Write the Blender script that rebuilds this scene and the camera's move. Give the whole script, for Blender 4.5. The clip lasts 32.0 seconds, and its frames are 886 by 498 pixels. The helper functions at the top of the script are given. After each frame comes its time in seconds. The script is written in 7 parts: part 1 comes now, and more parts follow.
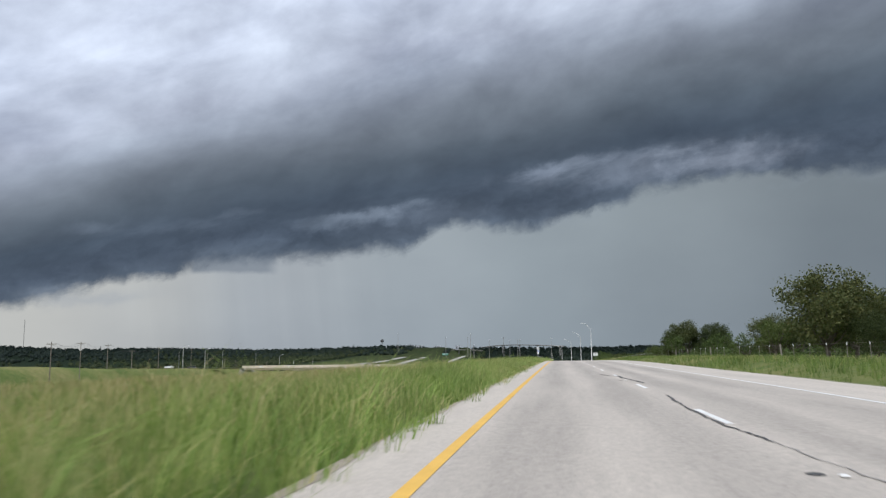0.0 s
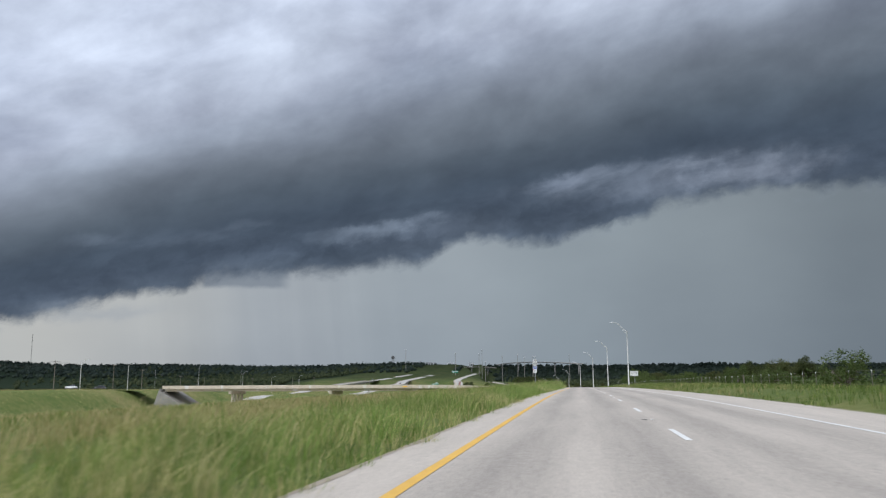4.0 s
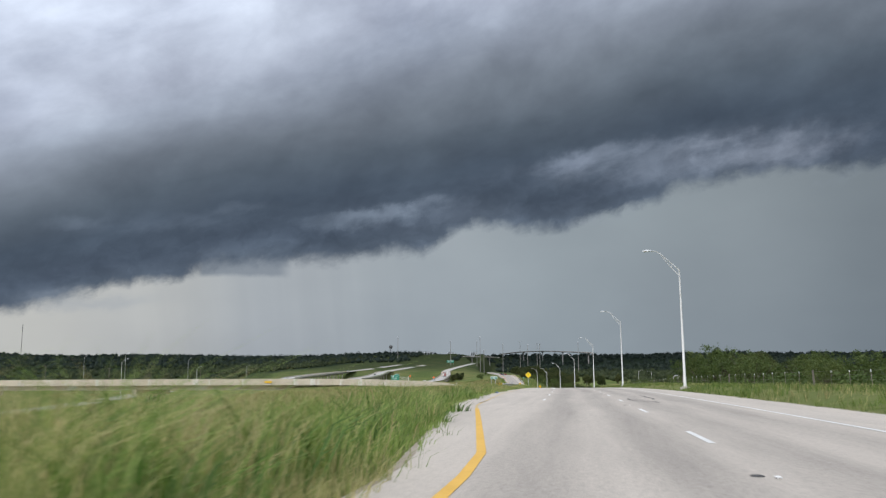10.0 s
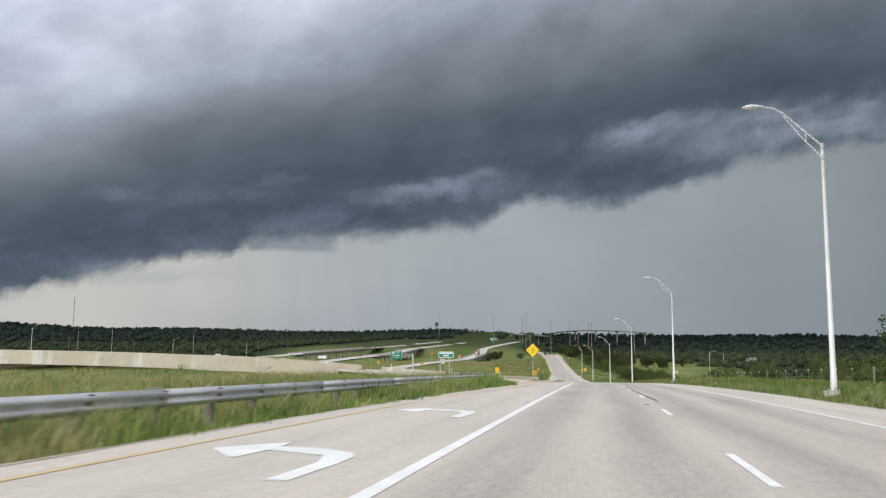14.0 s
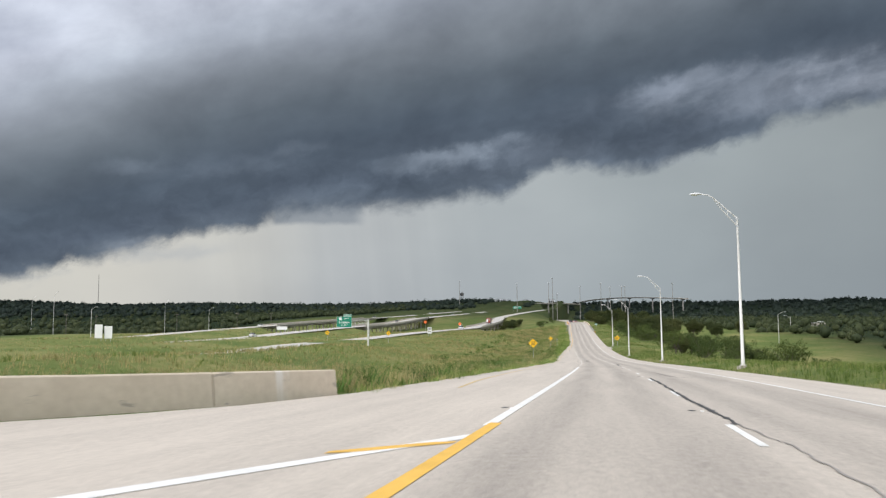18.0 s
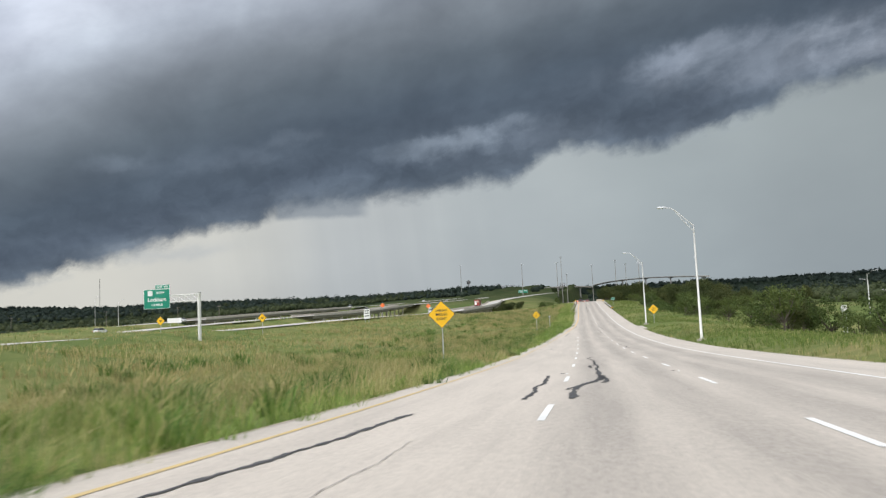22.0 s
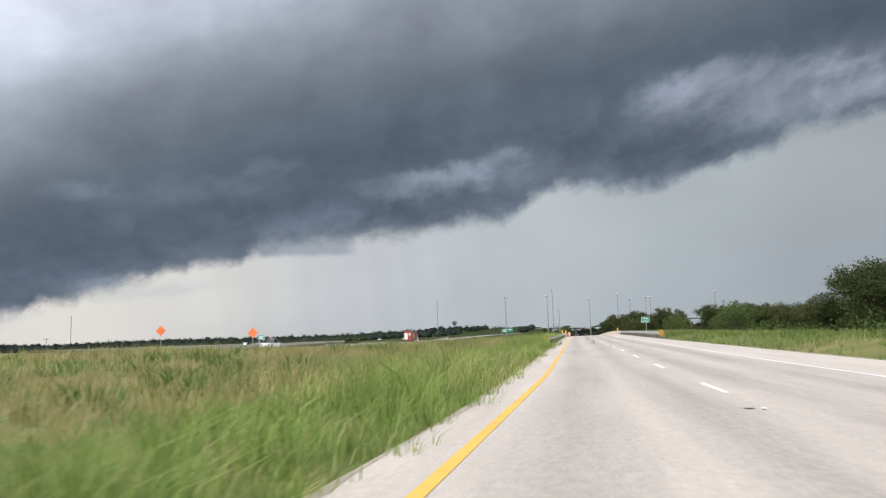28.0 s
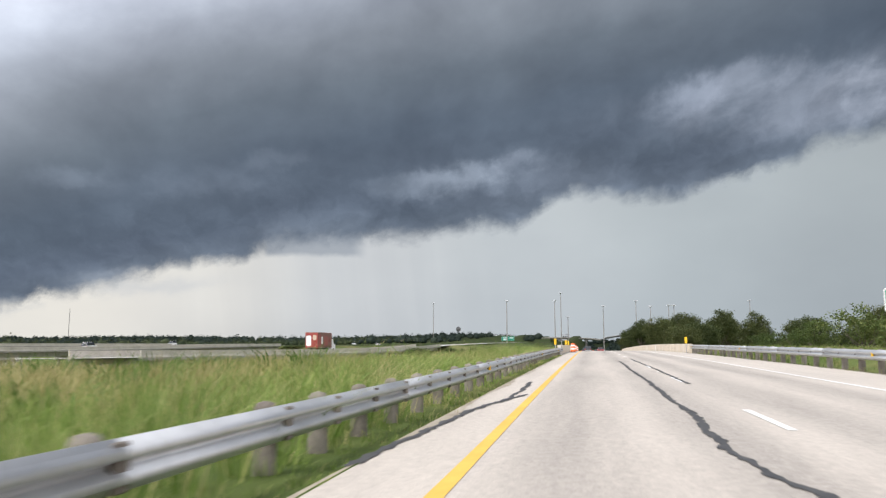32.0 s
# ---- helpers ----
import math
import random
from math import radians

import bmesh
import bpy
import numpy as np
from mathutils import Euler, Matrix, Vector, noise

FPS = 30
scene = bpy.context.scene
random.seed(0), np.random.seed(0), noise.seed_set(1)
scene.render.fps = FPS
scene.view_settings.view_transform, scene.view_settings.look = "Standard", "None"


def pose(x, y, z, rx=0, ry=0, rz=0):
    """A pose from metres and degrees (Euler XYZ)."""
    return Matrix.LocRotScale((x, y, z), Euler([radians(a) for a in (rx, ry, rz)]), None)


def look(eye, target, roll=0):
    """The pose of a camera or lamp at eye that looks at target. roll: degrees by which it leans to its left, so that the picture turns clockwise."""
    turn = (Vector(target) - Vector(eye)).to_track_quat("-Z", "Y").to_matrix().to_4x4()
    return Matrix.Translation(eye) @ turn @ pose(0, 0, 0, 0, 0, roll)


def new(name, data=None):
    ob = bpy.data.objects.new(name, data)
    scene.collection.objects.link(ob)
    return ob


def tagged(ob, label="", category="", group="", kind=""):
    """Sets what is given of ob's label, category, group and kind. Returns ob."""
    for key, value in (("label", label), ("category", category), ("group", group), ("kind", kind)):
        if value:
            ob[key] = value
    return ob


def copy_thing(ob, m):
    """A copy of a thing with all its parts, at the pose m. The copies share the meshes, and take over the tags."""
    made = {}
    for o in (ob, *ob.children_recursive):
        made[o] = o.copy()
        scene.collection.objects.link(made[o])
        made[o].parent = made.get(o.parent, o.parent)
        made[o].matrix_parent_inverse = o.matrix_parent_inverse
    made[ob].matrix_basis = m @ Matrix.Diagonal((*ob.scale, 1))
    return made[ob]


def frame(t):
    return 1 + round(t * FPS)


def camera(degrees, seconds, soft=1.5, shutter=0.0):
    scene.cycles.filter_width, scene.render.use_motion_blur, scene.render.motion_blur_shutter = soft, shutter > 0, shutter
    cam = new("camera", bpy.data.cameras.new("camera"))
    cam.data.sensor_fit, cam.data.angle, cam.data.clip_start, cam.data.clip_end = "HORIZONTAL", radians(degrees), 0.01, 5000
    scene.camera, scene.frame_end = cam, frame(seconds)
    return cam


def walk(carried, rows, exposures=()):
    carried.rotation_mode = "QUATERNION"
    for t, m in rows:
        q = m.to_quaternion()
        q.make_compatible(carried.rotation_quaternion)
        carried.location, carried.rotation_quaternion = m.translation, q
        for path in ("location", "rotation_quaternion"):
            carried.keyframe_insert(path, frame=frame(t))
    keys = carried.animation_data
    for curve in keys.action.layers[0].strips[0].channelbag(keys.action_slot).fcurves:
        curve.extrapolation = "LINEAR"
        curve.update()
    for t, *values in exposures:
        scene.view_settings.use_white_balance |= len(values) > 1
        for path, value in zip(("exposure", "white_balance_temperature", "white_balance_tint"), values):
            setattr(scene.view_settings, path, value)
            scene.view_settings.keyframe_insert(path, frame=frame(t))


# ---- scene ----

# ---------------------------------------------------------------- camera
# seconds, place, heading to the right of +y, tilt, lean (degrees)
ROWS = [
    (0.0, -2.41, -0.0, 1.13, -7.51, 8.29, 0.61), (0.5, -2.17, 13.26, 1.44, -7.13, 8.33, 1.07),
    (1.0, -1.96, 26.51, 1.72, -7.79, 8.26, 1.59), (1.5, -1.78, 39.76, 1.99, -8.08, 9.04, 1.09),
    (2.0, -1.62, 53.0, 2.27, -8.17, 9.53, 0.67), (2.5, -1.5, 66.21, 2.55, -8.43, 9.39, 0.29),
    (4.5, -1.24, 118.87, 3.47, -9.17, 9.55, 0.45), (5.0, -1.22, 131.97, 3.65, -10.31, 9.69, 0.52),
    (5.5, -1.23, 145.05, 3.8, -11.23, 10.11, 0.95), (6.0, -1.25, 158.11, 3.92, -10.78, 10.74, 1.43),
    (6.5, -1.28, 171.15, 4.02, -9.83, 10.89, 1.78), (7.0, -1.29, 184.18, 4.1, -8.64, 10.3, 2.23),
    (7.5, -1.27, 197.19, 4.17, -8.33, 9.76, 1.91), (8.0, -1.21, 210.2, 4.23, -8.43, 9.77, 1.71),
    (8.5, -1.14, 223.2, 4.29, -8.12, 9.99, 2.04), (9.0, -1.08, 236.19, 4.34, -8.09, 10.12, 1.87),
    (9.5, -1.06, 249.17, 4.4, -8.58, 9.78, 1.12), (10.0, -1.08, 262.15, 4.46, -9.41, 8.85, 0.43),
    (10.5, -1.15, 275.11, 4.51, -9.82, 8.77, 0.35), (11.0, -1.24, 288.07, 4.53, -10.18, 8.93, 0.29),
    (11.5, -1.36, 301.03, 4.55, -10.47, 9.02, 0.24), (12.0, -1.51, 313.98, 4.54, -10.75, 8.79, 0.12),
    (12.5, -1.7, 326.92, 4.53, -11.25, 8.55, -0.01), (13.0, -1.96, 339.88, 4.52, -11.59, 8.33, -0.2),
    (13.5, -2.3, 352.86, 4.48, -12.4, 7.87, -0.55), (14.0, -2.73, 365.88, 4.42, -13.16, 7.42, -0.53),
    (14.5, -3.27, 378.95, 4.33, -13.33, 7.23, -0.54), (16.5, -5.98, 431.71, 3.66, -13.95, 6.75, 0.27),
    (17.0, -6.82, 444.99, 3.39, -14.36, 6.4, 0.42), (17.5, -7.73, 458.32, 3.09, -14.81, 6.05, 0.43),
    (18.0, -8.72, 471.69, 2.77, -15.31, 5.56, 0.43), (18.5, -9.79, 485.1, 2.42, -15.67, 5.22, 0.43),
    (19.0, -10.95, 498.56, 2.06, -16.05, 5.06, 0.46), (19.5, -12.19, 512.05, 1.67, -16.27, 5.41, 0.58),
    (20.0, -13.51, 525.59, 1.27, -16.83, 5.15, 0.73), (20.5, -14.89, 539.17, 0.86, -17.03, 4.74, 0.95),
    (21.0, -16.31, 552.77, 0.46, -16.94, 4.36, 1.49), (21.5, -17.77, 566.39, 0.06, -16.29, 4.77, 2.04),
    (22.0, -19.25, 580.01, -0.36, -16.12, 5.03, 2.72), (22.5, -20.76, 593.62, -0.76, -16.35, 4.97, 2.2),
    (23.0, -22.32, 607.2, -1.13, -16.77, 4.7, 1.81), (23.5, -23.93, 620.74, -1.44, -16.49, 5.59, 1.54),
    (24.0, -25.58, 634.24, -1.69, -16.99, 5.34, 1.37), (24.5, -27.26, 647.68, -1.88, -16.67, 6.03, 1.18),
    (26.5, -33.89, 700.87, -1.76, -16.83, 5.88, 0.64), (27.0, -35.51, 714.01, -1.53, -16.28, 6.9, 1.17),
    (27.5, -37.14, 727.1, -1.26, -15.83, 7.84, 1.77), (28.0, -38.78, 740.13, -0.93, -15.71, 7.98, 2.05),
    (28.5, -40.4, 753.1, -0.56, -15.3, 8.96, 2.47), (29.0, -41.99, 766.01, -0.14, -16.07, 8.76, 1.29),
    (29.5, -43.55, 778.88, 0.31, -16.41, 8.77, 0.4), (30.0, -45.09, 791.71, 0.79, -16.35, 9.17, 0.04),
    (30.5, -46.63, 804.49, 1.28, -16.15, 9.34, 0.3), (31.0, -48.17, 817.26, 1.76, -16.06, 9.06, 0.99),
    (31.5, -49.73, 829.99, 2.23, -16.16, 8.91, 0.49), (32.0, -51.28, 842.72, 2.7, -16.62, 8.42, 0.03),
]


def aim(x, y, z, turn, tilt, lean):
    a, e = radians(turn), radians(tilt)
    way = Vector((math.sin(a) * math.cos(e), math.cos(a) * math.cos(e), math.sin(e)))
    eye = Vector((x, y, z))
    return look(eye, eye + way * 100, -lean)


cam = camera(55.72, 32.0, soft=1.3, shutter=0.16)
walk(cam, [(r[0], aim(*r[1:])) for r in ROWS],
     exposures=[(0, 0.34, 5980, 10), (6, 0.22, 5900, 10), (9, 0.28, 5990, 10), (13, 0.42, 6150, 10), (17, 0.42, 6330, 10), (18, 0.58, 6340, 10), (20, 0.62, 6330, 9), (24, 0.68, 6290, 9), (27, 0.74, 6300, 11), (29, 0.9, 6310, 13), (32, 0.94, 6340, 12)])

# ---------------------------------------------------------------- world and sun
world = bpy.data.worlds.new("storm_sky")
scene.world = world
world.use_nodes = True
WT = world.node_tree
WT.nodes.clear()


class Graph:
    """Small helper to write node trees in a few lines."""

    def __init__(self, tree):
        self.tree = tree

    def node(self, kind, **props):
        n = self.tree.nodes.new(kind)
        for key, value in props.items():
            setattr(n, key, value)
        return n

    def put(self, socket, value):
        if isinstance(value, bpy.types.NodeSocket):
            self.tree.links.new(value, socket)
        elif value is not None:
            if socket.type == "RGBA" and len(value) == 3:
                value = (*value, 1.0)
            socket.default_value = value

    def math(self, op, a, b=None, c=None, clamp=False):
        n = self.node("ShaderNodeMath", operation=op, use_clamp=clamp)
        for s, v in zip(n.inputs, (a, b, c)):
            self.put(s, v)
        return n.outputs[0]

    def span(self, value, lo, hi, a=0.0, b=1.0, smooth=False):
        n = self.node("ShaderNodeMapRange", interpolation_type="SMOOTHSTEP" if smooth else "LINEAR")
        for s, v in zip(n.inputs, (value, lo, hi, a, b)):
            self.put(s, v)
        return n.outputs[0]

    def ramp(self, value, stops, mode="LINEAR"):
        n = self.node("ShaderNodeValToRGB")
        n.color_ramp.interpolation = mode
        e = n.color_ramp.elements
        while len(e) < len(stops):
            e.new(0.5)
        for el, (p, c) in zip(e, stops):
            el.position = p
            el.color = (*c, 1.0) if len(c) == 3 else c
        self.put(n.inputs[0], value)
        return n.outputs[0]

    def mix(self, f, a, b, blend="MIX"):
        n = self.node("ShaderNodeMix", data_type="RGBA", blend_type=blend)
        self.put(n.inputs[0], f)
        self.put(n.inputs[6], a)
        self.put(n.inputs[7], b)
        return n.outputs[2]

    def noise(self, vector, scale, detail=4.0, rough=0.55, warp=0.0):
        n = self.node("ShaderNodeTexNoise")
        self.put(n.inputs["Vector"], vector)
        n.inputs["Scale"].default_value = scale
        n.inputs["Detail"].default_value = detail
        n.inputs["Roughness"].default_value = rough
        n.inputs["Distortion"].default_value = warp
        return n.outputs["Fac"]

    def xyz(self, x, y, z):
        n = self.node("ShaderNodeCombineXYZ")
        for s, v in zip(n.inputs, (x, y, z)):
            self.put(s, v)
        return n.outputs[0]

    def split(self, v):
        n = self.node("ShaderNodeSeparateXYZ")
        self.put(n.inputs[0], v)
        return n.outputs


SUN_TURN, SUN_UP = radians(-150), radians(48)   # heading and height of the veiled sun, behind the walk
SKY_GLOW = 0.85                                 # brightness of the overcast behind the storm
CLOUD_EYE = Vector((-8.0, 470.0, 3.0))          # the clouds are laid out by heading and height as seen from here

# lower lip of the shelf cloud, and the height where it opens to the pale deck: heading, height in degrees
LIP = [(-180, 8), (-90, 2), (-52, 2.6), (-46, 3.2), (-41.4, 3.9), (-38.9, 4.6), (-36, 5.3), (-33.5, 6.4), (-30, 7.0), (-27.2, 7.2), (-26.5, 8.3), (-19.9, 8.5), (-16.2, 9.0), (-14.7, 9.3),
       (-10.7, 9.3), (-9.6, 10.1), (-7.6, 11.1), (-6.9, 11.3), (-4.6, 10.9), (-0.8, 10.95), (3.2, 11.7), (5.3, 12.3), (6.7, 13.3), (8.7, 13.55), (12, 13.7), (21, 13.4), (35, 13), (180, 8)]
DECK = [(-180, 20), (-60, 9), (-50, 10.6), (-43, 12.9), (-35, 16.4), (-26, 19.6), (-20.5, 21.6), (-13, 23.3), (-2, 25.0), (10, 26.6), (26, 28), (40, 29), (180, 20)]


def cloud_tone(g, x, y, z):
    """Colour of the storm along a way from CLOUD_EYE: rain curtain, ragged lip, dark roll and the pale deck over it."""
    az = g.math("MULTIPLY", g.math("ARCTAN2", x, y), 57.2958)
    el = g.math("MULTIPLY", g.math("ARCSINE", z), 57.2958)
    lean = g.math("SUBTRACT", el, g.math("MULTIPLY", az, 0.17))

    def table(rows):
        return g.math("MULTIPLY", g.ramp(g.span(az, -180, 180), [((a + 180) / 360, (h / 40,) * 3) for a, h in rows]), 40.0)

    def field(sx, sy, seed, detail=5, rough=0.55, warp=0.0):
        """Noise over heading and height, leaning with the shelf; scales in cycles a degree."""
        return g.noise(g.xyz(g.math("MULTIPLY", az, sx), g.math("MULTIPLY", lean, sy), seed), 1.0, detail, rough, warp)

    lip, top = table(LIP), table(DECK)
    big = field(0.03, 0.08, 1.0, 3, 0.45, 0.1)
    mid = field(0.12, 0.2, 4.0, 5, 0.55, 0.15)
    small = field(0.5, 0.6, 7.0, 6, 0.6, 0.15)
    centre = lambda n, k: g.math("MULTIPLY", g.math("SUBTRACT", n, 0.5), k)
    az_w = g.math("ADD", az, g.math("ADD", centre(mid, 4.0), centre(small, 3.2)))
    el_w = g.math("ADD", el, g.math("ADD", centre(field(0.14, 0.22, 11.0, 5, 0.55), 1.4), centre(field(0.5, 0.65, 17.0, 7, 0.62), 1.5)))

    def billow(a0, e0, wide, high, slope):
        """A soft bank of cloud round one heading and height."""
        da = g.math("SUBTRACT", az_w, a0)
        de = g.math("SUBTRACT", g.math("SUBTRACT", el_w, e0), g.math("MULTIPLY", da, slope))
        r = g.math("ADD", g.math("POWER", g.math("ABSOLUTE", g.math("DIVIDE", da, wide)), 2.0), g.math("POWER", g.math("ABSOLUTE", g.math("DIVIDE", de, high)), 2.0))
        return g.math("EXPONENT", g.math("MULTIPLY", r, -1.0))

    # tattered edge: slow swells, lumps, and thin fringes that hang down
    fringe = g.noise(g.xyz(g.math("MULTIPLY", az_w, 0.8), g.math("MULTIPLY", el_w, 0.7), 27.0), 1.0, 6, 0.62)
    rag = g.math("ADD", g.math("ADD", centre(small, 1.7), centre(mid, 0.8)), centre(fringe, 0.8))
    v = g.math("SUBTRACT", el, g.math("ADD", lip, rag))
    # rain curtain below the shelf
    rain = g.ramp(g.span(az, -60, 40), [(0.0, (0.47, 0.446, 0.38)), (0.1, (0.455, 0.434, 0.375)), (0.22, (0.44, 0.425, 0.378)), (0.30, (0.39, 0.385, 0.357)), (0.38, (0.315, 0.327, 0.328)),
                                        (0.5, (0.274, 0.297, 0.304)), (0.6, (0.236, 0.262, 0.27)), (0.7, (0.201, 0.224, 0.233)), (0.8, (0.15, 0.17, 0.181)), (1.0, (0.126, 0.145, 0.157))], "EASE")
    streak = g.noise(g.xyz(g.math("ADD", g.math("MULTIPLY", az, 0.42), g.math("MULTIPLY", el, 0.05)), g.math("MULTIPLY", el, 0.03), 5.0), 1.0, 3, 0.5)
    shaft = g.math("MULTIPLY", g.span(az, -34, -28, smooth=True), g.span(az, -8, -18, smooth=True))
    rain = g.mix(shaft, rain, g.mix(1.0, rain, g.ramp(streak, [(0.3, (0.955, 0.96, 0.965)), (0.7, (1.04, 1.04, 1.035))]), "MULTIPLY"))
    rain = g.mix(1.0, rain, g.ramp(g.span(el, 0, 14), [(0.0, (0.9, 0.91, 0.93)), (0.35, (1.0, 1.0, 1.0)), (1.0, (1.08, 1.07, 1.05))]), "MULTIPLY")
    veil = g.noise(g.xyz(g.math("MULTIPLY", az, 0.1), g.math("MULTIPLY", el, 0.16), 31.0), 1.0, 4, 0.5)
    rain = g.mix(1.0, rain, g.ramp(veil, [(0.3, (0.95, 0.95, 0.955)), (0.7, (1.05, 1.05, 1.045))]), "MULTIPLY")
    # ragged scud hanging under the lip to the west
    hang = g.math("MULTIPLY", g.span(v, -1.6, 0.1, smooth=True), g.span(field(0.2, 0.5, 9.0, 6, 0.6, 0.2), 0.47, 0.66, smooth=True))
    rain = g.mix(g.math("MULTIPLY", hang, 0.45), rain, (0.22, 0.245, 0.27))
    rain = g.mix(g.math("MULTIPLY", billow(-33.5, 5.3, 3.2, 0.45, 0.12), 0.35), rain, (0.27, 0.29, 0.31))
    # the pale tag of cloud with a flat foot and a blunt western end
    tag = g.math("MULTIPLY", g.math("MULTIPLY", g.span(az, -27.0, -26.6, smooth=True), g.span(az, -20.4, -21.6, smooth=True)), g.span(g.math("ADD", g.math("SUBTRACT", el, 7.3), centre(small, 0.6)), -0.3, 0.15, smooth=True))
    rain = g.mix(g.math("MULTIPLY", tag, 0.85), rain, (0.185, 0.205, 0.225))
    # cloud body: from the lip to where the deck opens
    q = g.math("DIVIDE", g.math("SUBTRACT", el, lip), g.math("SUBTRACT", top, lip))
    q = g.math("ADD", q, g.math("ADD", centre(big, 0.35), centre(mid, 0.1)))
    body = g.ramp(g.span(q, 0, 2), [(0.0, (0.078, 0.097, 0.123)), (0.07, (0.06, 0.076, 0.1)), (0.2, (0.059, 0.076, 0.098)), (0.32, (0.081, 0.098, 0.117)), (0.42, (0.132, 0.149, 0.17)),
                                    (0.5, (0.198, 0.217, 0.248)), (0.58, (0.29, 0.314, 0.36)), (0.68, (0.39, 0.413, 0.47)), (1.0, (0.52, 0.55, 0.62))])
    # pale billows just over the lip
    soft = g.span(field(0.2, 0.34, 14.0, 6, 0.58, 0.2), 0.34, 0.66, 0.5, 1.1, smooth=True)
    for a0, e0, wide, high, slope, weight, tone in ((6.5, 15.3, 9.5, 1.7, 0.05, 0.5, (0.19, 0.215, 0.255)), (-9.3, 11.8, 4.2, 1.2, 0.12, 0.35, (0.135, 0.16, 0.195)),
                                                   (-15.2, 11.6, 4.6, 0.7, 0.1, 0.4, (0.16, 0.19, 0.228)), (-13.8, 12.0, 2.8, 0.6, 0.1, 0.32, (0.27, 0.31, 0.365)), (-10.8, 12.4, 1.6, 0.6, 0.2, 0.3, (0.2, 0.23, 0.275)),
                                                   (-0.7, 15.7, 2.4, 1.0, 0.1, 0.42, (0.27, 0.305, 0.365)), (3.2, 16.3, 3.8, 0.8, 0.1, 0.3, (0.25, 0.28, 0.33)), (9.0, 15.9, 2.5, 0.7, 0.15, 0.3, (0.27, 0.295, 0.34)), (14.0, 15.2, 5.0, 1.4, 0.05, 0.5, (0.27, 0.295, 0.34)),
                                                   (-24, 8.8, 3.4, 0.5, 0.06, 0.3, (0.12, 0.14, 0.165)), (-35.5, 5.8, 3.0, 0.55, 0.15, 0.5, (0.15, 0.17, 0.195)),
                                                   (-36.4, 10.6, 2.2, 0.6, 0.1, 0.35, (0.16, 0.19, 0.23)), (-30.0, 10.8, 5.0, 1.0, 0.1, 0.3, (0.12, 0.144, 0.178)), (-25.0, 12.2, 2.5, 0.5, 0.12, 0.25, (0.14, 0.165, 0.2)),
                                                   (-20.0, 13.0, 4.5, 0.5, 0.12, 0.3, (0.045, 0.058, 0.077)), (-18.0, 9.9, 3.0, 0.5, 0.1, 0.4, (0.042, 0.055, 0.073)), (-12.5, 13.6, 4.0, 0.5, 0.15, 0.4, (0.045, 0.058, 0.077)),
                                                   (-4.0, 13.2, 5.0, 0.9, 0.1, 0.45, (0.048, 0.062, 0.08)), (-2.0, 17.3, 5.0, 0.6, 0.12, 0.35, (0.055, 0.069, 0.086)), (-31.0, 8.6, 4.0, 0.6, 0.12, 0.35, (0.045, 0.059, 0.078))):
        body = g.mix(g.math("MULTIPLY", g.span(g.math("MULTIPLY", billow(a0, e0, wide, high, slope), soft), 0.06, 0.85, smooth=True), weight, clamp=True), body, tone)
    mott = field(0.14, 0.2, 21.0, 6, 0.55, 0.15)
    body = g.mix(1.0, body, g.ramp(mott, [(0.28, (0.8, 0.8, 0.81)), (0.5, (1.0, 1.0, 1.0)), (0.72, (1.22, 1.22, 1.21))]), "MULTIPLY")
    # wide soft folds of the pale deck
    fold = field(0.055, 0.11, 41.0, 5, 0.55, 0.4)
    body = g.mix(g.span(q, 0.7, 1.2, smooth=True), body, g.mix(1.0, body, g.ramp(fold, [(0.3, (0.74, 0.75, 0.78)), (0.5, (1.0, 1.0, 1.0)), (0.7, (1.16, 1.16, 1.14))]), "MULTIPLY"))
    # finer puffs near the lip, fading upward into the smooth roll
    puff = g.node("ShaderNodeTexNoise", noise_dimensions="2D")
    flat = g.xyz(g.math("MULTIPLY", az_w, 0.5), g.math("MULTIPLY", g.math("SUBTRACT", el_w, g.math("MULTIPLY", az_w, 0.15)), 0.8), 0.0)
    g.put(puff.inputs["Vector"], flat)
    puff.inputs["Scale"].default_value, puff.inputs["Detail"].default_value, puff.inputs["Roughness"].default_value = 1.0, 6.0, 0.55
    lobe = g.node("ShaderNodeTexVoronoi", feature="SMOOTH_F1")
    g.put(lobe.inputs["Vector"], flat)
    lobe.inputs["Scale"].default_value, lobe.inputs["Smoothness"].default_value = 0.7, 0.7
    heap = g.math("ADD", g.math("MULTIPLY", puff.outputs["Fac"], 0.75), g.math("MULTIPLY", g.math("SUBTRACT", 0.75, lobe.outputs["Distance"]), 0.3))
    near = g.span(v, 6.0, 1.0, 0.1, 1.0, smooth=True)
    body = g.mix(near, body, g.mix(1.0, body, g.ramp(heap, [(0.3, (0.84, 0.845, 0.85)), (0.48, (1.0, 1.0, 1.0)), (0.66, (1.2, 1.19, 1.18))]), "MULTIPLY"))
    edge = g.span(field(0.16, 0.2, 51.0, 3, 0.5), 0.35, 0.65, -0.35, -1.1)
    return az, el, g.mix(g.span(v, edge, 0.5, smooth=True), rain, body)


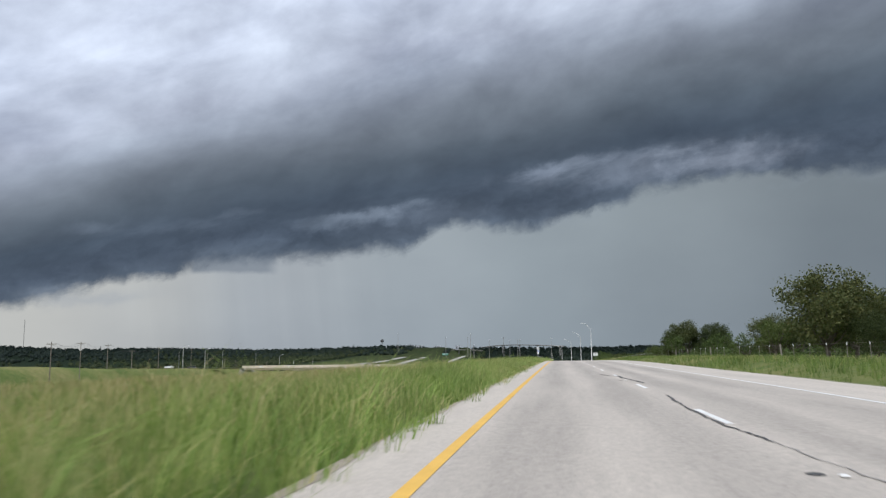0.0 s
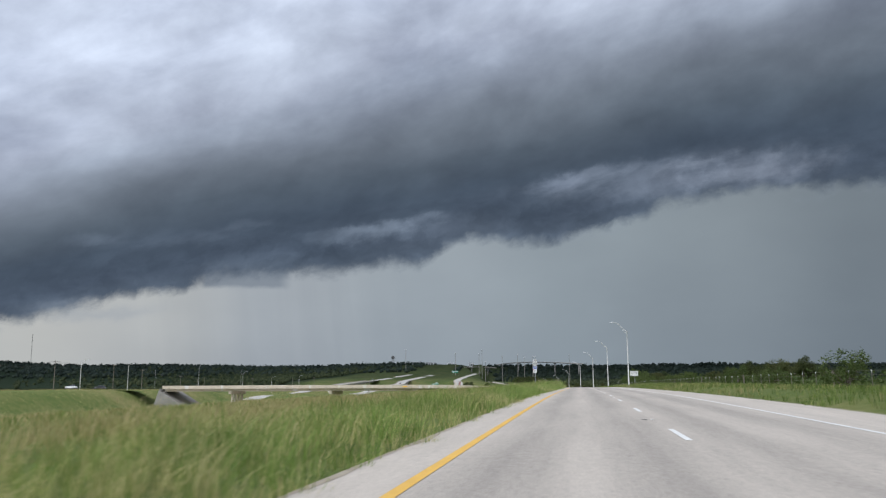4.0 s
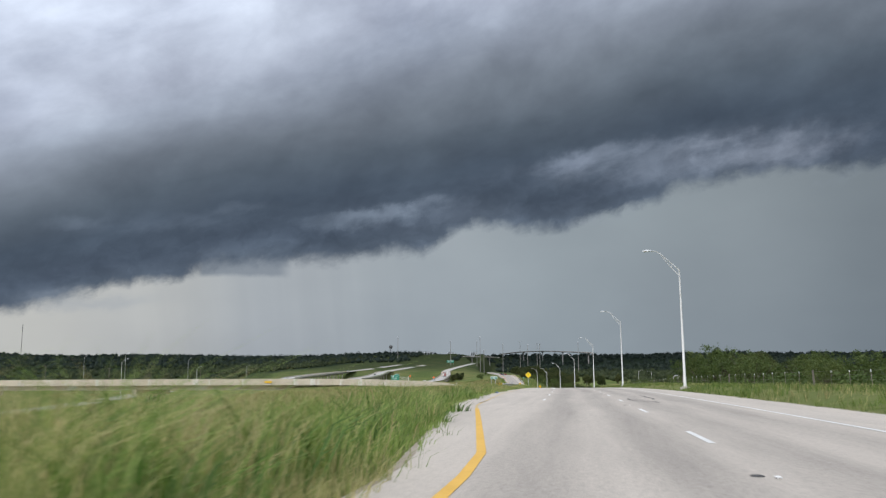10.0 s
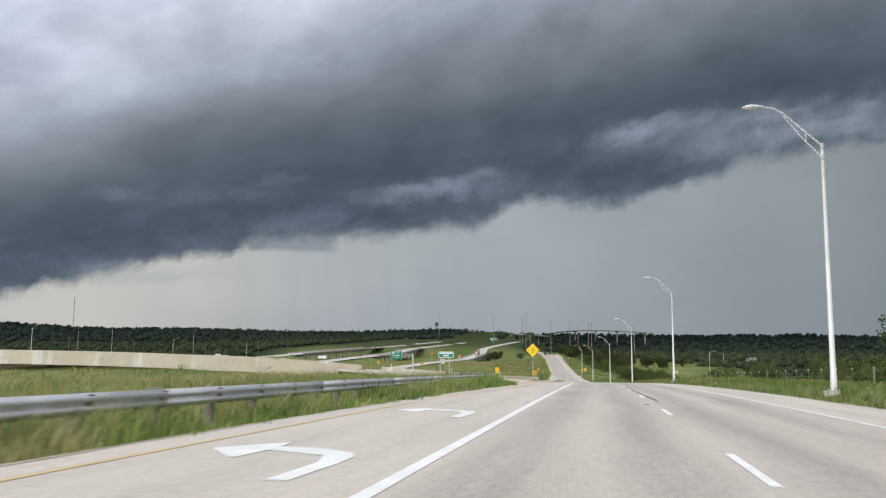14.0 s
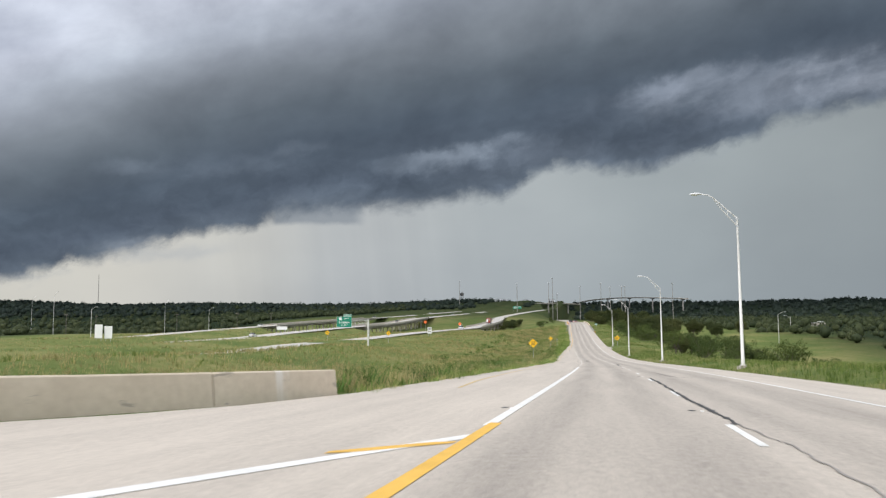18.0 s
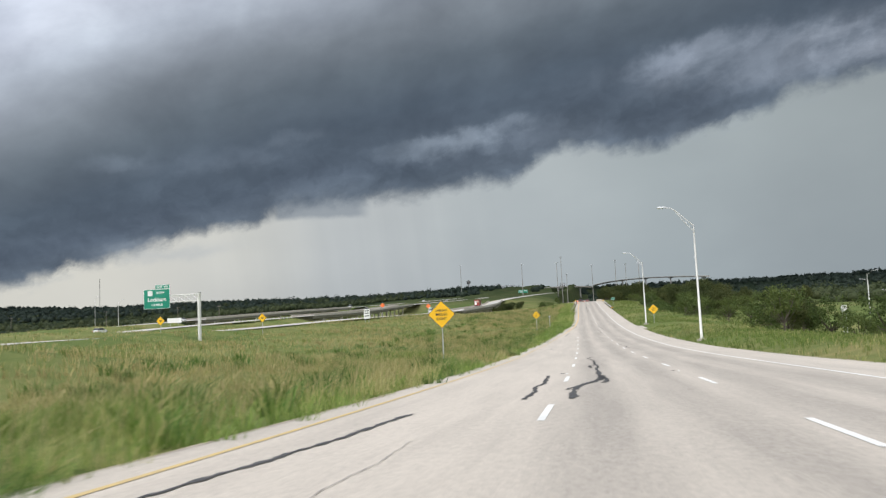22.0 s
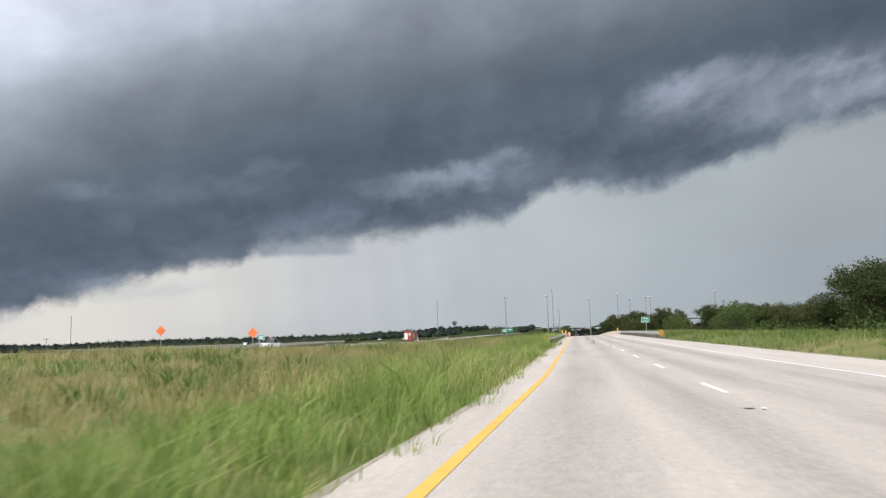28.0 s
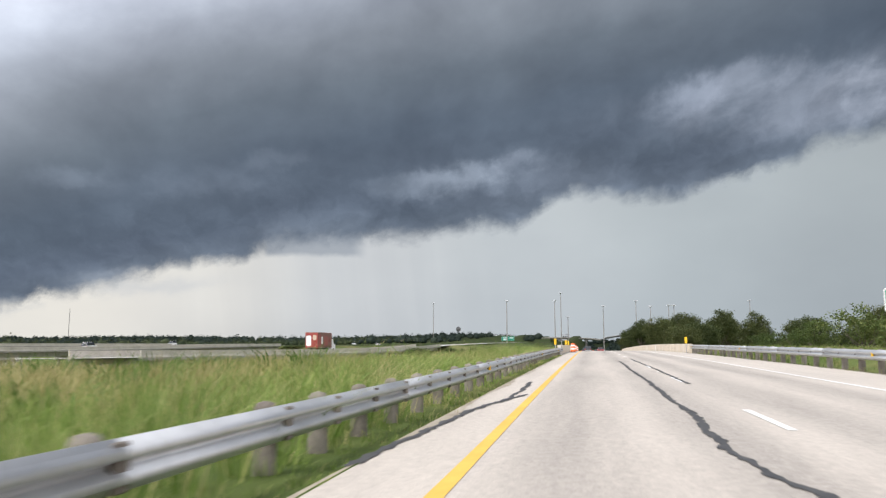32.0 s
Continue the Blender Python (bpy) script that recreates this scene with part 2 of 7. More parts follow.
def build_sky():
    """The bright overcast that lights the place, an even glow ahead of the walk and patchy overhead and behind."""
    g = Graph(WT)
    coord = g.node("ShaderNodeTexCoord")
    x, y, z = g.split(coord.outputs["Generated"])
    sky = g.node("ShaderNodeTexSky", sky_type="NISHITA", sun_disc=False, sun_elevation=SUN_UP, sun_rotation=SUN_TURN)
    veil = g.mix(0.9, g.mix(1.0, sky.outputs[0], (0.1, 0.1, 0.1), "MULTIPLY"), (0.78, 0.785, 0.8))
    cov = g.noise(coord.outputs["Generated"], 3.0, 5, 0.55)
    veil = g.mix(1.0, veil, g.ramp(cov, [(0.3, (0.7, 0.7, 0.72)), (0.7, (1.15, 1.15, 1.15))]), "MULTIPLY")
    ahead = g.math("MULTIPLY", g.span(y, 0.1, 0.4, smooth=True), g.span(z, 0.75, 0.6, smooth=True))
    bg = g.node("ShaderNodeBackground")
    g.put(bg.inputs[0], g.mix(ahead, veil, (SKY_GLOW,) * 3))
    bg.inputs[1].default_value = 1.0
    out = g.node("ShaderNodeOutputWorld")
    g.tree.links.new(bg.outputs[0], out.inputs[0])


def build_storm():
    """The shelf cloud: a curtain of rain four kilometres off and a roof that slopes up toward the walk, dimming the sky behind it."""
    m = bpy.data.materials.new("storm_cloud")
    m.use_nodes = True
    m.node_tree.nodes.clear()
    g = Graph(m.node_tree)
    geo = g.node("ShaderNodeNewGeometry")
    way = g.node("ShaderNodeVectorMath", operation="SUBTRACT")
    g.put(way.inputs[0], geo.outputs["Position"])
    way.inputs[1].default_value = CLOUD_EYE
    unit = g.node("ShaderNodeVectorMath", operation="NORMALIZE")
    g.put(unit.inputs[0], way.outputs[0])
    az, el, tone = cloud_tone(g, *g.split(unit.outputs[0]))
    share = g.mix(1.0, tone, (1 / SKY_GLOW,) * 3, "MULTIPLY")
    thin = g.math("MULTIPLY", g.math("MULTIPLY", g.span(az, -76, -62, smooth=True), g.span(az, 60, 46, smooth=True)), g.span(el, 41, 34, smooth=True))
    share = g.mix(thin, (1.0, 1.0, 1.0), share)
    b = g.node("ShaderNodeBsdfTransparent")
    g.put(b.inputs[0], share)
    out = g.node("ShaderNodeOutputMaterial")
    g.tree.links.new(b.outputs[0], out.inputs[0])
    heads, ups = np.arange(-78, 62.1, 2.0), np.concatenate([np.arange(-2, 24, 1.0), np.arange(24, 43, 2.0)])
    vs, fs = [], []
    for a in heads:
        low = float(np.interp(a, (-60, -40, -30, -20, -10, 0, 8, 20, 60), (2.5, 4.4, 6.6, 8.2, 10.0, 11.2, 13.0, 13.5, 12.5)))
        for e in ups:
            d = float(np.interp(e - low, (-0.5, 1.0, 2.5, 3.5, 5.0, 8.0, 12.0, 20.0, 40.0), (4450, 4250, 3650, 3200, 2500, 2150, 1850, 1500, 1250)))
            vs.append(CLOUD_EYE + d * Vector((math.sin(radians(a)) * math.cos(radians(e)), math.cos(radians(a)) * math.cos(radians(e)), math.sin(radians(e)))))
    n = len(ups)
    for i in range(len(heads) - 1):
        for k in range(n - 1):
            fs.append((i * n + k, (i + 1) * n + k, (i + 1) * n + k + 1, i * n + k + 1))
    me = bpy.data.meshes.new("storm_cloud")
    me.from_pydata([p[:] for p in vs], [], fs)
    me.polygons.foreach_set("use_smooth", [True] * len(fs))
    me.materials.append(m)
    tagged(new("storm_cloud", me), "dark shelf cloud with a ragged lip over a grey rain curtain", "cloud", kind="structure")


build_sky()
build_storm()
sun_data = bpy.data.lights.new("sun", "SUN")
sun_data.energy, sun_data.angle, sun_data.color = 1.5, radians(14), (1.0, 0.96, 0.9)
sun = new("sun", sun_data)
sun.matrix_world = look((0, 0, 80), (-80 * math.sin(SUN_TURN) * math.cos(SUN_UP), -80 * math.cos(SUN_TURN) * math.cos(SUN_UP), 80 - 80 * math.sin(SUN_UP)))

# ---------------------------------------------------------------- materials
def material(name):
    m = bpy.data.materials.new(name)
    m.use_nodes = True
    m.node_tree.nodes.clear()
    g = Graph(m.node_tree)
    b = g.node("ShaderNodeBsdfPrincipled")
    out = g.node("ShaderNodeOutputMaterial")
    g.tree.links.new(b.outputs[0], out.inputs[0])
    return m, g, b


def place(g, scale=(1, 1, 1)):
    geo = g.node("ShaderNodeNewGeometry")
    mp = g.node("ShaderNodeMapping")
    mp.inputs["Scale"].default_value = scale
    g.put(mp.inputs[0], geo.outputs["Position"])
    return mp.outputs[0]


def bump(g, b, height, strength=0.3, distance=0.02):
    n = g.node("ShaderNodeBump")
    n.inputs["Strength"].default_value = strength
    n.inputs["Distance"].default_value = distance
    g.put(n.inputs["Height"], height)
    g.tree.links.new(n.outputs[0], b.inputs["Normal"])


def plain(name, low, high, rough=0.6, metal=0.0, big=0.8, small=9.0, relief=0.0, random_part=0.0):
    """Paint, metal, concrete and the like: colour between low and high at two scales."""
    m, g, b = material(name)
    p = place(g)
    n = g.math("ADD", g.math("MULTIPLY", g.noise(p, big, 3), 0.6), g.math("MULTIPLY", g.noise(p, small, 4, 0.6), 0.4))
    if random_part:
        info = g.node("ShaderNodeObjectInfo")
        n = g.math("ADD", n, g.math("MULTIPLY", g.math("SUBTRACT", info.outputs["Random"], 0.5), random_part))
    c = g.ramp(n, [(0.32, low), (0.68, high)])
    g.put(b.inputs["Base Color"], c)
    g.put(b.inputs["Roughness"], g.span(n, 0.2, 0.8, rough - 0.08, rough + 0.08))
    b.inputs["Metallic"].default_value = metal
    if relief:
        bump(g, b, g.noise(p, small * 6, 3), relief)
    return m


def road_surface(name, low, high, speck=0.5):
    """Pale worn chip seal: wheel tracks along the lanes, mottling and fine aggregate."""
    m, g, b = material(name)
    p = place(g)
    uv = g.node("ShaderNodeAttribute", attribute_name="lane")
    u, s, _ = g.split(uv.outputs["Vector"])
    lanes = g.math("MULTIPLY", g.span(u, -3.9, -3.3, smooth=True), g.span(u, 4.0, 3.5, smooth=True))
    track = g.math("MULTIPLY", g.math("COSINE", g.math("MULTIPLY", g.math("ADD", u, 2.72), 3.49)), lanes)
    blot = g.noise(g.xyz(g.math("MULTIPLY", u, 0.8), g.math("MULTIPLY", s, 0.07), 0), 1.0, 5, 0.6)
    mid = g.noise(g.xyz(g.math("MULTIPLY", u, 2.2), g.math("MULTIPLY", s, 0.12), 3), 1.0, 5, 0.65)
    chips = g.noise(p, 11, 4, 0.75)
    grit = g.noise(p, 36, 3, 0.7)
    n = g.math("ADD", g.math("MULTIPLY", blot, 0.26), g.math("MULTIPLY", mid, 0.2))
    n = g.math("ADD", n, g.math("ADD", g.math("MULTIPLY", chips, speck * 0.55), g.math("MULTIPLY", grit, speck * 0.45)))
    n = g.math("ADD", n, g.math("MULTIPLY", track, -0.05))
    n = g.math("ADD", n, g.span(lanes, 0.0, 1.0, 0.1, 0.0))
    middle = tuple((a + c) / 2 for a, c in zip(low, high))
    c = g.ramp(n, [(0.42, low), (0.62, middle), (0.82, high)])
    g.put(b.inputs["Base Color"], c)
    b.inputs["Roughness"].default_value = 0.85
    bump(g, b, g.noise(p, 70, 2, 0.6), 0.35, 0.01)
    return m


def thin_leaf(g, b, share):
    """Part of the light passes through the blade or leaf."""
    t = g.node("ShaderNodeBsdfTranslucent")
    g.tree.links.new(b.inputs["Base Color"].links[0].from_socket, t.inputs[0])
    mix = g.node("ShaderNodeMixShader")
    mix.inputs[0].default_value = share
    out = b.outputs[0].links[0].to_socket
    g.tree.links.new(b.outputs[0], mix.inputs[1])
    g.tree.links.new(t.outputs[0], mix.inputs[2])
    g.tree.links.new(mix.outputs[0], out)


def grass_blades(name, greens, straw, straw_at):
    m, g, b = material(name)
    geo = g.node("ShaderNodeNewGeometry")
    p = geo.outputs["Position"]
    rnd = geo.outputs["Random Per Island"]
    patch = g.noise(p, 0.085, 5, 0.62)
    tip = g.node("ShaderNodeAttribute", attribute_name="tip").outputs["Fac"]
    green = g.ramp(g.math("ADD", g.math("MULTIPLY", rnd, 0.6), g.math("MULTIPLY", patch, 0.4)), [(0.15, greens[0]), (0.5, greens[1]), (0.85, greens[2])])
    dry = g.ramp(rnd, [(0.0, straw[0]), (1.0, straw[1])])
    f = g.math("ADD", g.span(g.math("ADD", patch, g.math("MULTIPLY", rnd, 0.22)), straw_at, straw_at + 0.14, smooth=True), g.math("MULTIPLY", tip, 0.22), clamp=True)
    clump = g.ramp(g.noise(p, 0.55, 4, 0.6), [(0.3, (0.62, 0.64, 0.6)), (0.5, (1.0, 1.0, 1.0)), (0.7, (1.25, 1.22, 1.15))])
    g.put(b.inputs["Base Color"], g.mix(1.0, g.mix(f, green, dry), clump, "MULTIPLY"))
    b.inputs["Roughness"].default_value = 0.6
    b.inputs["Specular IOR Level"].default_value = 0.25
    thin_leaf(g, b, 0.4)
    return m


def leaves(name, a, b_, c):
    m, g, b = material(name)
    geo = g.node("ShaderNodeNewGeometry")
    info = g.node("ShaderNodeObjectInfo")
    r = g.math("ADD", g.math("MULTIPLY", geo.outputs["Random Per Island"], 0.6), g.math("MULTIPLY", info.outputs["Random"], 0.4))
    g.put(b.inputs["Base Color"], g.ramp(r, [(0.1, a), (0.5, b_), (0.9, c)]))
    b.inputs["Roughness"].default_value = 0.65
    b.inputs["Specular IOR Level"].default_value = 0.2
    thin_leaf(g, b, 0.25)
    return m


def ground_cover():
    m, g, b = material("ground_cover")
    p = place(g)
    n = g.noise(p, 0.035, 6, 0.6)
    f = g.noise(p, 0.6, 5, 0.65)
    t = g.math("ADD", g.math("MULTIPLY", n, 0.65), g.math("MULTIPLY", f, 0.35))
    c = g.ramp(t, [(0.34, (0.085, 0.125, 0.036)), (0.46, (0.13, 0.17, 0.05)), (0.55, (0.19, 0.205, 0.072)), (0.66, (0.28, 0.25, 0.11))])
    # mixes toward near-black green by the mask, open far grass included
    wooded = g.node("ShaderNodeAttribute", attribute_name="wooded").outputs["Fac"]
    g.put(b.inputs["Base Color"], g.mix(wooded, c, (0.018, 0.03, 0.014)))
    b.inputs["Roughness"].default_value = 0.95
    b.inputs["Specular IOR Level"].default_value = 0.1
    bump(g, b, g.noise(p, 4, 5, 0.7), 0.8, 0.3)
    return m


M = {}
M["asphalt"] = road_surface("pale_chip_seal", (0.22, 0.2, 0.178), (0.565, 0.508, 0.442), 0.8)
M["concrete_road"] = road_surface("concrete_pavement", (0.36, 0.345, 0.32), (0.62, 0.59, 0.55), 0.8)
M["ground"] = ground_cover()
M["white_paint"] = plain("white_road_paint", (0.62, 0.62, 0.6), (0.82, 0.82, 0.8), 0.7, big=1.5, small=14)
M["yellow_paint"] = plain("yellow_road_paint", (0.62, 0.36, 0.05), (0.78, 0.48, 0.09), 0.7, big=1.5, small=14)
M["worn_yellow"] = plain("worn_yellow_paint", (0.46, 0.36, 0.2), (0.62, 0.45, 0.17), 0.75, big=2.5, small=16)
M["dirt"] = plain("edge_dirt", (0.25, 0.21, 0.155), (0.43, 0.38, 0.3), 0.95, big=1.2, small=11, relief=0.4)
M["tar"] = plain("crack_sealant", (0.02, 0.02, 0.021), (0.08, 0.078, 0.075), 0.6, big=3, small=26)
M["tyre_mark"] = plain("rubbed_tyre_mark", (0.19, 0.18, 0.17), (0.33, 0.31, 0.285), 0.8, big=1.2, small=9)
M["galv"] = plain("galvanised_steel", (0.42, 0.43, 0.44), (0.6, 0.61, 0.62), 0.42, 0.55, 1.2, 12)
M["galv_pale"] = plain("pale_galvanised_pole", (0.6, 0.59, 0.56), (0.78, 0.77, 0.74), 0.5, 0.15, 0.8, 7)
M["lamp_grey"] = plain("lamp_head_casting", (0.55, 0.56, 0.57), (0.7, 0.71, 0.72), 0.5, 0.2)
M["lens"] = plain("lamp_lens", (0.7, 0.7, 0.66), (0.82, 0.82, 0.78), 0.2)
M["concrete"] = plain("cast_concrete", (0.36, 0.33, 0.28), (0.56, 0.52, 0.46), 0.85, 0, 0.35, 3.5, 0.2)
M["concrete_dark"] = plain("weathered_shaded_concrete", (0.22, 0.21, 0.19), (0.36, 0.34, 0.31), 0.9, 0, 0.3, 2.5, 0.2)
M["wood_post"] = plain("weathered_timber", (0.13, 0.11, 0.09), (0.27, 0.24, 0.2), 0.9, 0, 3, 20, 0.3, 0.25)
M["sign_white"] = plain("white_sheeting", (0.74, 0.74, 0.73), (0.84, 0.84, 0.83), 0.45)
M["sign_black"] = plain("black_legend", (0.015, 0.015, 0.016), (0.03, 0.03, 0.032), 0.5)
M["sign_yellow"] = plain("amber_sheeting", (0.84, 0.47, 0.01), (0.9, 0.53, 0.014), 0.45)
M["sign_clear_yellow"] = plain("clear_yellow_sheeting", (0.84, 0.6, 0.006), (0.9, 0.66, 0.01), 0.45)
M["sign_orange"] = plain("orange_sheeting", (0.85, 0.16, 0.04), (0.92, 0.22, 0.06), 0.45)
M["sign_green"] = plain("green_sheeting", (0.0, 0.2, 0.125), (0.01, 0.26, 0.165), 0.45)
M["sign_blue"] = plain("blue_sheeting", (0.01, 0.07, 0.36), (0.02, 0.1, 0.44), 0.45)
M["sign_red"] = plain("red_sheeting", (0.5, 0.03, 0.04), (0.6, 0.05, 0.06), 0.45)
M["sign_back"] = plain("aluminium_back", (0.4, 0.41, 0.42), (0.55, 0.56, 0.57), 0.45, 0.4)
M["grass_tall"] = grass_blades("tall_roadside_grass", ((0.095, 0.175, 0.03), (0.205, 0.315, 0.062), (0.34, 0.43, 0.12)), ((0.38, 0.345, 0.14), (0.54, 0.485, 0.23)), 0.6)
M["grass_verge"] = grass_blades("mown_verge_grass", ((0.075, 0.135, 0.026), (0.14, 0.22, 0.045), (0.24, 0.305, 0.075)), ((0.3, 0.275, 0.11), (0.45, 0.4, 0.19)), 0.64)
M["cane_grass"] = grass_blades("arching_cane_grass", ((0.1, 0.19, 0.03), (0.21, 0.33, 0.065), (0.35, 0.45, 0.12)), ((0.3, 0.3, 0.12), (0.45, 0.42, 0.2)), 0.8)
M["grass_field"] = grass_blades("meadow_grass", ((0.095, 0.165, 0.03), (0.19, 0.275, 0.06), (0.3, 0.36, 0.1)), ((0.33, 0.29, 0.125), (0.48, 0.415, 0.2)), 0.49)
M["rank_weeds"] = grass_blades("rank_weeds", ((0.04, 0.095, 0.018), (0.085, 0.17, 0.032), (0.16, 0.26, 0.055)), ((0.16, 0.2, 0.06), (0.22, 0.25, 0.09)), 0.9)
M["seed"] = grass_blades("straw_seed_heads", ((0.22, 0.2, 0.09), (0.3, 0.26, 0.12), (0.38, 0.33, 0.16)), ((0.4, 0.32, 0.15), (0.55, 0.46, 0.25)), 0.4)
M["leaf_oak"] = leaves("oak_leaves", (0.034, 0.05, 0.017), (0.062, 0.08, 0.025), (0.118, 0.122, 0.042))
M["leaf_mesquite"] = leaves("mesquite_leaves", (0.05, 0.08, 0.022), (0.082, 0.118, 0.032), (0.14, 0.165, 0.05))
# hill woods: the haze of distance is put into this blue-green leaf colour
M["leaf_hazed"] = leaves("hazed_far_leaves", (0.024, 0.037, 0.03), (0.037, 0.054, 0.04), (0.058, 0.076, 0.05))
M["leaf_wood"] = leaves("woodland_leaves", (0.04, 0.056, 0.026), (0.07, 0.088, 0.037), (0.12, 0.128, 0.054))
def stained_concrete():
    """Tan cast concrete: pale washes that run down, dark scuffs and fine pits."""
    m, g, b = material("stained_tan_concrete")
    p = place(g)
    n = g.math("ADD", g.math("MULTIPLY", g.noise(p, 0.5, 4), 0.55), g.math("MULTIPLY", g.noise(p, 5, 5, 0.65), 0.45))
    c = g.ramp(n, [(0.3, (0.5, 0.425, 0.325)), (0.7, (0.7, 0.615, 0.495))])
    wash = g.span(g.noise(place(g, (0.45, 0.45, 0.06)), 1.0, 5, 0.6), 0.56, 0.64, 0.0, 0.75, smooth=True)
    c = g.mix(wash, c, (0.74, 0.72, 0.68))
    scuff = g.span(g.noise(place(g, (0.7, 0.7, 2.6)), 1.0, 6, 0.62, 0.4), 0.61, 0.68, 0.0, 0.6, smooth=True)
    c = g.mix(scuff, c, (0.2, 0.18, 0.155))
    g.put(b.inputs["Base Color"], c)
    b.inputs["Roughness"].default_value = 0.88
    bump(g, b, g.noise(p, 24, 4, 0.7), 0.25)
    return m


M["wall"] = stained_concrete()
M["kerb"] = plain("worn_tan_kerb", (0.4, 0.325, 0.24), (0.58, 0.49, 0.375), 0.9, 0, 0.6, 5, 0.2)
M["island"] = plain("dusty_tan_paving", (0.44, 0.36, 0.265), (0.61, 0.51, 0.39), 0.9, 0, 0.3, 5, 0.15)
M["bark"] = plain("bark", (0.07, 0.055, 0.045), (0.15, 0.125, 0.1), 0.9, 0, 2, 18, 0.5)
M["roof_white"] = plain("white_cladding", (0.66, 0.66, 0.64), (0.8, 0.8, 0.78), 0.6)
M["dark"] = plain("dark_rubber", (0.012, 0.012, 0.013), (0.03, 0.03, 0.03), 0.7)

# ---------------------------------------------------------------- mesh helpers
class Mesh:
    """Vertices and faces of one part."""

    def __init__(self):
        self.v, self.f, self.smooth = [], [], []

    def add(self, verts, faces, smooth=False):
        k = len(self.v)
        self.v += [tuple(p) for p in verts]
        self.f += [tuple(i + k for i in f) for f in faces]
        self.smooth += [smooth] * len(faces)
        return self

    def box(self, x0, y0, z0, x1, y1, z1, c=0.0, m=None):
        """A box with chamfered edges."""
        if c <= 0:
            vs = [(x, y, z) for x in (x0, x1) for y in (y0, y1) for z in (z0, z1)]
            fs = [(0, 1, 3, 2), (4, 6, 7, 5), (0, 4, 5, 1), (2, 3, 7, 6), (0, 2, 6, 4), (1, 5, 7, 3)]
        else:
            bm = bmesh.new()
            bmesh.ops.create_cube(bm, size=1.0, matrix=Matrix.Translation(((x0 + x1) / 2, (y0 + y1) / 2, (z0 + z1) / 2)) @ Matrix.Diagonal((x1 - x0, y1 - y0, z1 - z0, 1)))
            bmesh.ops.bevel(bm, geom=bm.edges[:], offset=c, segments=1, affect="EDGES")
            bm.verts.index_update()
            vs = [v.co[:] for v in bm.verts]
            fs = [[v.index for v in f.verts] for f in bm.faces]
            bm.free()
        if m is not None:
            vs = [m @ Vector(v) for v in vs]
        return self.add(vs, fs)

    def tube(self, pts, radii, n=10, caps=True):
        pts = [Vector(p) for p in pts]
        if not hasattr(radii, "__len__"):
            radii = [radii] * len(pts)
        vs, fs = [], []
        for i, p in enumerate(pts):
            d = (pts[min(i + 1, len(pts) - 1)] - pts[max(i - 1, 0)]).normalized()
            a = d.cross(Vector((0, 0, 1)) if abs(d.z) < 0.95 else Vector((1, 0, 0))).normalized()
            b = d.cross(a)
            for k in range(n):
                t = 2 * math.pi * k / n
                vs.append(p + (a * math.cos(t) + b * math.sin(t)) * radii[i])
        for i in range(len(pts) - 1):
            for k in range(n):
                fs.append((i * n + k, i * n + (k + 1) % n, (i + 1) * n + (k + 1) % n, (i + 1) * n + k))
        self.add(vs, fs, True)
        if caps:
            self.add(vs[:n], [tuple(range(n))])
            self.add(vs[-n:], [tuple(reversed(range(n)))])
        return self

    def slab(self, outline, y0, y1, m=None):
        """A flat plate: an outline in x and z, from y0 to y1."""
        n = len(outline)
        vs = [(x, y0, z) for x, z in outline] + [(x, y1, z) for x, z in outline]
        fs = [tuple(range(n)), tuple(reversed(range(n, 2 * n)))] + [(i, i + n, (i + 1) % n + n, (i + 1) % n) for i in range(n)]
        if m is not None:
            vs = [m @ Vector(v) for v in vs]
        return self.add(vs, fs)

    def sweep(self, sections, closed=True):
        """Skin over sections with equal numbers of points."""
        n = len(sections[0])
        vs = [p for s in sections for p in s]
        fs = []
        for i in range(len(sections) - 1):
            for k in range(n if closed else n - 1):
                fs.append((i * n + k, i * n + (k + 1) % n, (i + 1) * n + (k + 1) % n, (i + 1) * n + k))
        if closed:
            fs += [tuple(reversed(range(n))), tuple(range((len(sections) - 1) * n, len(sections) * n))]
        return self.add(vs, fs)

    def data(self, name):
        me = bpy.data.meshes.new(name)
        me.from_pydata(self.v, [], self.f)
        me.polygons.foreach_set("use_smooth", self.smooth)
        bm = bmesh.new()
        bm.from_mesh(me)
        bmesh.ops.recalc_face_normals(bm, faces=bm.faces[:])
        bm.to_mesh(me)
        bm.free()
        return me


def part(name, mesh, mat, parent=None, label="", m=None):
    me = mesh.data(name) if isinstance(mesh, Mesh) else mesh
    if mat is not None and not me.materials:
        me.materials.append(mat)
    ob = new(name, me)
    ob.parent = parent
    if m is not None:
        ob.matrix_basis = m
    if label:
        ob["label"] = label
    return ob


def thing(name, m, label, category, group="", kind=""):
    ob = new(name)
    ob.matrix_basis = m
    return tagged(ob, label, category, group, kind)


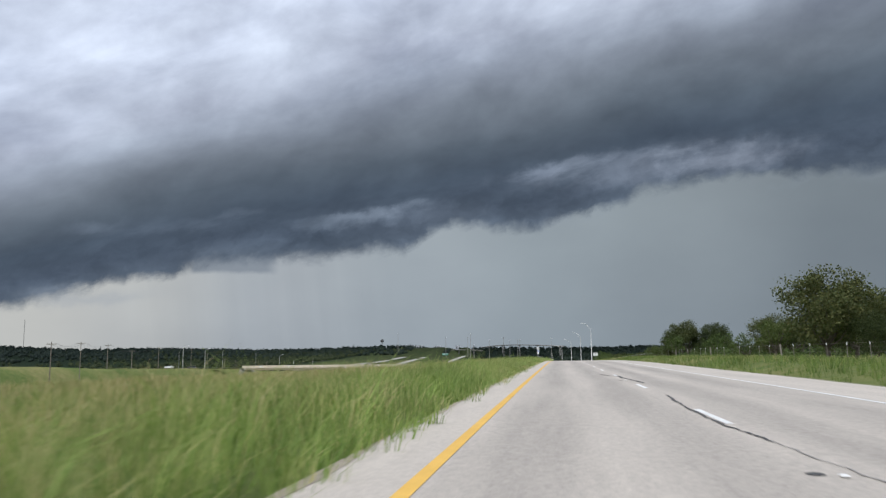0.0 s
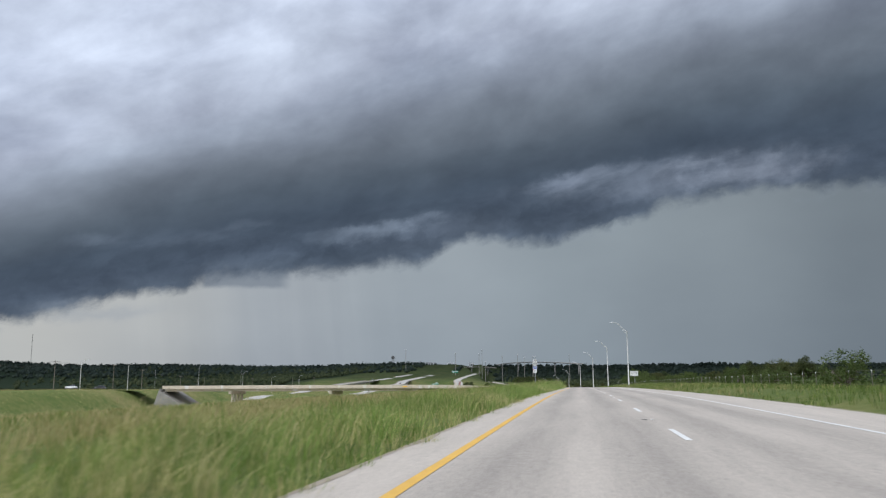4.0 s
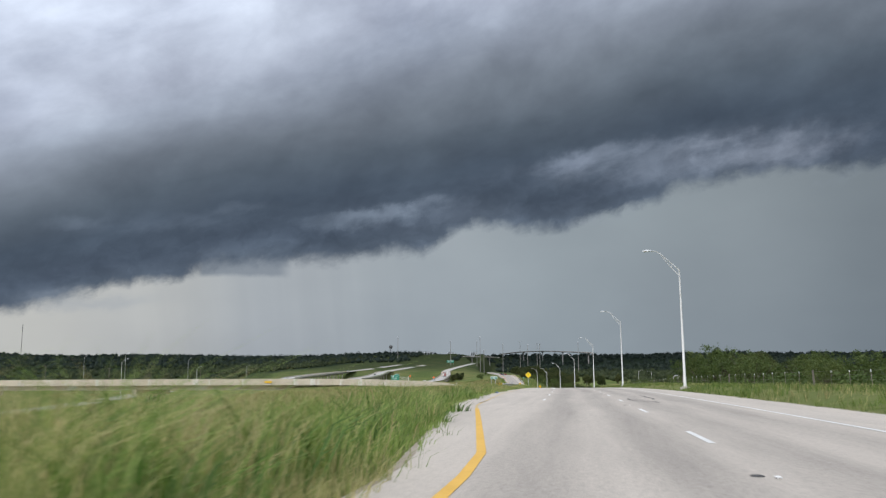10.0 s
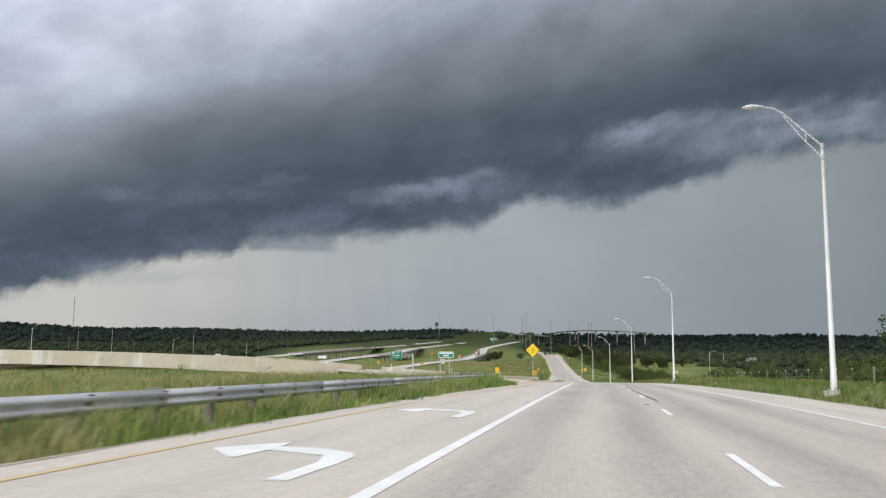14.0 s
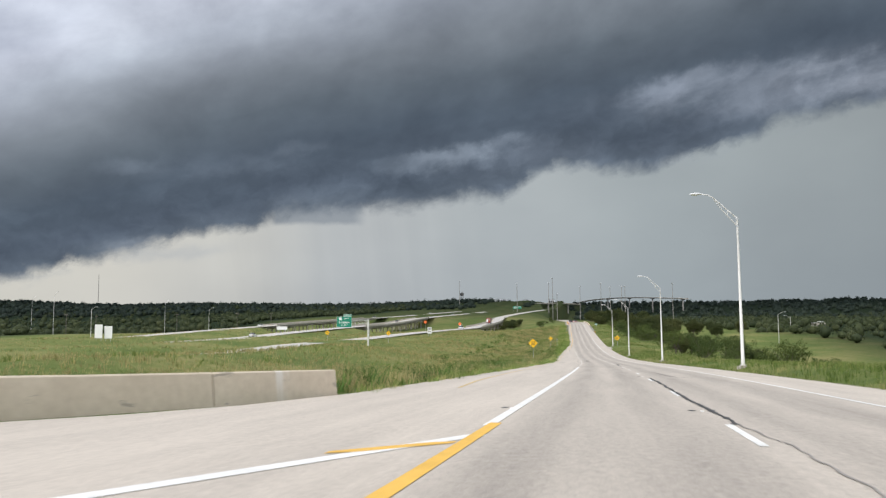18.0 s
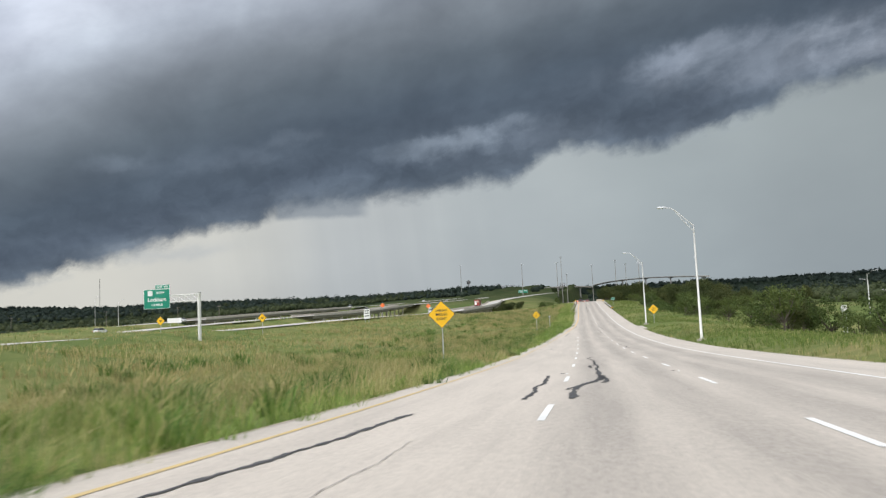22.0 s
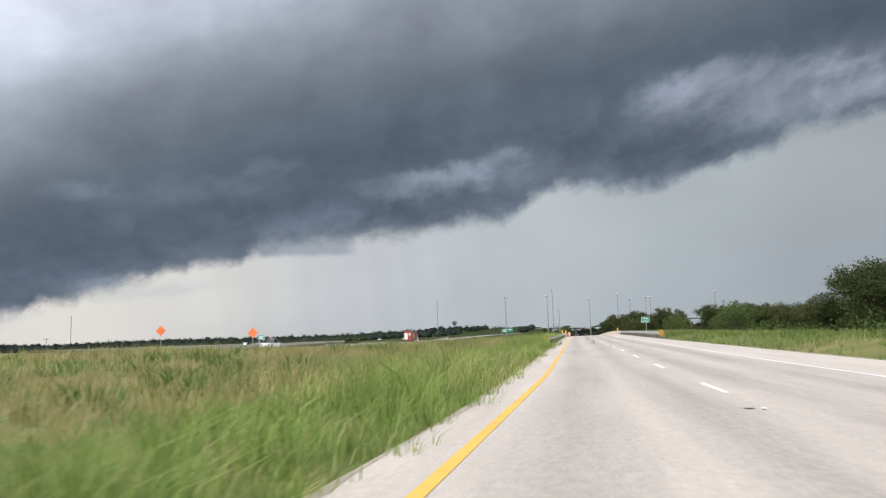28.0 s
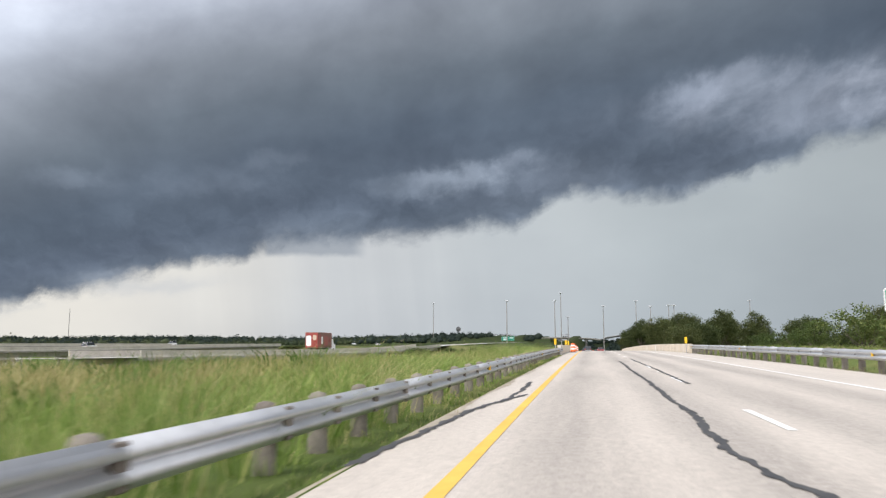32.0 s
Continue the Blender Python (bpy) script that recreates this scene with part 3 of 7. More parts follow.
def letters(text, height, mat, parent, x, z, y=-0.012, width=None, name="lettering"):
    """Flat letters in the x-z plane, facing -y, centred on x, z."""
    cu = bpy.data.curves.new(name, "FONT")
    cu.body, cu.size, cu.align_x, cu.align_y = text, height * 1.37, "CENTER", "CENTER"
    cu.resolution_u, cu.offset = 2, height * 0.03
    ob = bpy.data.objects.new("tmp", cu)
    scene.collection.objects.link(ob)
    bpy.context.view_layer.update()
    me = bpy.data.meshes.new_from_object(ob.evaluated_get(bpy.context.evaluated_depsgraph_get()))
    bpy.data.objects.remove(ob)
    bpy.data.curves.remove(cu)
    me.materials.clear()
    xs = [v.co.x for v in me.vertices] or [0, 1]
    k = 1.0 if width is None else width / (max(xs) - min(xs))
    me.transform(pose(x, y, z, 90, 0, 0) @ Matrix.Diagonal((k, 1, 1, 1)))
    return part(name, me, mat, parent)


def rounded(w, h, r, n=4, cx=0.0, cz=0.0):
    pts = []
    for sx, sz, a0 in ((1, 1, 0), (-1, 1, 90), (-1, -1, 180), (1, -1, 270)):
        for k in range(n + 1):
            a = radians(a0 + 90 * k / n)
            pts.append((cx + sx * (w / 2 - r) + r * math.cos(a), cz + sz * (h / 2 - r) + r * math.sin(a)))
    return pts


# ---------------------------------------------------------------- the lie of the land
STEP_Y0, STEP = -100.0, 50.0
ROAD_X = [-1.71, -0.62, -0.0, 0.27, 0.53, 0.82, 1.1, 1.25, 0.64, -0.53, -2.66, -5.45, -9.09, -13.55, -18.64, -24.65,
          -30.98, -37.3, -43.42, -49.68, -55.63, -61.6, -67.9, -74.6, -81.6, -88.9, -96.5, -104.4, -112.6, -121, -129.6]
ROAD_Z = [-3.2, -1.6, -0.0, 1.08, 2.04, 2.72, 3.05, 3.28, 3.41, 3.36, 2.99, 2.15, 0.89, -0.59, -2.07, -3.04,
          -2.9, -1.78, -0.02, 1.85, 3.71, 5.38, 6.7, 7.6, 8.3, 9.0, 9.8, 10.6, 11.5, 12.5, 13.5]


def spline(table, y):
    u = np.clip((np.asarray(y, float) - STEP_Y0) / STEP, 0, len(table) - 1.0001)
    t = np.asarray(table, float)
    i = np.floor(u).astype(int)
    f = u - i
    p0, p1, p2, p3 = t[np.maximum(i - 1, 0)], t[i], t[i + 1], t[np.minimum(i + 2, len(t) - 1)]
    return p1 + 0.5 * f * (p2 - p0 + f * (2 * p0 - 5 * p1 + 4 * p2 - p3 + f * (3 * (p1 - p2) + p3 - p0)))


def road_x(y):
    y = np.asarray(y, float)
    return spline(ROAD_X, y) + np.where(y > 1400, (y - 1400) * -0.17, 0) + np.where(y < -100, (y + 100) * 0.02, 0)


def road_z(y):
    return spline(ROAD_Z, y)


def knots(y, rows, k):
    return np.interp(y, [r[0] for r in rows], [r[k] for r in rows])


# the expressway corridor to the west: y, east edge, west edge, height of the land
MAIN = [(-400, -106, -150, -7), (200, -110, -152, -5.5), (380, -108, -155, -4.6), (450, -98, -158, -4.0), (560, -90, -175, -2.9), (610, -88, -190, -2.2), (640, -89, -200, -1.5), (725, -99, -228, -0.5), (800, -104, -240, 1.8),
        (888, -106, -245, 2.8), (930, -108, -248, 2.2), (1100, -126, -258, 5.0), (1160, -141, -264, 12.6), (1300, -148, -278, 18.4), (1500, -158, -295, 25), (1800, -177, -315, 35), (2200, -222, -345, 50), (2450, -275, -360, 60),
        (3200, -360, -420, 72), (5000, -500, -560, 78)]


# the exit ramp and the two expressway carriageways: places along them
RAMP_SPOTS = [(-116, -400, -7.0), (-119, 200, -5.6), (-118, 300, -5.1), (-114, 380, -4.6), (-109, 450, -4.0), (-100, 560, -2.6), (-97, 610, -1.8), (-96.5, 640, -1.0), (-100, 667, -0.4), (-107, 725, 0.1), (-110, 798, 1.9), (-112, 860, 3.0), (-114, 912, 4.1), (-122, 985, 6.2),
                    (-132, 1064, 9.0), (-147, 1160, 13.4), (-156, 1300, 19.2), (-166, 1500, 26.6), (-185, 1800, 36.5), (-230, 2200, 51), (-285, 2450, 61.5)]
NORTH_SPOTS = [(-126, -400, -7.0), (-131, 200, -5.6), (-129, 380, -4.6), (-131, 470, -3.7), (-146, 600, -1.4), (-161, 739, 0.4), (-171, 806, 2.2), (-178, 880, 4.4), (-188, 995, 7.6), (-209, 1148, 13.6), (-232, 1420, 22.5), (-250, 1689, 33), (-290, 2050, 48), (-318, 2450, 62.8)]
SOUTH_SPOTS = [(-142, -400, -7.0), (-146, 200, -5.6), (-152, 380, -4.6), (-156, 470, -3.7), (-180, 560, -2.0), (-203, 640, -0.8), (-216, 739, 0.5), (-228, 826, 3.2), (-236, 900, 5.6), (-246, 1010, 9.4), (-254, 1220, 16.4), (-278, 1500, 26), (-302, 1800, 37), (-335, 2150, 51.5), (-352, 2450, 63)]
RAMP_LINE, NORTH_LINE, SOUTH_LINE = [([p[1] for p in spots], [p[0] for p in spots], [p[2] for p in spots]) for spots in (RAMP_SPOTS, NORTH_SPOTS, SOUTH_SPOTS)]


def step(x, a, b):
    t = np.clip((np.asarray(x, float) - a) / (b - a), 0, 1)
    return t * t * (3 - 2 * t)


def wobble(x, y):
    return np.sin(x * 0.013 + 1.3) * np.cos(y * 0.011 - 0.4) + 0.5 * np.sin(x * 0.041 + y * 0.033) + 0.25 * np.cos(x * 0.09 - y * 0.07)


def cant(u, y):
    """Rise of the turnaround's paving toward the overpass."""
    return 0.055 * np.maximum(0, -np.asarray(u, float) - 10) * step(y, 432, 440) * (1 - step(y, 474, 488))


def ground_z(x, y):
    x, y = np.asarray(x, float), np.asarray(y, float)
    u = x - road_x(y)
    zr = road_z(y)
    xe, xw, zm = knots(y, MAIN, 1) + 7, knots(y, MAIN, 2) - 8, knots(y, MAIN, 3)
    z = zr - 0.09 + 0.0 * x
    # east side: low berm, then the creek valley
    z = z + 0.42 * step(u, 6.6, 9.0) * (1 - 0.6 * step(u, 12, 22))
    drop = 7.0 * step(y, 400, 640) * (1 - 0.65 * step(y, 800, 1000))
    z = z - drop * step(u, 12, 70) - 2.0 * step(u, 20, 90) * step(y, -50, 250)
    # west side: shoulder, meadow, then down to the expressway
    early = 1 - step(y, 470, 560)
    west = (0.15 - 1.0 * step(-u, 9, 17) * (1 - step(y, 335, 395)) * step(y, -20, 60)) * step(-u, 9, 20) * early - 0.9 * step(-u, 10, 24) * (1 - early) * (1 - step(y, 780, 840))
    reach = np.maximum(road_x(y) - 10 - xe, 10)
    f = np.where(u < -10, 1 - np.clip((x - xe) / reach, 0, 1), 0)
    fall = f ** (1.0 + 1.35 * early)
    z = z + np.where(u < 0, west * (1 - fall), 0)
    z = z * (1 - fall) + (zm - 0.7) * fall
    # banks between the carriageways
    for (ta, tb), y0, y1, rise in (((RAMP_LINE, NORTH_LINE), 560, 745, 2.3), ((NORTH_LINE, SOUTH_LINE), 580, 835, 2.6)):
        xa, xb = np.interp(y, ta[0], ta[1]), np.interp(y, tb[0], tb[1])
        hump = np.clip(1 - ((x - (xa + xb) / 2) / np.maximum(np.abs(xa - xb) / 2 - 6.5, 1)) ** 2, 0, 1)
        z = z + rise * hump * step(y, y0 - 40, y0 + 20) * (1 - step(y, y1 - 35, y1 + 10))
    # swell of the meadow beside the ramp
    swell = np.exp(-((x - xe - 12) / 13.0) ** 2) * step(y, 505, 545) * (1 - step(y, 615, 650))
    z = z + np.where(u < -12, 3.1 * swell, 0)
    # beyond the expressway
    far = np.maximum(xw - x, 0)
    plateau = np.where(y < 520, 3.6, 3.6 + (zm - 0.4 - 3.6) * step(y, 520, 640))
    z = np.where(far > 0, (zm - 0.7) + (plateau - zm + 0.7) * step(far, 2, 20), z)
    z = z - 4.0 * step(far, 60, 300)
    # banks of the cross road
    bank = step(-x, 20, 30) * (1 - step(-x, 62, 76)) * np.clip(1 - np.maximum(np.abs(y - 446) - 9, 0) / 14, 0, 1)
    z = z * (1 - bank) + np.maximum(z, 2.2 + 1.3 * step(-x, 22, 45)) * bank
    paved = (y > 433) & (y < 476) & (u > -37) & (u < -5)
    z = np.where(paved, np.minimum(z, zr + cant(u, y) - 0.14), z)
    for line, half in ((RAMP_LINE, 4.2), (NORTH_LINE, 5.2), (SOUTH_LINE, 5.2)):
        near = (1 - step(np.abs(x - np.interp(y, line[0], line[1])), half + 1.5, half + 7)) * (1 - step(y, 893, 908) * (1 - step(y, 1140, 1155)))
        z = z + (np.interp(y, line[0], line[2]) - 0.12 - z) * near
    # creek bed under the bridges
    creek = np.exp(-((y - (985 + 0.12 * (x + 60))) / 24.0) ** 2)
    z = z - np.where((u < -6) | (u > 8.5), 4.0, 0.0) * creek
    # hills all round
    r = np.hypot(x + 40, y - 450)
    hill = step(r, 1050, 2600)
    z = z * (1 - hill) + (69 + 7 * wobble(x * 0.25, y * 0.25) + 6 * step(-x, -600, 1500)) * hill
    return z + 0.35 * wobble(x * 1.4, y * 1.4) * step(np.abs(u), 14, 60)


def at(u, y, dz=0.0):
    """A place at u metres east of the lane line."""
    return Vector((float(road_x(y)) + u, y, float(road_z(y)) + float(cant(u, y)) + dz))


def on_ground(x, y):
    return float(ground_z(x, y))


def turn_at(y):
    return math.degrees(math.atan2(float(road_x(y - 2) - road_x(y + 2)), 4.0))


def build_ground():
    us = [-4200, -3200, -2500, -2000, -1600, -1300, -1050, -850, -700, -580, -480, -400, -340]
    us += list(range(-300, -270, 10)) + [k * 3.5 - 266 for k in range(51)] + list(range(-87, -24, 6)) + [-20, -16, -13, -11, -9.5, -8, -6.5, -5, -3, 0, 3, 5, 6.6, 7.6, 9, 11, 14, 18, 23, 29, 36, 44, 54, 66, 80, 96, 115, 140, 170,
           205, 250, 300, 360, 430, 520, 640, 800, 1000, 1250, 1600, 2000, 2600, 3400, 4300]
    ys = list(range(-1500, -160, 120)) + list(range(-150, 1120, 6)) + list(range(1120, 1600, 20)) + list(range(1600, 2800, 50)) + list(range(2800, 4900, 150))
    U, Y = np.meshgrid(np.array(us, float), np.array(ys, float))
    X = road_x(Y) + U
    Z = ground_z(X, Y)
    n, k = len(us), len(ys)
    me = bpy.data.meshes.new("ground")
    verts = np.stack([X, Y, Z], -1).reshape(-1, 3)
    faces = [(j * n + i, j * n + i + 1, (j + 1) * n + i + 1, (j + 1) * n + i) for j in range(k - 1) for i in range(n - 1)]
    me.from_pydata(verts.tolist(), [], faces)
    me.polygons.foreach_set("use_smooth", [True] * len(faces))
    xe, xw = knots(Y, MAIN, 1), knots(Y, MAIN, 2)
    # mask rises with distance, then to full beneath the western and eastern trees
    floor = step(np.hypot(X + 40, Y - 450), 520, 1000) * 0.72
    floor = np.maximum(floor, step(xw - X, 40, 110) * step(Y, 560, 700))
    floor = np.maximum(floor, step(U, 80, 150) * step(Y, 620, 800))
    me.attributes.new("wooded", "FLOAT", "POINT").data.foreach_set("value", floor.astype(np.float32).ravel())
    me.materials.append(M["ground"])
    tagged(new("ground", me), "rolling green and straw-coloured grassland beside the highway", "ground", kind="structure")


build_ground()


# ---------------------------------------------------------------- the road
LEFT_EDGE = [(-100, -4.65), (200, -4.6), (240, -4.3), (272, -4.4), (298, -7.2), (318, -8.0), (380, -7.95), (400, -7.7), (414, -7.4), (424, -7.2), (430, -9.5), (436, -14), (439, -24), (442, -34), (460, -34), (465, -28), (470, -18.5),
             (474, -15.5), (480, -12.3), (487, -9.6), (494, -8.7), (520, -8.3), (600, -7.9), (655, -8.15), (690, -7.1), (720, -5.8), (735, -5.0), (752, -4.6), (1400, -4.6)]
YELLOW = [(-100, -3.7), (200, -3.66), (245, -3.54), (274, -3.56), (297, -6.2), (325, -7.25), (395, -7.15), (412, -6.4)]
YELLOW2 = [(495, -6.3), (505, -6.95), (520, -7.2), (650, -7.35), (690, -6.3), (735, -4.15), (765, -3.62), (1390, -3.62)]


def strip(name, rows, mat, parent, dz, label="", cross=1):
    """A ribbon over the road: rows of y, west and east edge."""
    vs, lane, fs = [], [], []
    for y, a, b in rows:
        for k in range(cross + 1):
            u = a + (b - a) * k / cross
            vs.append(at(u, y, dz))
            lane.append((u, y, 0))
    n = cross + 1
    for j in range(len(rows) - 1):
        for k in range(cross):
            fs.append((j * n + k, j * n + k + 1, (j + 1) * n + k + 1, (j + 1) * n + k))
    me = bpy.data.meshes.new(name)
    me.from_pydata([v[:] for v in vs], [], fs)
    me.attributes.new("lane", "FLOAT_VECTOR", "POINT").data.foreach_set("vector", [c for p in lane for c in p])
    me.materials.append(mat)
    return part(name, me, None, parent, label)


def line_u(rows, y):
    return float(np.interp(y, [r[0] for r in rows], [r[1] for r in rows]))


road = thing("road", Matrix(), "pale worn two-lane frontage road with cracked chip-seal surface", "road", kind="structure")


def build_road():
    ys = np.arange(-100, 1396, 3.0)
    jag = np.random.RandomState(3)
    rows = []
    for y in ys:
        rows.append((y, line_u(LEFT_EDGE, y) - 0.06 * jag.rand() * 2, 6.3 + 0.12 * jag.rand()))
    strip("carriageway", rows, M["asphalt"], road, 0.0, cross=10)
    # dirt washed over the ragged edge of the paving
    for side in (-1, 1):
        spots = []
        for y in np.arange(-60, 925, 0.9):
            w = 0.02 + 0.2 * max(0.0, 0.4 + noise.noise(Vector((y * 0.21, side * 3.0, 0)))) + 0.1 * noise.noise(Vector((y * 1.7, side, 5)))
            a = line_u(LEFT_EDGE, y) - 0.1 if side < 0 else 6.5
            spots.append((y, a, a + max(w, 0.04)) if side < 0 else (y, a - max(w, 0.04) * 0.9, a))
        for k in range(0, len(spots) - 1, 180):
            run = [r for r in spots[k:k + 181] if side > 0 or not 424 < r[0] < 494]
            if len(run) > 2 and run[-1][0] - run[0][0] < 181 * 0.9 and not (side < 0 and any(b[0] - a[0] > 2 for a, b in zip(run, run[1:]))):
                strip("edge_dirt", run, M["dirt"], road, 0.0045, "grey-brown dirt along the paving edge")
    strip("edge_dirt", [(y, -5.75 - 0.25 * math.sin(y * 1.1), -4.66 + 0.12 * math.sin(y * 2.3)) for y in np.arange(821, 838, 0.5)], M["dirt"], road, -0.035, "bare pale dirt under the rail's end")
    # edge lines
    for rows, y0, y1, half, paint_ in ((YELLOW, -100, 293, 0.075, "yellow_paint"), (YELLOW, 293, 412, 0.05, "worn_yellow"), (YELLOW2, 498, 708, 0.055, "worn_yellow"), (YELLOW2, 708, 1389, 0.075, "yellow_paint")):
        strip("yellow_edge_line", [(y, line_u(rows, y) - half, line_u(rows, y) + half) for y in np.arange(y0, y1 + 0.1, (y1 - y0) / math.ceil((y1 - y0) / 3))], M[paint_], road, 0.006)
    strip("white_edge_line", [(y, 3.72, 3.85) for y in np.arange(-100, 1390, 3.0)], M["white_paint"], road, 0.006)
    # solid channelising line and its gore
    strip("channel_line", [(y, -3.75, -3.57) for y in np.arange(362, 442.1, 2.0)], M["white_paint"], road, 0.006)
    strip("gore_line", [(y, -3.69, -3.5) for y in np.arange(441, 485.1, 2.0)], M["yellow_paint"], road, 0.007)
    strip("channel_line", [(y, -3.75, -3.57) for y in np.arange(484.5, 546, 2.0)], M["white_paint"], road, 0.0065)
    # lane dashes, a little unevenly spaced
    starts = [(0, -95.2), (13, 61.0), (22, 169.1), (29, 252.4), (35, 326.5), (37, 350.4), (39, 374.6), (46, 459.0), (53, 541.3), (55, 565.8), (59, 612.8), (62, 646.5), (71, 756.4), (73, 778.3), (78, 832.5), (80, 854.0), (122, 1358)]
    for k in range(122):
        y = float(np.interp(k, [s[0] for s in starts], [s[1] for s in starts]))
        strip("lane_dash", [(y, -0.06, 0.06), (y + 3.1, -0.06, 0.06)], M["white_paint"], road, 0.006)
        if 296 < y < 356 or 546 < y < 690:
            lag = 2.0 if y < 400 else (3.2 if y < 600 else 2.6)
            strip("lane_dash", [(y + lag, -3.72, -3.6), (y + lag + 3.1, -3.72, -3.6)], M["white_paint"], road, 0.006)
    # raised reflectors on low tar pads between the dashes
    y = -95.66 + 7.4
    while y < 1000:
        for u in ([-0.25] if not 300 < y < 700 else [-0.25, -3.9]):
            pad = Mesh().tube([(0, 0, 0.0), (0, 0, 0.007)], [0.12, 0.1], 10)
            p = part("reflector_pad", pad, M["tar"], road, m=Matrix.Translation(at(u, y, 0.004)) @ Matrix.Diagonal((0.7, 0.95, 1, 1)))
            part("reflector", Mesh().box(-0.05, -0.05, 0.0, 0.05, 0.05, 0.02, 0.012), M["sign_white"], p, m=Matrix.Translation((0.26, -0.2, 0.0)))
        y += 24.04
    # thin bars across the gore, and the edge of the strip behind the island
    for (u0, y0), (u1, y1) in (((-5.26, 446.2), (-3.75, 448.5)), ((-5.1, 454.0), (-3.75, 455.2)), ((-4.8, 461.7), (-3.7, 462.5)), ((-4.8, 468.2), (-3.7, 468.7)), ((-4.95, 480.6), (-3.72, 482.0))):
        strip("gore_bar", [(y0 - 0.1, u0, u0 + 0.02), (y0 + 0.1, u0, u0 + (u1 - u0) * 0.25), (y1 - 0.1, u1 - (u1 - u0) * 0.25, u1), (y1 + 0.1, u1 - 0.02, u1)], M["yellow_paint"], road, 0.0075)
    strip("white_edge_line", [(476 + k, -6.6 + 0.41 * k, -6.32 + 0.41 * k) for k in range(8)], M["white_paint"], road, 0.0062)
    # painted left-turn arrows
    for y0 in (373.6, 383.8):
        stem = [(y0, -4.86, -4.62), (y0 + 1.5, -4.84, -4.58), (y0 + 2.2, -5.0, -4.6), (y0 + 2.6, -5.9, -4.75), (y0 + 2.9, -6.0, -5.1), (y0 + 3.05, -5.95, -5.4)]
        strip("turn_arrow", stem, M["white_paint"], road, 0.0064)
        strip("arrow_head", [(y0 + 1.7, -6.05, -5.95), (y0 + 2.6, -6.7, -5.9), (y0 + 3.6, -6.05, -5.95)], M["white_paint"], road, 0.0068)
    # sealed cracks: width, then places along and across the road
    rnd = random.Random(11)
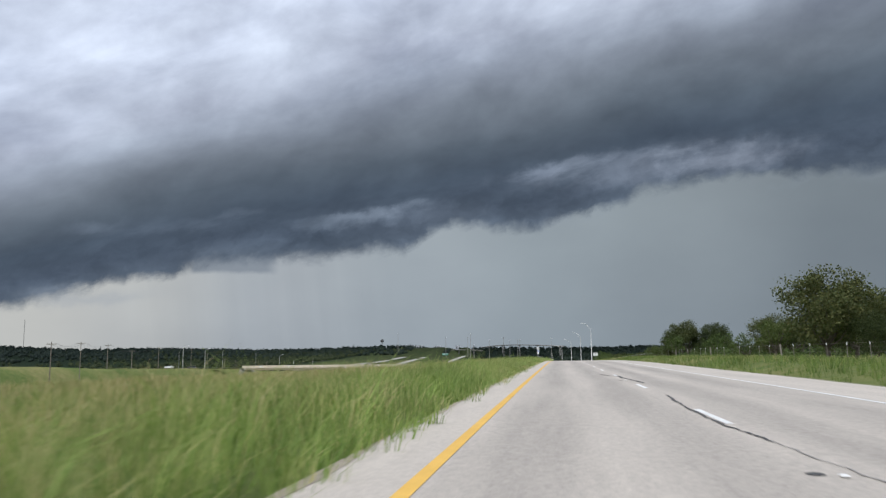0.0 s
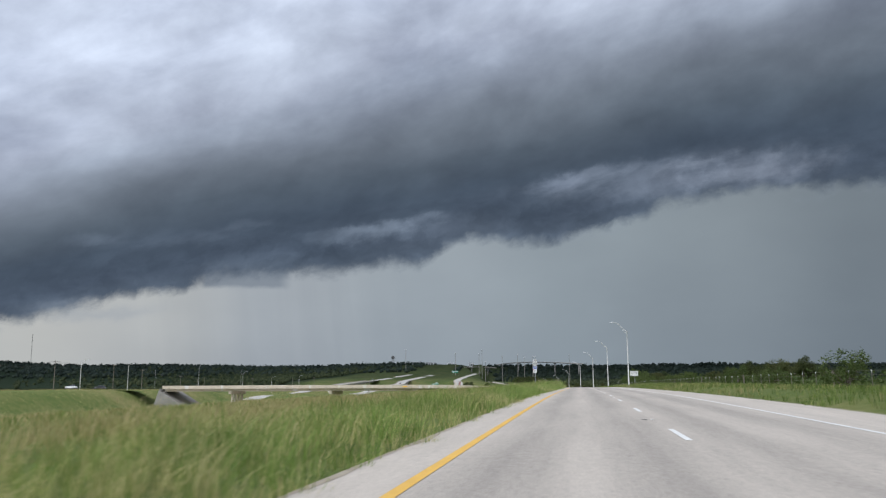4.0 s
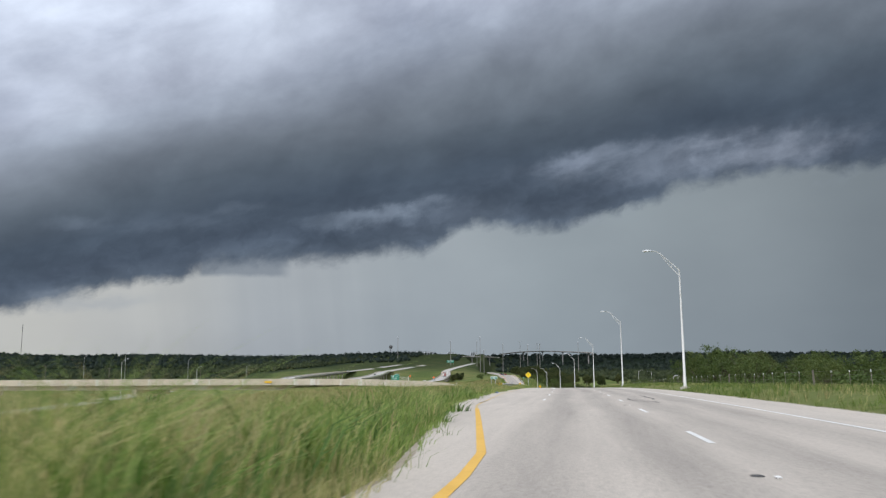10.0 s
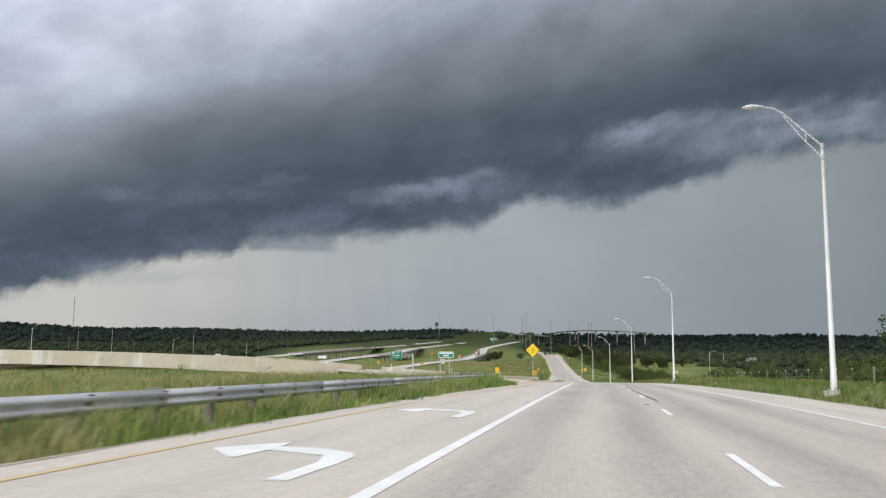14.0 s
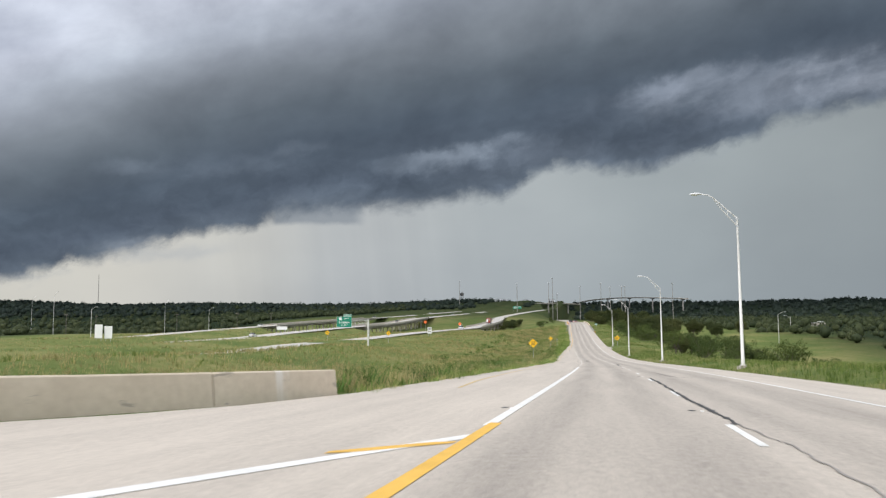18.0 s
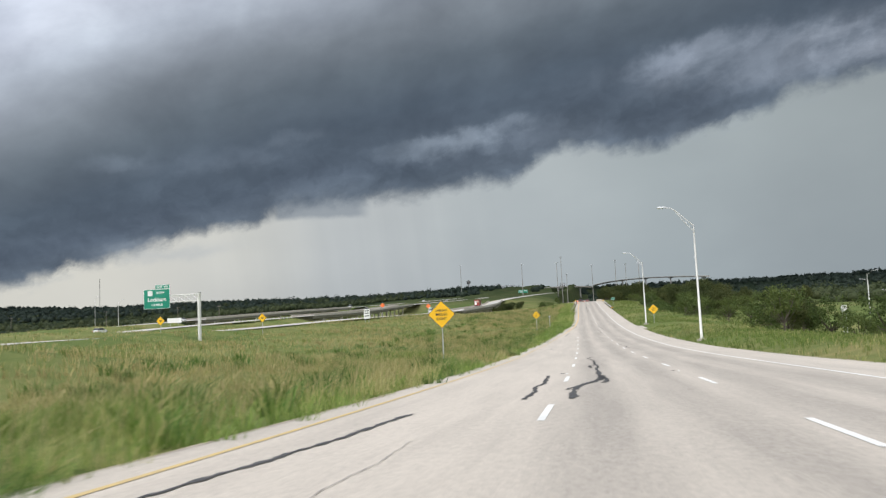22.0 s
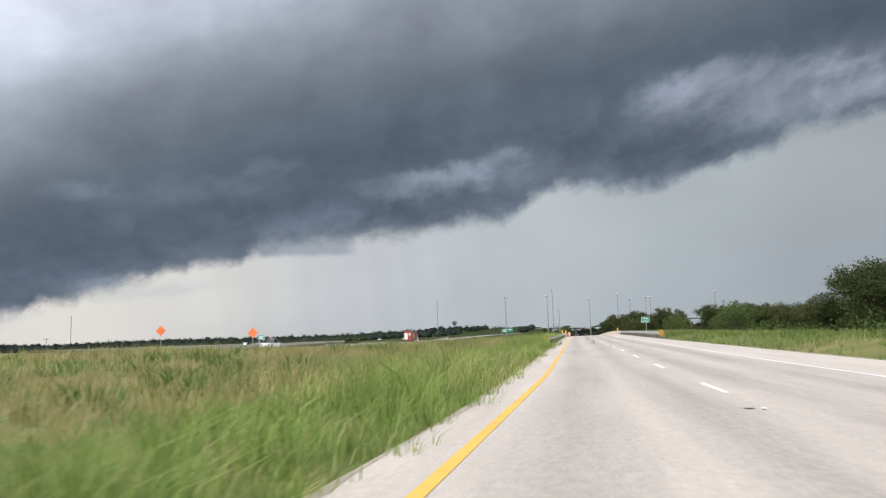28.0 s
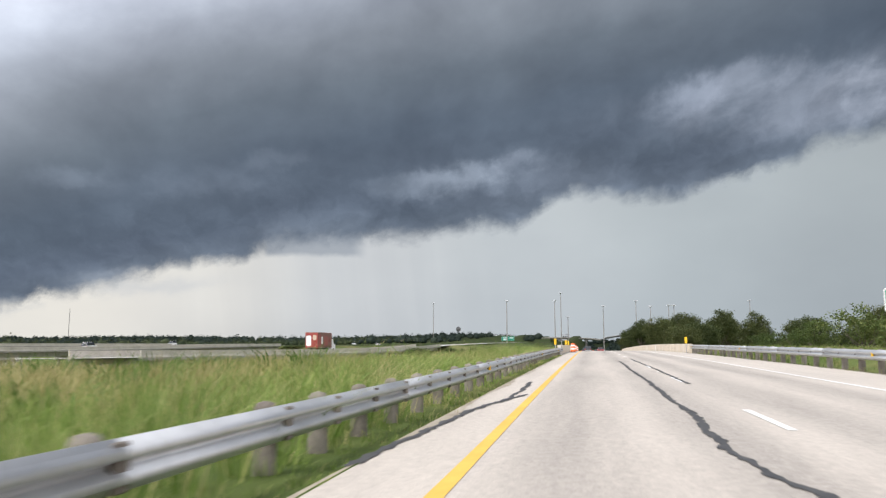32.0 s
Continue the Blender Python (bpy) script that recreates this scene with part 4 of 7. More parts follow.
    cracks = [(0.022, (7, 0.2), (8.7, 0.1), (10.5, 0.0)), (0.045, (10.5, 0.0), (12.6, -0.1), (15.3, -0.12), (18.3, -0.03), (21, 0.05)), (0.09, (29, 0.35), (33.3, 0.13), (35.3, 0.0), (37.3, 0.05), (38.4, -0.33), (40.8, -0.63)),
              (0.14, (177, -4.55), (178.6, -4.47), (182.9, -4.23), (186.4, -4.02)), (0.14, (200, 0.3), (203.2, 0.22), (207, 0.2), (215.7, 0.27)), (0.1, (314, 1.75), (310.2, 1.78), (306.7, 1.84), (305.3, 1.7), (304.7, 1.57)), (0.1, (306.5, 0.57), (303.5, 0.49), (301.8, 0.95), (300.9, 1.33), (299.7, 1.4)), (0.07, (300.3, -6.42), (303.4, -6.31)),
              (0.07, (395, 0.25), (410, 0.1), (425, 0.3)),
              (0.03, (436, 0.1), (441.7, 0.08), (446.5, 0.14), (458, 0.05), (475, 0.3), (482.7, 0.3), (485.7, 0.14)), (0.1, (485.6, 0.14), (488.4, 0.09), (495.7, 0.07), (506.1, 0.13), (508, 0.06), (510.4, 0.13)), (0.05, (462, 3.2), (465.2, 1.86), (467.2, 1.24), (470, 1.68), (471.5, 1.45)),
              (0.13, (549.1, 0.09), (554, 0.0), (558, 0.12), (562.4, 0.2), (565.7, 0.22), (568.3, 0.42), (570.7, 0.37)), (0.014, (556, -4.9), (564.2, -4.93), (568.9, -5.03), (581, -5.0), (590, -5.1)), (0.07, (522.2, 1.07), (518.4, 1.12), (515, 1.17), (512.7, 1.35), (511.4, 1.68), (510.5, 2.0)), (0.1, (597, -4.3), (599.7, -4.29), (601.8, -4.31), (603, -4.21), (605.5, -4.28), (607.5, -4.31)), (0.1, (586, -6.6), (590, -6.2), (594, -6.0)),
              (0.16, (597, -3.33), (599.8, -3.33), (600.9, -3.29), (602.3, -3.08), (603.2, -2.85), (604.2, -2.7), (605.5, -2.65), (606.5, -2.62), (608, -2.68), (609.8, -2.69)),
              (0.14, (602.6, -2.62), (603.8, -2.51), (605, -2.55), (606.5, -2.66)), (0.2, (604, -2.66), (605, -2.62), (606, -2.6), (607, -2.66)), (0.12, (600, -3.5), (601.6, -3.25), (602.8, -2.95), (603.6, -2.85)),
              (0.1, (609.8, -2.69), (612.4, -2.75), (613.1, -2.67), (613.7, -2.75), (614.2, -2.62), (614.7, -2.65), (615.8, -2.66), (617, -2.72)),
              (0.1, (613.3, -3.06), (613.6, -2.92), (614.3, -2.92), (615.3, -3.02), (616, -2.94), (616.6, -2.75)), (0.08, (617, -2.72), (618.2, -2.73), (620.8, -2.72), (623.3, -2.73), (626.9, -3.0), (629.3, -2.71)),
              (0.09, (654.7, -7.77), (651.7, -6.76), (650.2, -6.08), (649.5, -5.6)), (0.08, (649.6, -5.6), (650.7, -5.88), (653.5, -6.01)),
              (0.09, (646.7, 0.32), (648, 0.43), (649.2, 0.22), (653.7, 0.5), (656.7, 0.24), (660.2, 0.11)), (0.033, (651, -3.5), (658, -3.3), (667.2, -3.16)), (0.03, (654, -3.1), (662, -3.0)),
              (0.12, (674.5, -3.87), (676, -3.4), (678.7, -3.08)), (0.1, (693, -5.28), (699, -5.2), (705.7, -4.93)), (0.1, (700.2, -0.21), (707, -0.3), (715.7, -0.52)), (0.1, (668, -6.9), (670.2, -6.74)),
              (0.12, (722, -4.5), (724.3, -4.36), (726.5, -4.3), (731, -4.01), (737.8, -3.8)), (0.09, (720, 0.4), (723.5, 0.26), (724.5, 0.19), (726.8, 0.05), (730.5, 0.04), (738, 0.2)),
              (0.16, (803, -4.95), (806.2, -4.83), (810.3, -4.71), (815, -4.45), (818, -4.2), (823.8, -4.03), (825.5, -4.13), (828.8, -4.15), (833.8, -4.34), (841.5, -4.38), (846, -4.2)),
              (0.1, (828.2, -4.2), (828.6, -4.45)), (0.12, (820, -1.1), (824.3, -0.9), (825.8, -0.9), (828.8, -0.66), (834, -0.65), (837.8, -0.57), (843, -0.6)),
              (0.11, (846, -0.75), (849.5, -0.85), (850.2, -1.0), (852, -1.07), (855.7, -0.93), (858.7, -0.95), (865, -0.88), (875, -0.9), (889.2, -0.85)), (0.09, (865.2, 0.04), (875.5, 0.07), (895, 0.0)),
              (0.12, (850, -4.7), (855.5, -4.44), (857, -4.32), (859.2, -4.03), (860.5, -3.78)), (0.1, (859.2, -4.05), (862.5, -3.99), (866, -4.1)), (0.1, (930, -1.0), (940, -0.7), (950, -0.6))]
    for w, *spots in cracks:
        rows, off = [], 0.0
        for (y0, a), (y1, b) in zip(spots, spots[1:]):
            n = max(2, int(abs(y1 - y0) / 0.14))
            for k in range(n):
                t = k / n
                off = off * 0.8 + rnd.uniform(-0.024, 0.024)
                ww = w * rnd.uniform(0.35, 1.5)
                c = a + (b - a) * t + off
                rows.append((y0 + (y1 - y0) * t, c - ww / 2, c + ww / 2))
        rows.append((spots[-1][0], spots[-1][1] - 0.01, spots[-1][1] + 0.01))
        strip("sealed_crack", rows, M["tar"] if w > 0.035 else M["tyre_mark"], road, 0.009 + 0.0006 * (len(rows) % 5))


build_road()


# ---------------------------------------------------------------- street lamps
def build_lamp():
    root = thing("street_lamp", Matrix(), "tall pale galvanised highway lamp with one truss arm over the road", "street lamp", "lamps along the frontage road")
    base = part("base", Mesh().tube([(0, 0, -0.4), (0, 0, 0.12)], 0.42, 16).box(-0.22, -0.22, 0.12, 0.22, 0.22, 0.18, 0.02), M["concrete"], root)
    for sx in (-1, 1):
        for sy in (-1, 1):
            part("bolt", Mesh().tube([(sx * 0.16, sy * 0.16, 0.16), (sx * 0.16, sy * 0.16, 0.25)], 0.018, 6), M["galv"], base)
    part("pole", Mesh().tube([(0, 0, 0.16), (0, 0, 0.75), (0, 0, 0.76), (0, 0, 10.6)], [0.13, 0.128, 0.115, 0.06], 14), M["galv_pale"], root)
    arm = part("arm", Mesh().tube([(0, 0, 10.5), (-0.92, 0, 11.38), (-1.54, 0, 11.98), (-1.94, 0, 12.23), (-2.46, 0, 12.3)], [0.04, 0.036, 0.034, 0.033, 0.032], 8)
               .tube([(0, 0, 9.95), (-0.84, 0, 10.93), (-1.54, 0, 11.88)], [0.03, 0.028, 0.024], 8)
               .tube([(-0.63, 0, 10.64), (-0.63, 0, 11.08)], 0.022, 6), M["galv_pale"], root)
    for z in (10.36, 9.88):
        part("clamp", Mesh().tube([(0, 0, z), (0, 0, z + 0.16)], 0.09, 12), M["galv"], arm)
    part("head", Mesh().sweep([[(x, w * math.cos(t) , 12.3 + h * max(math.sin(t), -0.25)) for t in [2 * math.pi * k / 12 for k in range(12)]]
                               for x, w, h in ((-2.32, 0.05, 0.05), (-2.5, 0.12, 0.1), (-2.83, 0.17, 0.13), (-3.05, 0.15, 0.1), (-3.18, 0.05, 0.04))]), M["lamp_grey"], root)
    part("lens", Mesh().box(-3.05, -0.11, 12.22, -2.62, 0.11, 12.27, 0.015), M["lens"], root)
    return root


LAMPS = [(9.0, 272.7), (7.63, 339.4), (5.05, 403.6), (1.14, 468.5), (-4.18, 533.9), (-10.5, 597.3), (-18.35, 659.9), (-26.43, 726.8)]
lamp = build_lamp()
for i, (x, y) in enumerate(LAMPS):
    m = pose(x, y, on_ground(x, y), 0, 0, turn_at(y))
    if i == 0:
        lamp.matrix_basis = m
    else:
        copy_thing(lamp, m)


# ---------------------------------------------------------------- ribbons for the other roads
def smooth_line(points, gap=6.0):
    """Points along a polyline, rounded at its corners."""
    pts = [Vector(p) for p in points]
    out = []
    for i in range(len(pts) - 1):
        p0, p1, p2, p3 = pts[max(i - 1, 0)], pts[i], pts[i + 1], pts[min(i + 2, len(pts) - 1)]
        n = max(2, int((p2 - p1).length / gap))
        for k in range(n):
            t = k / n
            out.append(p1 + 0.5 * t * (p2 - p0 + t * (2 * p0 - 5 * p1 + 4 * p2 - p3 + t * (3 * (p1 - p2) + p3 - p0))))
    out.append(pts[-1])
    return out


def sides(line):
    out = []
    for i, p in enumerate(line):
        d = (line[min(i + 1, len(line) - 1)] - line[max(i - 1, 0)])
        out.append(Vector((d.y, -d.x, 0)).normalized())
    return out


def profile(line, section, closed=True):
    """Sweep a section of (across to the right, up) along a line."""
    return Mesh().sweep([[p + s * a + Vector((0, 0, b)) for a, b in section] for p, s in zip(line, sides(line))], closed)


def ribbon(name, line, half, mat, parent, dz=0.0, label=""):
    ss = sides(line)
    vs, lane, fs = [], [], []
    for i, (p, s) in enumerate(zip(line, ss)):
        for u in (-half, 0, half):
            vs.append((p + s * u + Vector((0, 0, dz)))[:])
            lane += [u, i * 6.0, 0]
    for j in range(len(line) - 1):
        for k in range(2):
            fs.append((j * 3 + k, j * 3 + k + 1, j * 3 + 4 + k, j * 3 + 3 + k))
    me = bpy.data.meshes.new(name)
    me.from_pydata(vs, [], fs)
    me.attributes.new("lane", "FLOAT_VECTOR", "POINT").data.foreach_set("vector", lane)
    me.materials.append(mat)
    return part(name, me, None, parent, label)


RAMP = smooth_line(RAMP_SPOTS, 12)
NORTH = smooth_line(NORTH_SPOTS, 12)
SOUTH = smooth_line(SOUTH_SPOTS, 12)


def rail_section(h=0.82, w=0.22):
    return [(-w, -0.1), (w, -0.1), (w * 0.8, 0.08), (w * 0.42, 0.3), (w * 0.36, h), (-w * 0.36, h), (-w * 0.42, 0.3), (-w * 0.8, 0.08)]


def build_expressway():
    for name, line, half, label in (("exit_ramp", RAMP, 4.2, "pale concrete carriageway rising northward"), ("expressway_northbound", NORTH, 5.2, "concrete expressway carriageway"),
                                    ("expressway_southbound", SOUTH, 5.2, "far concrete expressway carriageway")):
        r = thing("road", Matrix(), label + " beyond the meadow", "road", kind="structure")
        ribbon("carriageway", line, half, M["concrete_road"], r, 0.05)
        for u in (-half + 1.1, half - 2.2):
            ss = sides(line)
            ribbon("edge_line", [p + s * u for p, s in zip(line, ss)], 0.09, M["white_paint"] if u > 0 else M["yellow_paint"], r, 0.06)
        sp = [(y0, y1) for y0, y1 in ((913, 1135),)]
        for y0, y1 in sp:
            sub = [p for p in line if y0 <= p.y <= y1]
            b = thing("bridge", Matrix(), "long low concrete creek bridge on square piers", "bridge", "creek bridges")
            ss = sides(sub)
            part("deck", profile(sub, [(-half - 0.5, 0.04), (half + 0.5, 0.04), (half + 0.5, -0.3), (half - 0.6, -0.35), (half - 0.6, -1.25), (-half + 0.6, -1.25), (-half + 0.6, -0.35), (-half - 0.5, -0.3)]), M["concrete_dark"], b)
            for sg in (-1, 1):
                part("parapet", profile([p + s * sg * (half + 0.25) for p, s in zip(sub, ss)], rail_section(0.85)), M["concrete"], b)
            for i in range(1, len(sub) - 1, 2):
                p, s = sub[i], ss[i]
                c = part("pier_cap", Mesh().box(-half, -0.5, -0.9, half, 0.5, 0, 0.04), M["concrete"], b, m=Matrix.Translation((p.x, p.y, p.z - 1.27)))
                for u in (-half + 1, -half / 3 + .4, half / 3 - .4, half - 1):
                    g = on_ground(p.x + u, p.y)
                    part("column", Mesh().tube([(0, 0, g - p.z - 1), (0, 0, -2.1)], 0.38, 12), M["concrete"], b, m=Matrix.Translation((p.x + u, p.y, p.z)))


build_expressway()


# ---------------------------------------------------------------- the cross road and its bridge
CROSS = smooth_line([(-38, 446.2, 3.42), (-45, 444.4, 3.8), (-78, 441, 4.1), (-120, 438, 4.2), (-166, 435, 4.2), (-215, 431, 4.0), (-300, 425, 3.2)], 4)
NORTH_WALL = smooth_line([(-17.6, 492.8, 0.94), (-20.5, 483, 1.26), (-25, 473, 1.76), (-33, 463.5, 2.52), (-45, 456.5, 3.5), (-62, 451, 3.9), (-78, 448.6, 4.1), (-120, 445, 4.2), (-166, 442, 4.2)], 2.5)
SOUTH_WALL = smooth_line([(-29, 437.5, 2.9), (-36, 436.5, 3.4), (-50, 435.2, 3.9), (-78, 433.5, 4.1), (-120, 430.6, 4.2), (-166, 427.6, 4.2)], 4)


def build_cross_road():
    r = thing("road", Matrix(), "curving turnaround roadway leading onto the overpass", "road", kind="structure")
    ribbon("carriageway", CROSS, 6.2, M["concrete_road"], r, 0.06)
    # painted arcs of the turnaround
    arc = smooth_line([at(u, y) for u, y in ((-6.4, 412), (-6.3, 424), (-6.6, 432), (-7.3, 437), (-8.0, 439.5), (-9.1, 441.5), (-11.2, 444.3), (-13.6, 446.2), (-17, 447.2), (-22, 446.8), (-28, 445), (-33, 443.5))], 1.0)
    ribbon("turn_line", arc, 0.08, M["yellow_paint"], r, 0.02)
    stop = smooth_line([at(u, y) for u, y in ((-3.66, 441.5), (-3.75, 443.0), (-4.6, 444.7), (-6.5, 447.6), (-8.3, 450.5), (-11.9, 455.7), (-14.9, 460.6), (-18.4, 463.8), (-24, 465.2), (-30, 462.6), (-36, 458))], 1.0)
    ribbon("white_turn_line", stop, 0.12, M["white_paint"], r, 0.022)
    for off, w in ((0.0, 0.16), (1.7, 0.14), (3.4, 0.1)):
        mark = smooth_line([at(u, y) for u, y in ((-5.4 - off, 437), (-6.6 - off, 441), (-9.6 - off * 0.7, 446 - off * 0.3), (-14 - off * 0.3, 451 - off * 0.6), (-20, 454.5 - off), (-28, 454.0 - off))], 1.0)
        ribbon("tyre_mark", mark, w, M["tyre_mark"], r, 0.012 + off * 0.001)
    b = thing("bridge", Matrix(), "weathered concrete overpass with solid parapets across the sunken expressway", "bridge")
    span = [p for p in CROSS if -167 <= p.x <= -34]
    part("deck", profile(span, [(-7.2, 0.0), (7.2, 0.0), (7.2, -0.28), (6.3, -0.34), (6.3, -1.5), (-6.3, -1.5), (-6.3, -0.34), (-7.2, -0.28)]), M["wall"], b)
    for name, line in (("parapet", [p for p in NORTH_WALL if p.x < -34]), ("parapet", SOUTH_WALL)):
        part(name, profile(line, [(-0.2, -0.5), (0.2, -0.5), (0.17, 0.82), (-0.17, 0.82)]), M["wall"], b)
    for x in (-138, -97):
        c = min(CROSS, key=lambda p: abs(p.x - x))
        part("pier_cap", Mesh().box(-0.6, -6.6, -1.1, 0.6, 6.6, 0, 0.05), M["wall"], b, m=pose(x, c.y, c.z - 1.52, 0, 0, -4))
        for dy in (-5, -1.7, 1.7, 5):
            part("column", Mesh().box(-0.42, -0.42, -9, 0.42, 0.42, 0, 0.06), M["wall"], b, m=pose(x, c.y + dy, c.z - 2.6))
    # shadow on the abutments is put in by giving them the darker concrete
    for x, sgn, y0, y1 in ((-167, 1, 427, 446), (-58, -1, 436.5, 448)):
        part("abutment", Mesh().sweep([[(x, y, 3.9), (x + sgn * 0.6, y, 2.6), (x + sgn * 13, y, -4.6), (x - sgn * 3, y, -4.6)] for y in (y0, y1)]), M["concrete_dark"], b, "paved slope below the deck")
    plate = Mesh().slab(rounded(1.6, 0.42, 0.05), -0.02, 0.02)
    part("marker_plate", plate, M["sign_yellow"], b, "small yellow rectangular plate", m=pose(-67.4, 433.8, 4.2, 0, 0, -3.5))
    # approach wall round the turnaround, in cast lengths
    w = thing("barrier", Matrix(), "low stained concrete wall curving round the turnaround", "barrier")
    wall = [p for p in NORTH_WALL if p.x >= -36]
    for i in range(0, len(wall) - 2, 2):
        seg = wall[i:i + 3]
        d = (seg[-1] - seg[0]).normalized()
        seg = [seg[0] + d * 0.02, seg[1], seg[2] - d * 0.02]
        part("wall_length", profile(seg, [(-0.2, -0.3), (0.2, -0.3), (0.19, 0.08), (0.11, 0.78), (0.085, 0.81), (-0.085, 0.81), (-0.11, 0.78), (-0.19, 0.08)]), M["wall"], w)
    part("end_marker", Mesh().slab(rounded(0.13, 0.26, 0.02), -0.015, 0.015), M["sign_yellow"], w, m=pose(-17.62, 492.7, 1.55))
    # raised island with kerb
    isl = thing("traffic_island", Matrix(), "raised dusty concrete island with a weedy kerb", "traffic island")
    rim = [(-4.95, 474.2), (-4.95, 468), (-5.0, 462), (-5.05, 456), (-5.12, 452.2), (-5.5, 450.5), (-6.2, 449.8), (-7.2, 449.8), (-8.4, 451.2), (-10.2, 453.6), (-12.2, 456.4), (-15.2, 461.6), (-18.3, 465.0),
           (-17.6, 467.2), (-14.6, 467.4), (-12.4, 468.2), (-9.6, 469.7), (-8.3, 471.2), (-6.9, 473.4), (-5.8, 474.8)]
    rim = smooth_line([(float(road_x(y)) + u, y, 0) for u, y in rim] + [(float(road_x(474.2)) - 4.95, 474.2, 0)], 1.2)[:-1]
    zz = lambda x, y: at(x - float(road_x(y)), y, 0.01).z
    n = len(rim)
    mid = Vector((sum(p.x for p in rim) / n, sum(p.y for p in rim) / n, 0))
    rings = []
    for grow, dz in ((0.0, -0.2), (0.0, 0.1), (0.04, 0.145), (0.2, 0.15), (0.22, 0.135)):
        out = []
        for i, p in enumerate(rim):
            d = rim[(i + 1) % n] - rim[i - 1]
            s = Vector((d.y, -d.x, 0)).normalized()
            s = s if s.dot(mid - p) > 0 else -s
            q = p + s * grow
            out.append((q.x, q.y, zz(p.x, p.y) + dz))
        rings.append(out)
    # the kerb, in cast lengths
    for i in range(0, n, 3):
        ids = [(i + k) % n for k in range(min(4, n - i + 1))]
        part("kerb_length", Mesh().sweep([[rings[r][j] for r in range(5)] for j in ids], False), M["kerb"], isl)
    # no opening is cut: a solid black bar stands for the shade inside
    part("drain_inlet", Mesh().box(-0.75, -0.06, -0.02, 0.75, 0.06, 0.1, 0.01), M["dark"], isl, "kerb slot with its inner shade drawn as a black bar", m=Matrix.Translation(at(-16.6, 463.0, 0.02)) @ Matrix.Rotation(radians(132), 4, "Z"))
    part("paving", Mesh().add(rings[4], [tuple(range(n))]), M["island"], isl)
    for i in (2, 4, 7, 9, 12, 15, 28, 34, 40):
        p = rings[3][i % n]
        part("joint", Mesh().tube([(p[0], p[1], p[2] + 0.004), (rings[0][i % n][0], rings[0][i % n][1], p[2] - 0.05)], 0.012, 5), M["concrete_dark"], isl, "dark open kerb joint")
    for x, y in ((-19.7, 470.2), (-25.0, 466.4), (-31.0, 460.8)):
        d = thing("delineator", pose(x, y, zz(x, y)), "slim white flexible marker post beside the concrete wall", "marker post", "island marker posts")
        part("post", Mesh().tube([(0, 0, 0), (0, 0, 0.95)], 0.045, 10), M["sign_white"], d)
        part("foot", Mesh().tube([(0, 0, 0), (0, 0, 0.04)], [0.12, 0.1], 10), M["dark"], d)


build_cross_road()


# ---------------------------------------------------------------- guard rails
def guard_rail(points, label, post_mat, far_side, end=None, panel=0.72, tall=0.62):
    """A w-beam on round or square posts."""
    line = smooth_line(points, 1.9)
    ss = sides(line)
    g = thing("guard_rail", Matrix(), label, "guard rail", "roadside guard rails")
    sec = [(0.0, 0.78), (0.03, 0.74), (0.085, 0.715), (0.085, 0.665), (0.0, 0.63), (0.0, 0.60), (0.085, 0.565), (0.085, 0.515), (0.03, 0.49), (0.0, 0.45),
           (-0.006, 0.45), (0.022, 0.497), (0.077, 0.52), (0.077, 0.56), (-0.008, 0.6), (-0.008, 0.63), (0.077, 0.67), (0.077, 0.71), (0.022, 0.735), (-0.006, 0.78)]
    sec = [(-a * far_side, b) for a, b in sec]
    for i in range(0, len(line) - 1, 4):
        seg = line[i:i + 5]
        if len(seg) > 1:
            me = Mesh().sweep([[p + s * a + Vector((0, 0, b)) for a, b in sec] for p, s in zip(seg, ss[i:i + 5])])
            me.smooth = [True] * len(me.f)
            part("beam", me, M["galv"], g)
    post = Mesh().tube([(0, 0, -0.5), (0, 0, 0.74), (0, 0, 0.79), (0, 0, 0.81)], [0.115, 0.11, 0.085, 0.02], 12).data("post")
    block = Mesh().box(-0.06, -0.08, 0.45, 0.1, 0.08, 0.76, 0.01).data("block")
    for i, (p, s) in enumerate(zip(line, ss)):
        q = p + s * far_side * 0.2
        part("post", post, post_mat, g, m=Matrix.Translation(q))
        part("block", block, M["wood_post"], g, m=Matrix.Translation(p + s * far_side * 0.05) @ Matrix.Rotation(math.atan2(s.y, s.x), 4, "Z"))
        if i % 12 == 9:
            part("reflector", Mesh().box(-0.03, -0.05, 0.56, 0.03, 0.05, 0.7, 0.01), M["sign_yellow"], g, m=Matrix.Translation(p - s * far_side * 0.06))
    if end:
        chevron_panel(g, end, line[0] - ss[0] * 0.06, 1 if far_side > 0 else -1, panel, tall)
    return g


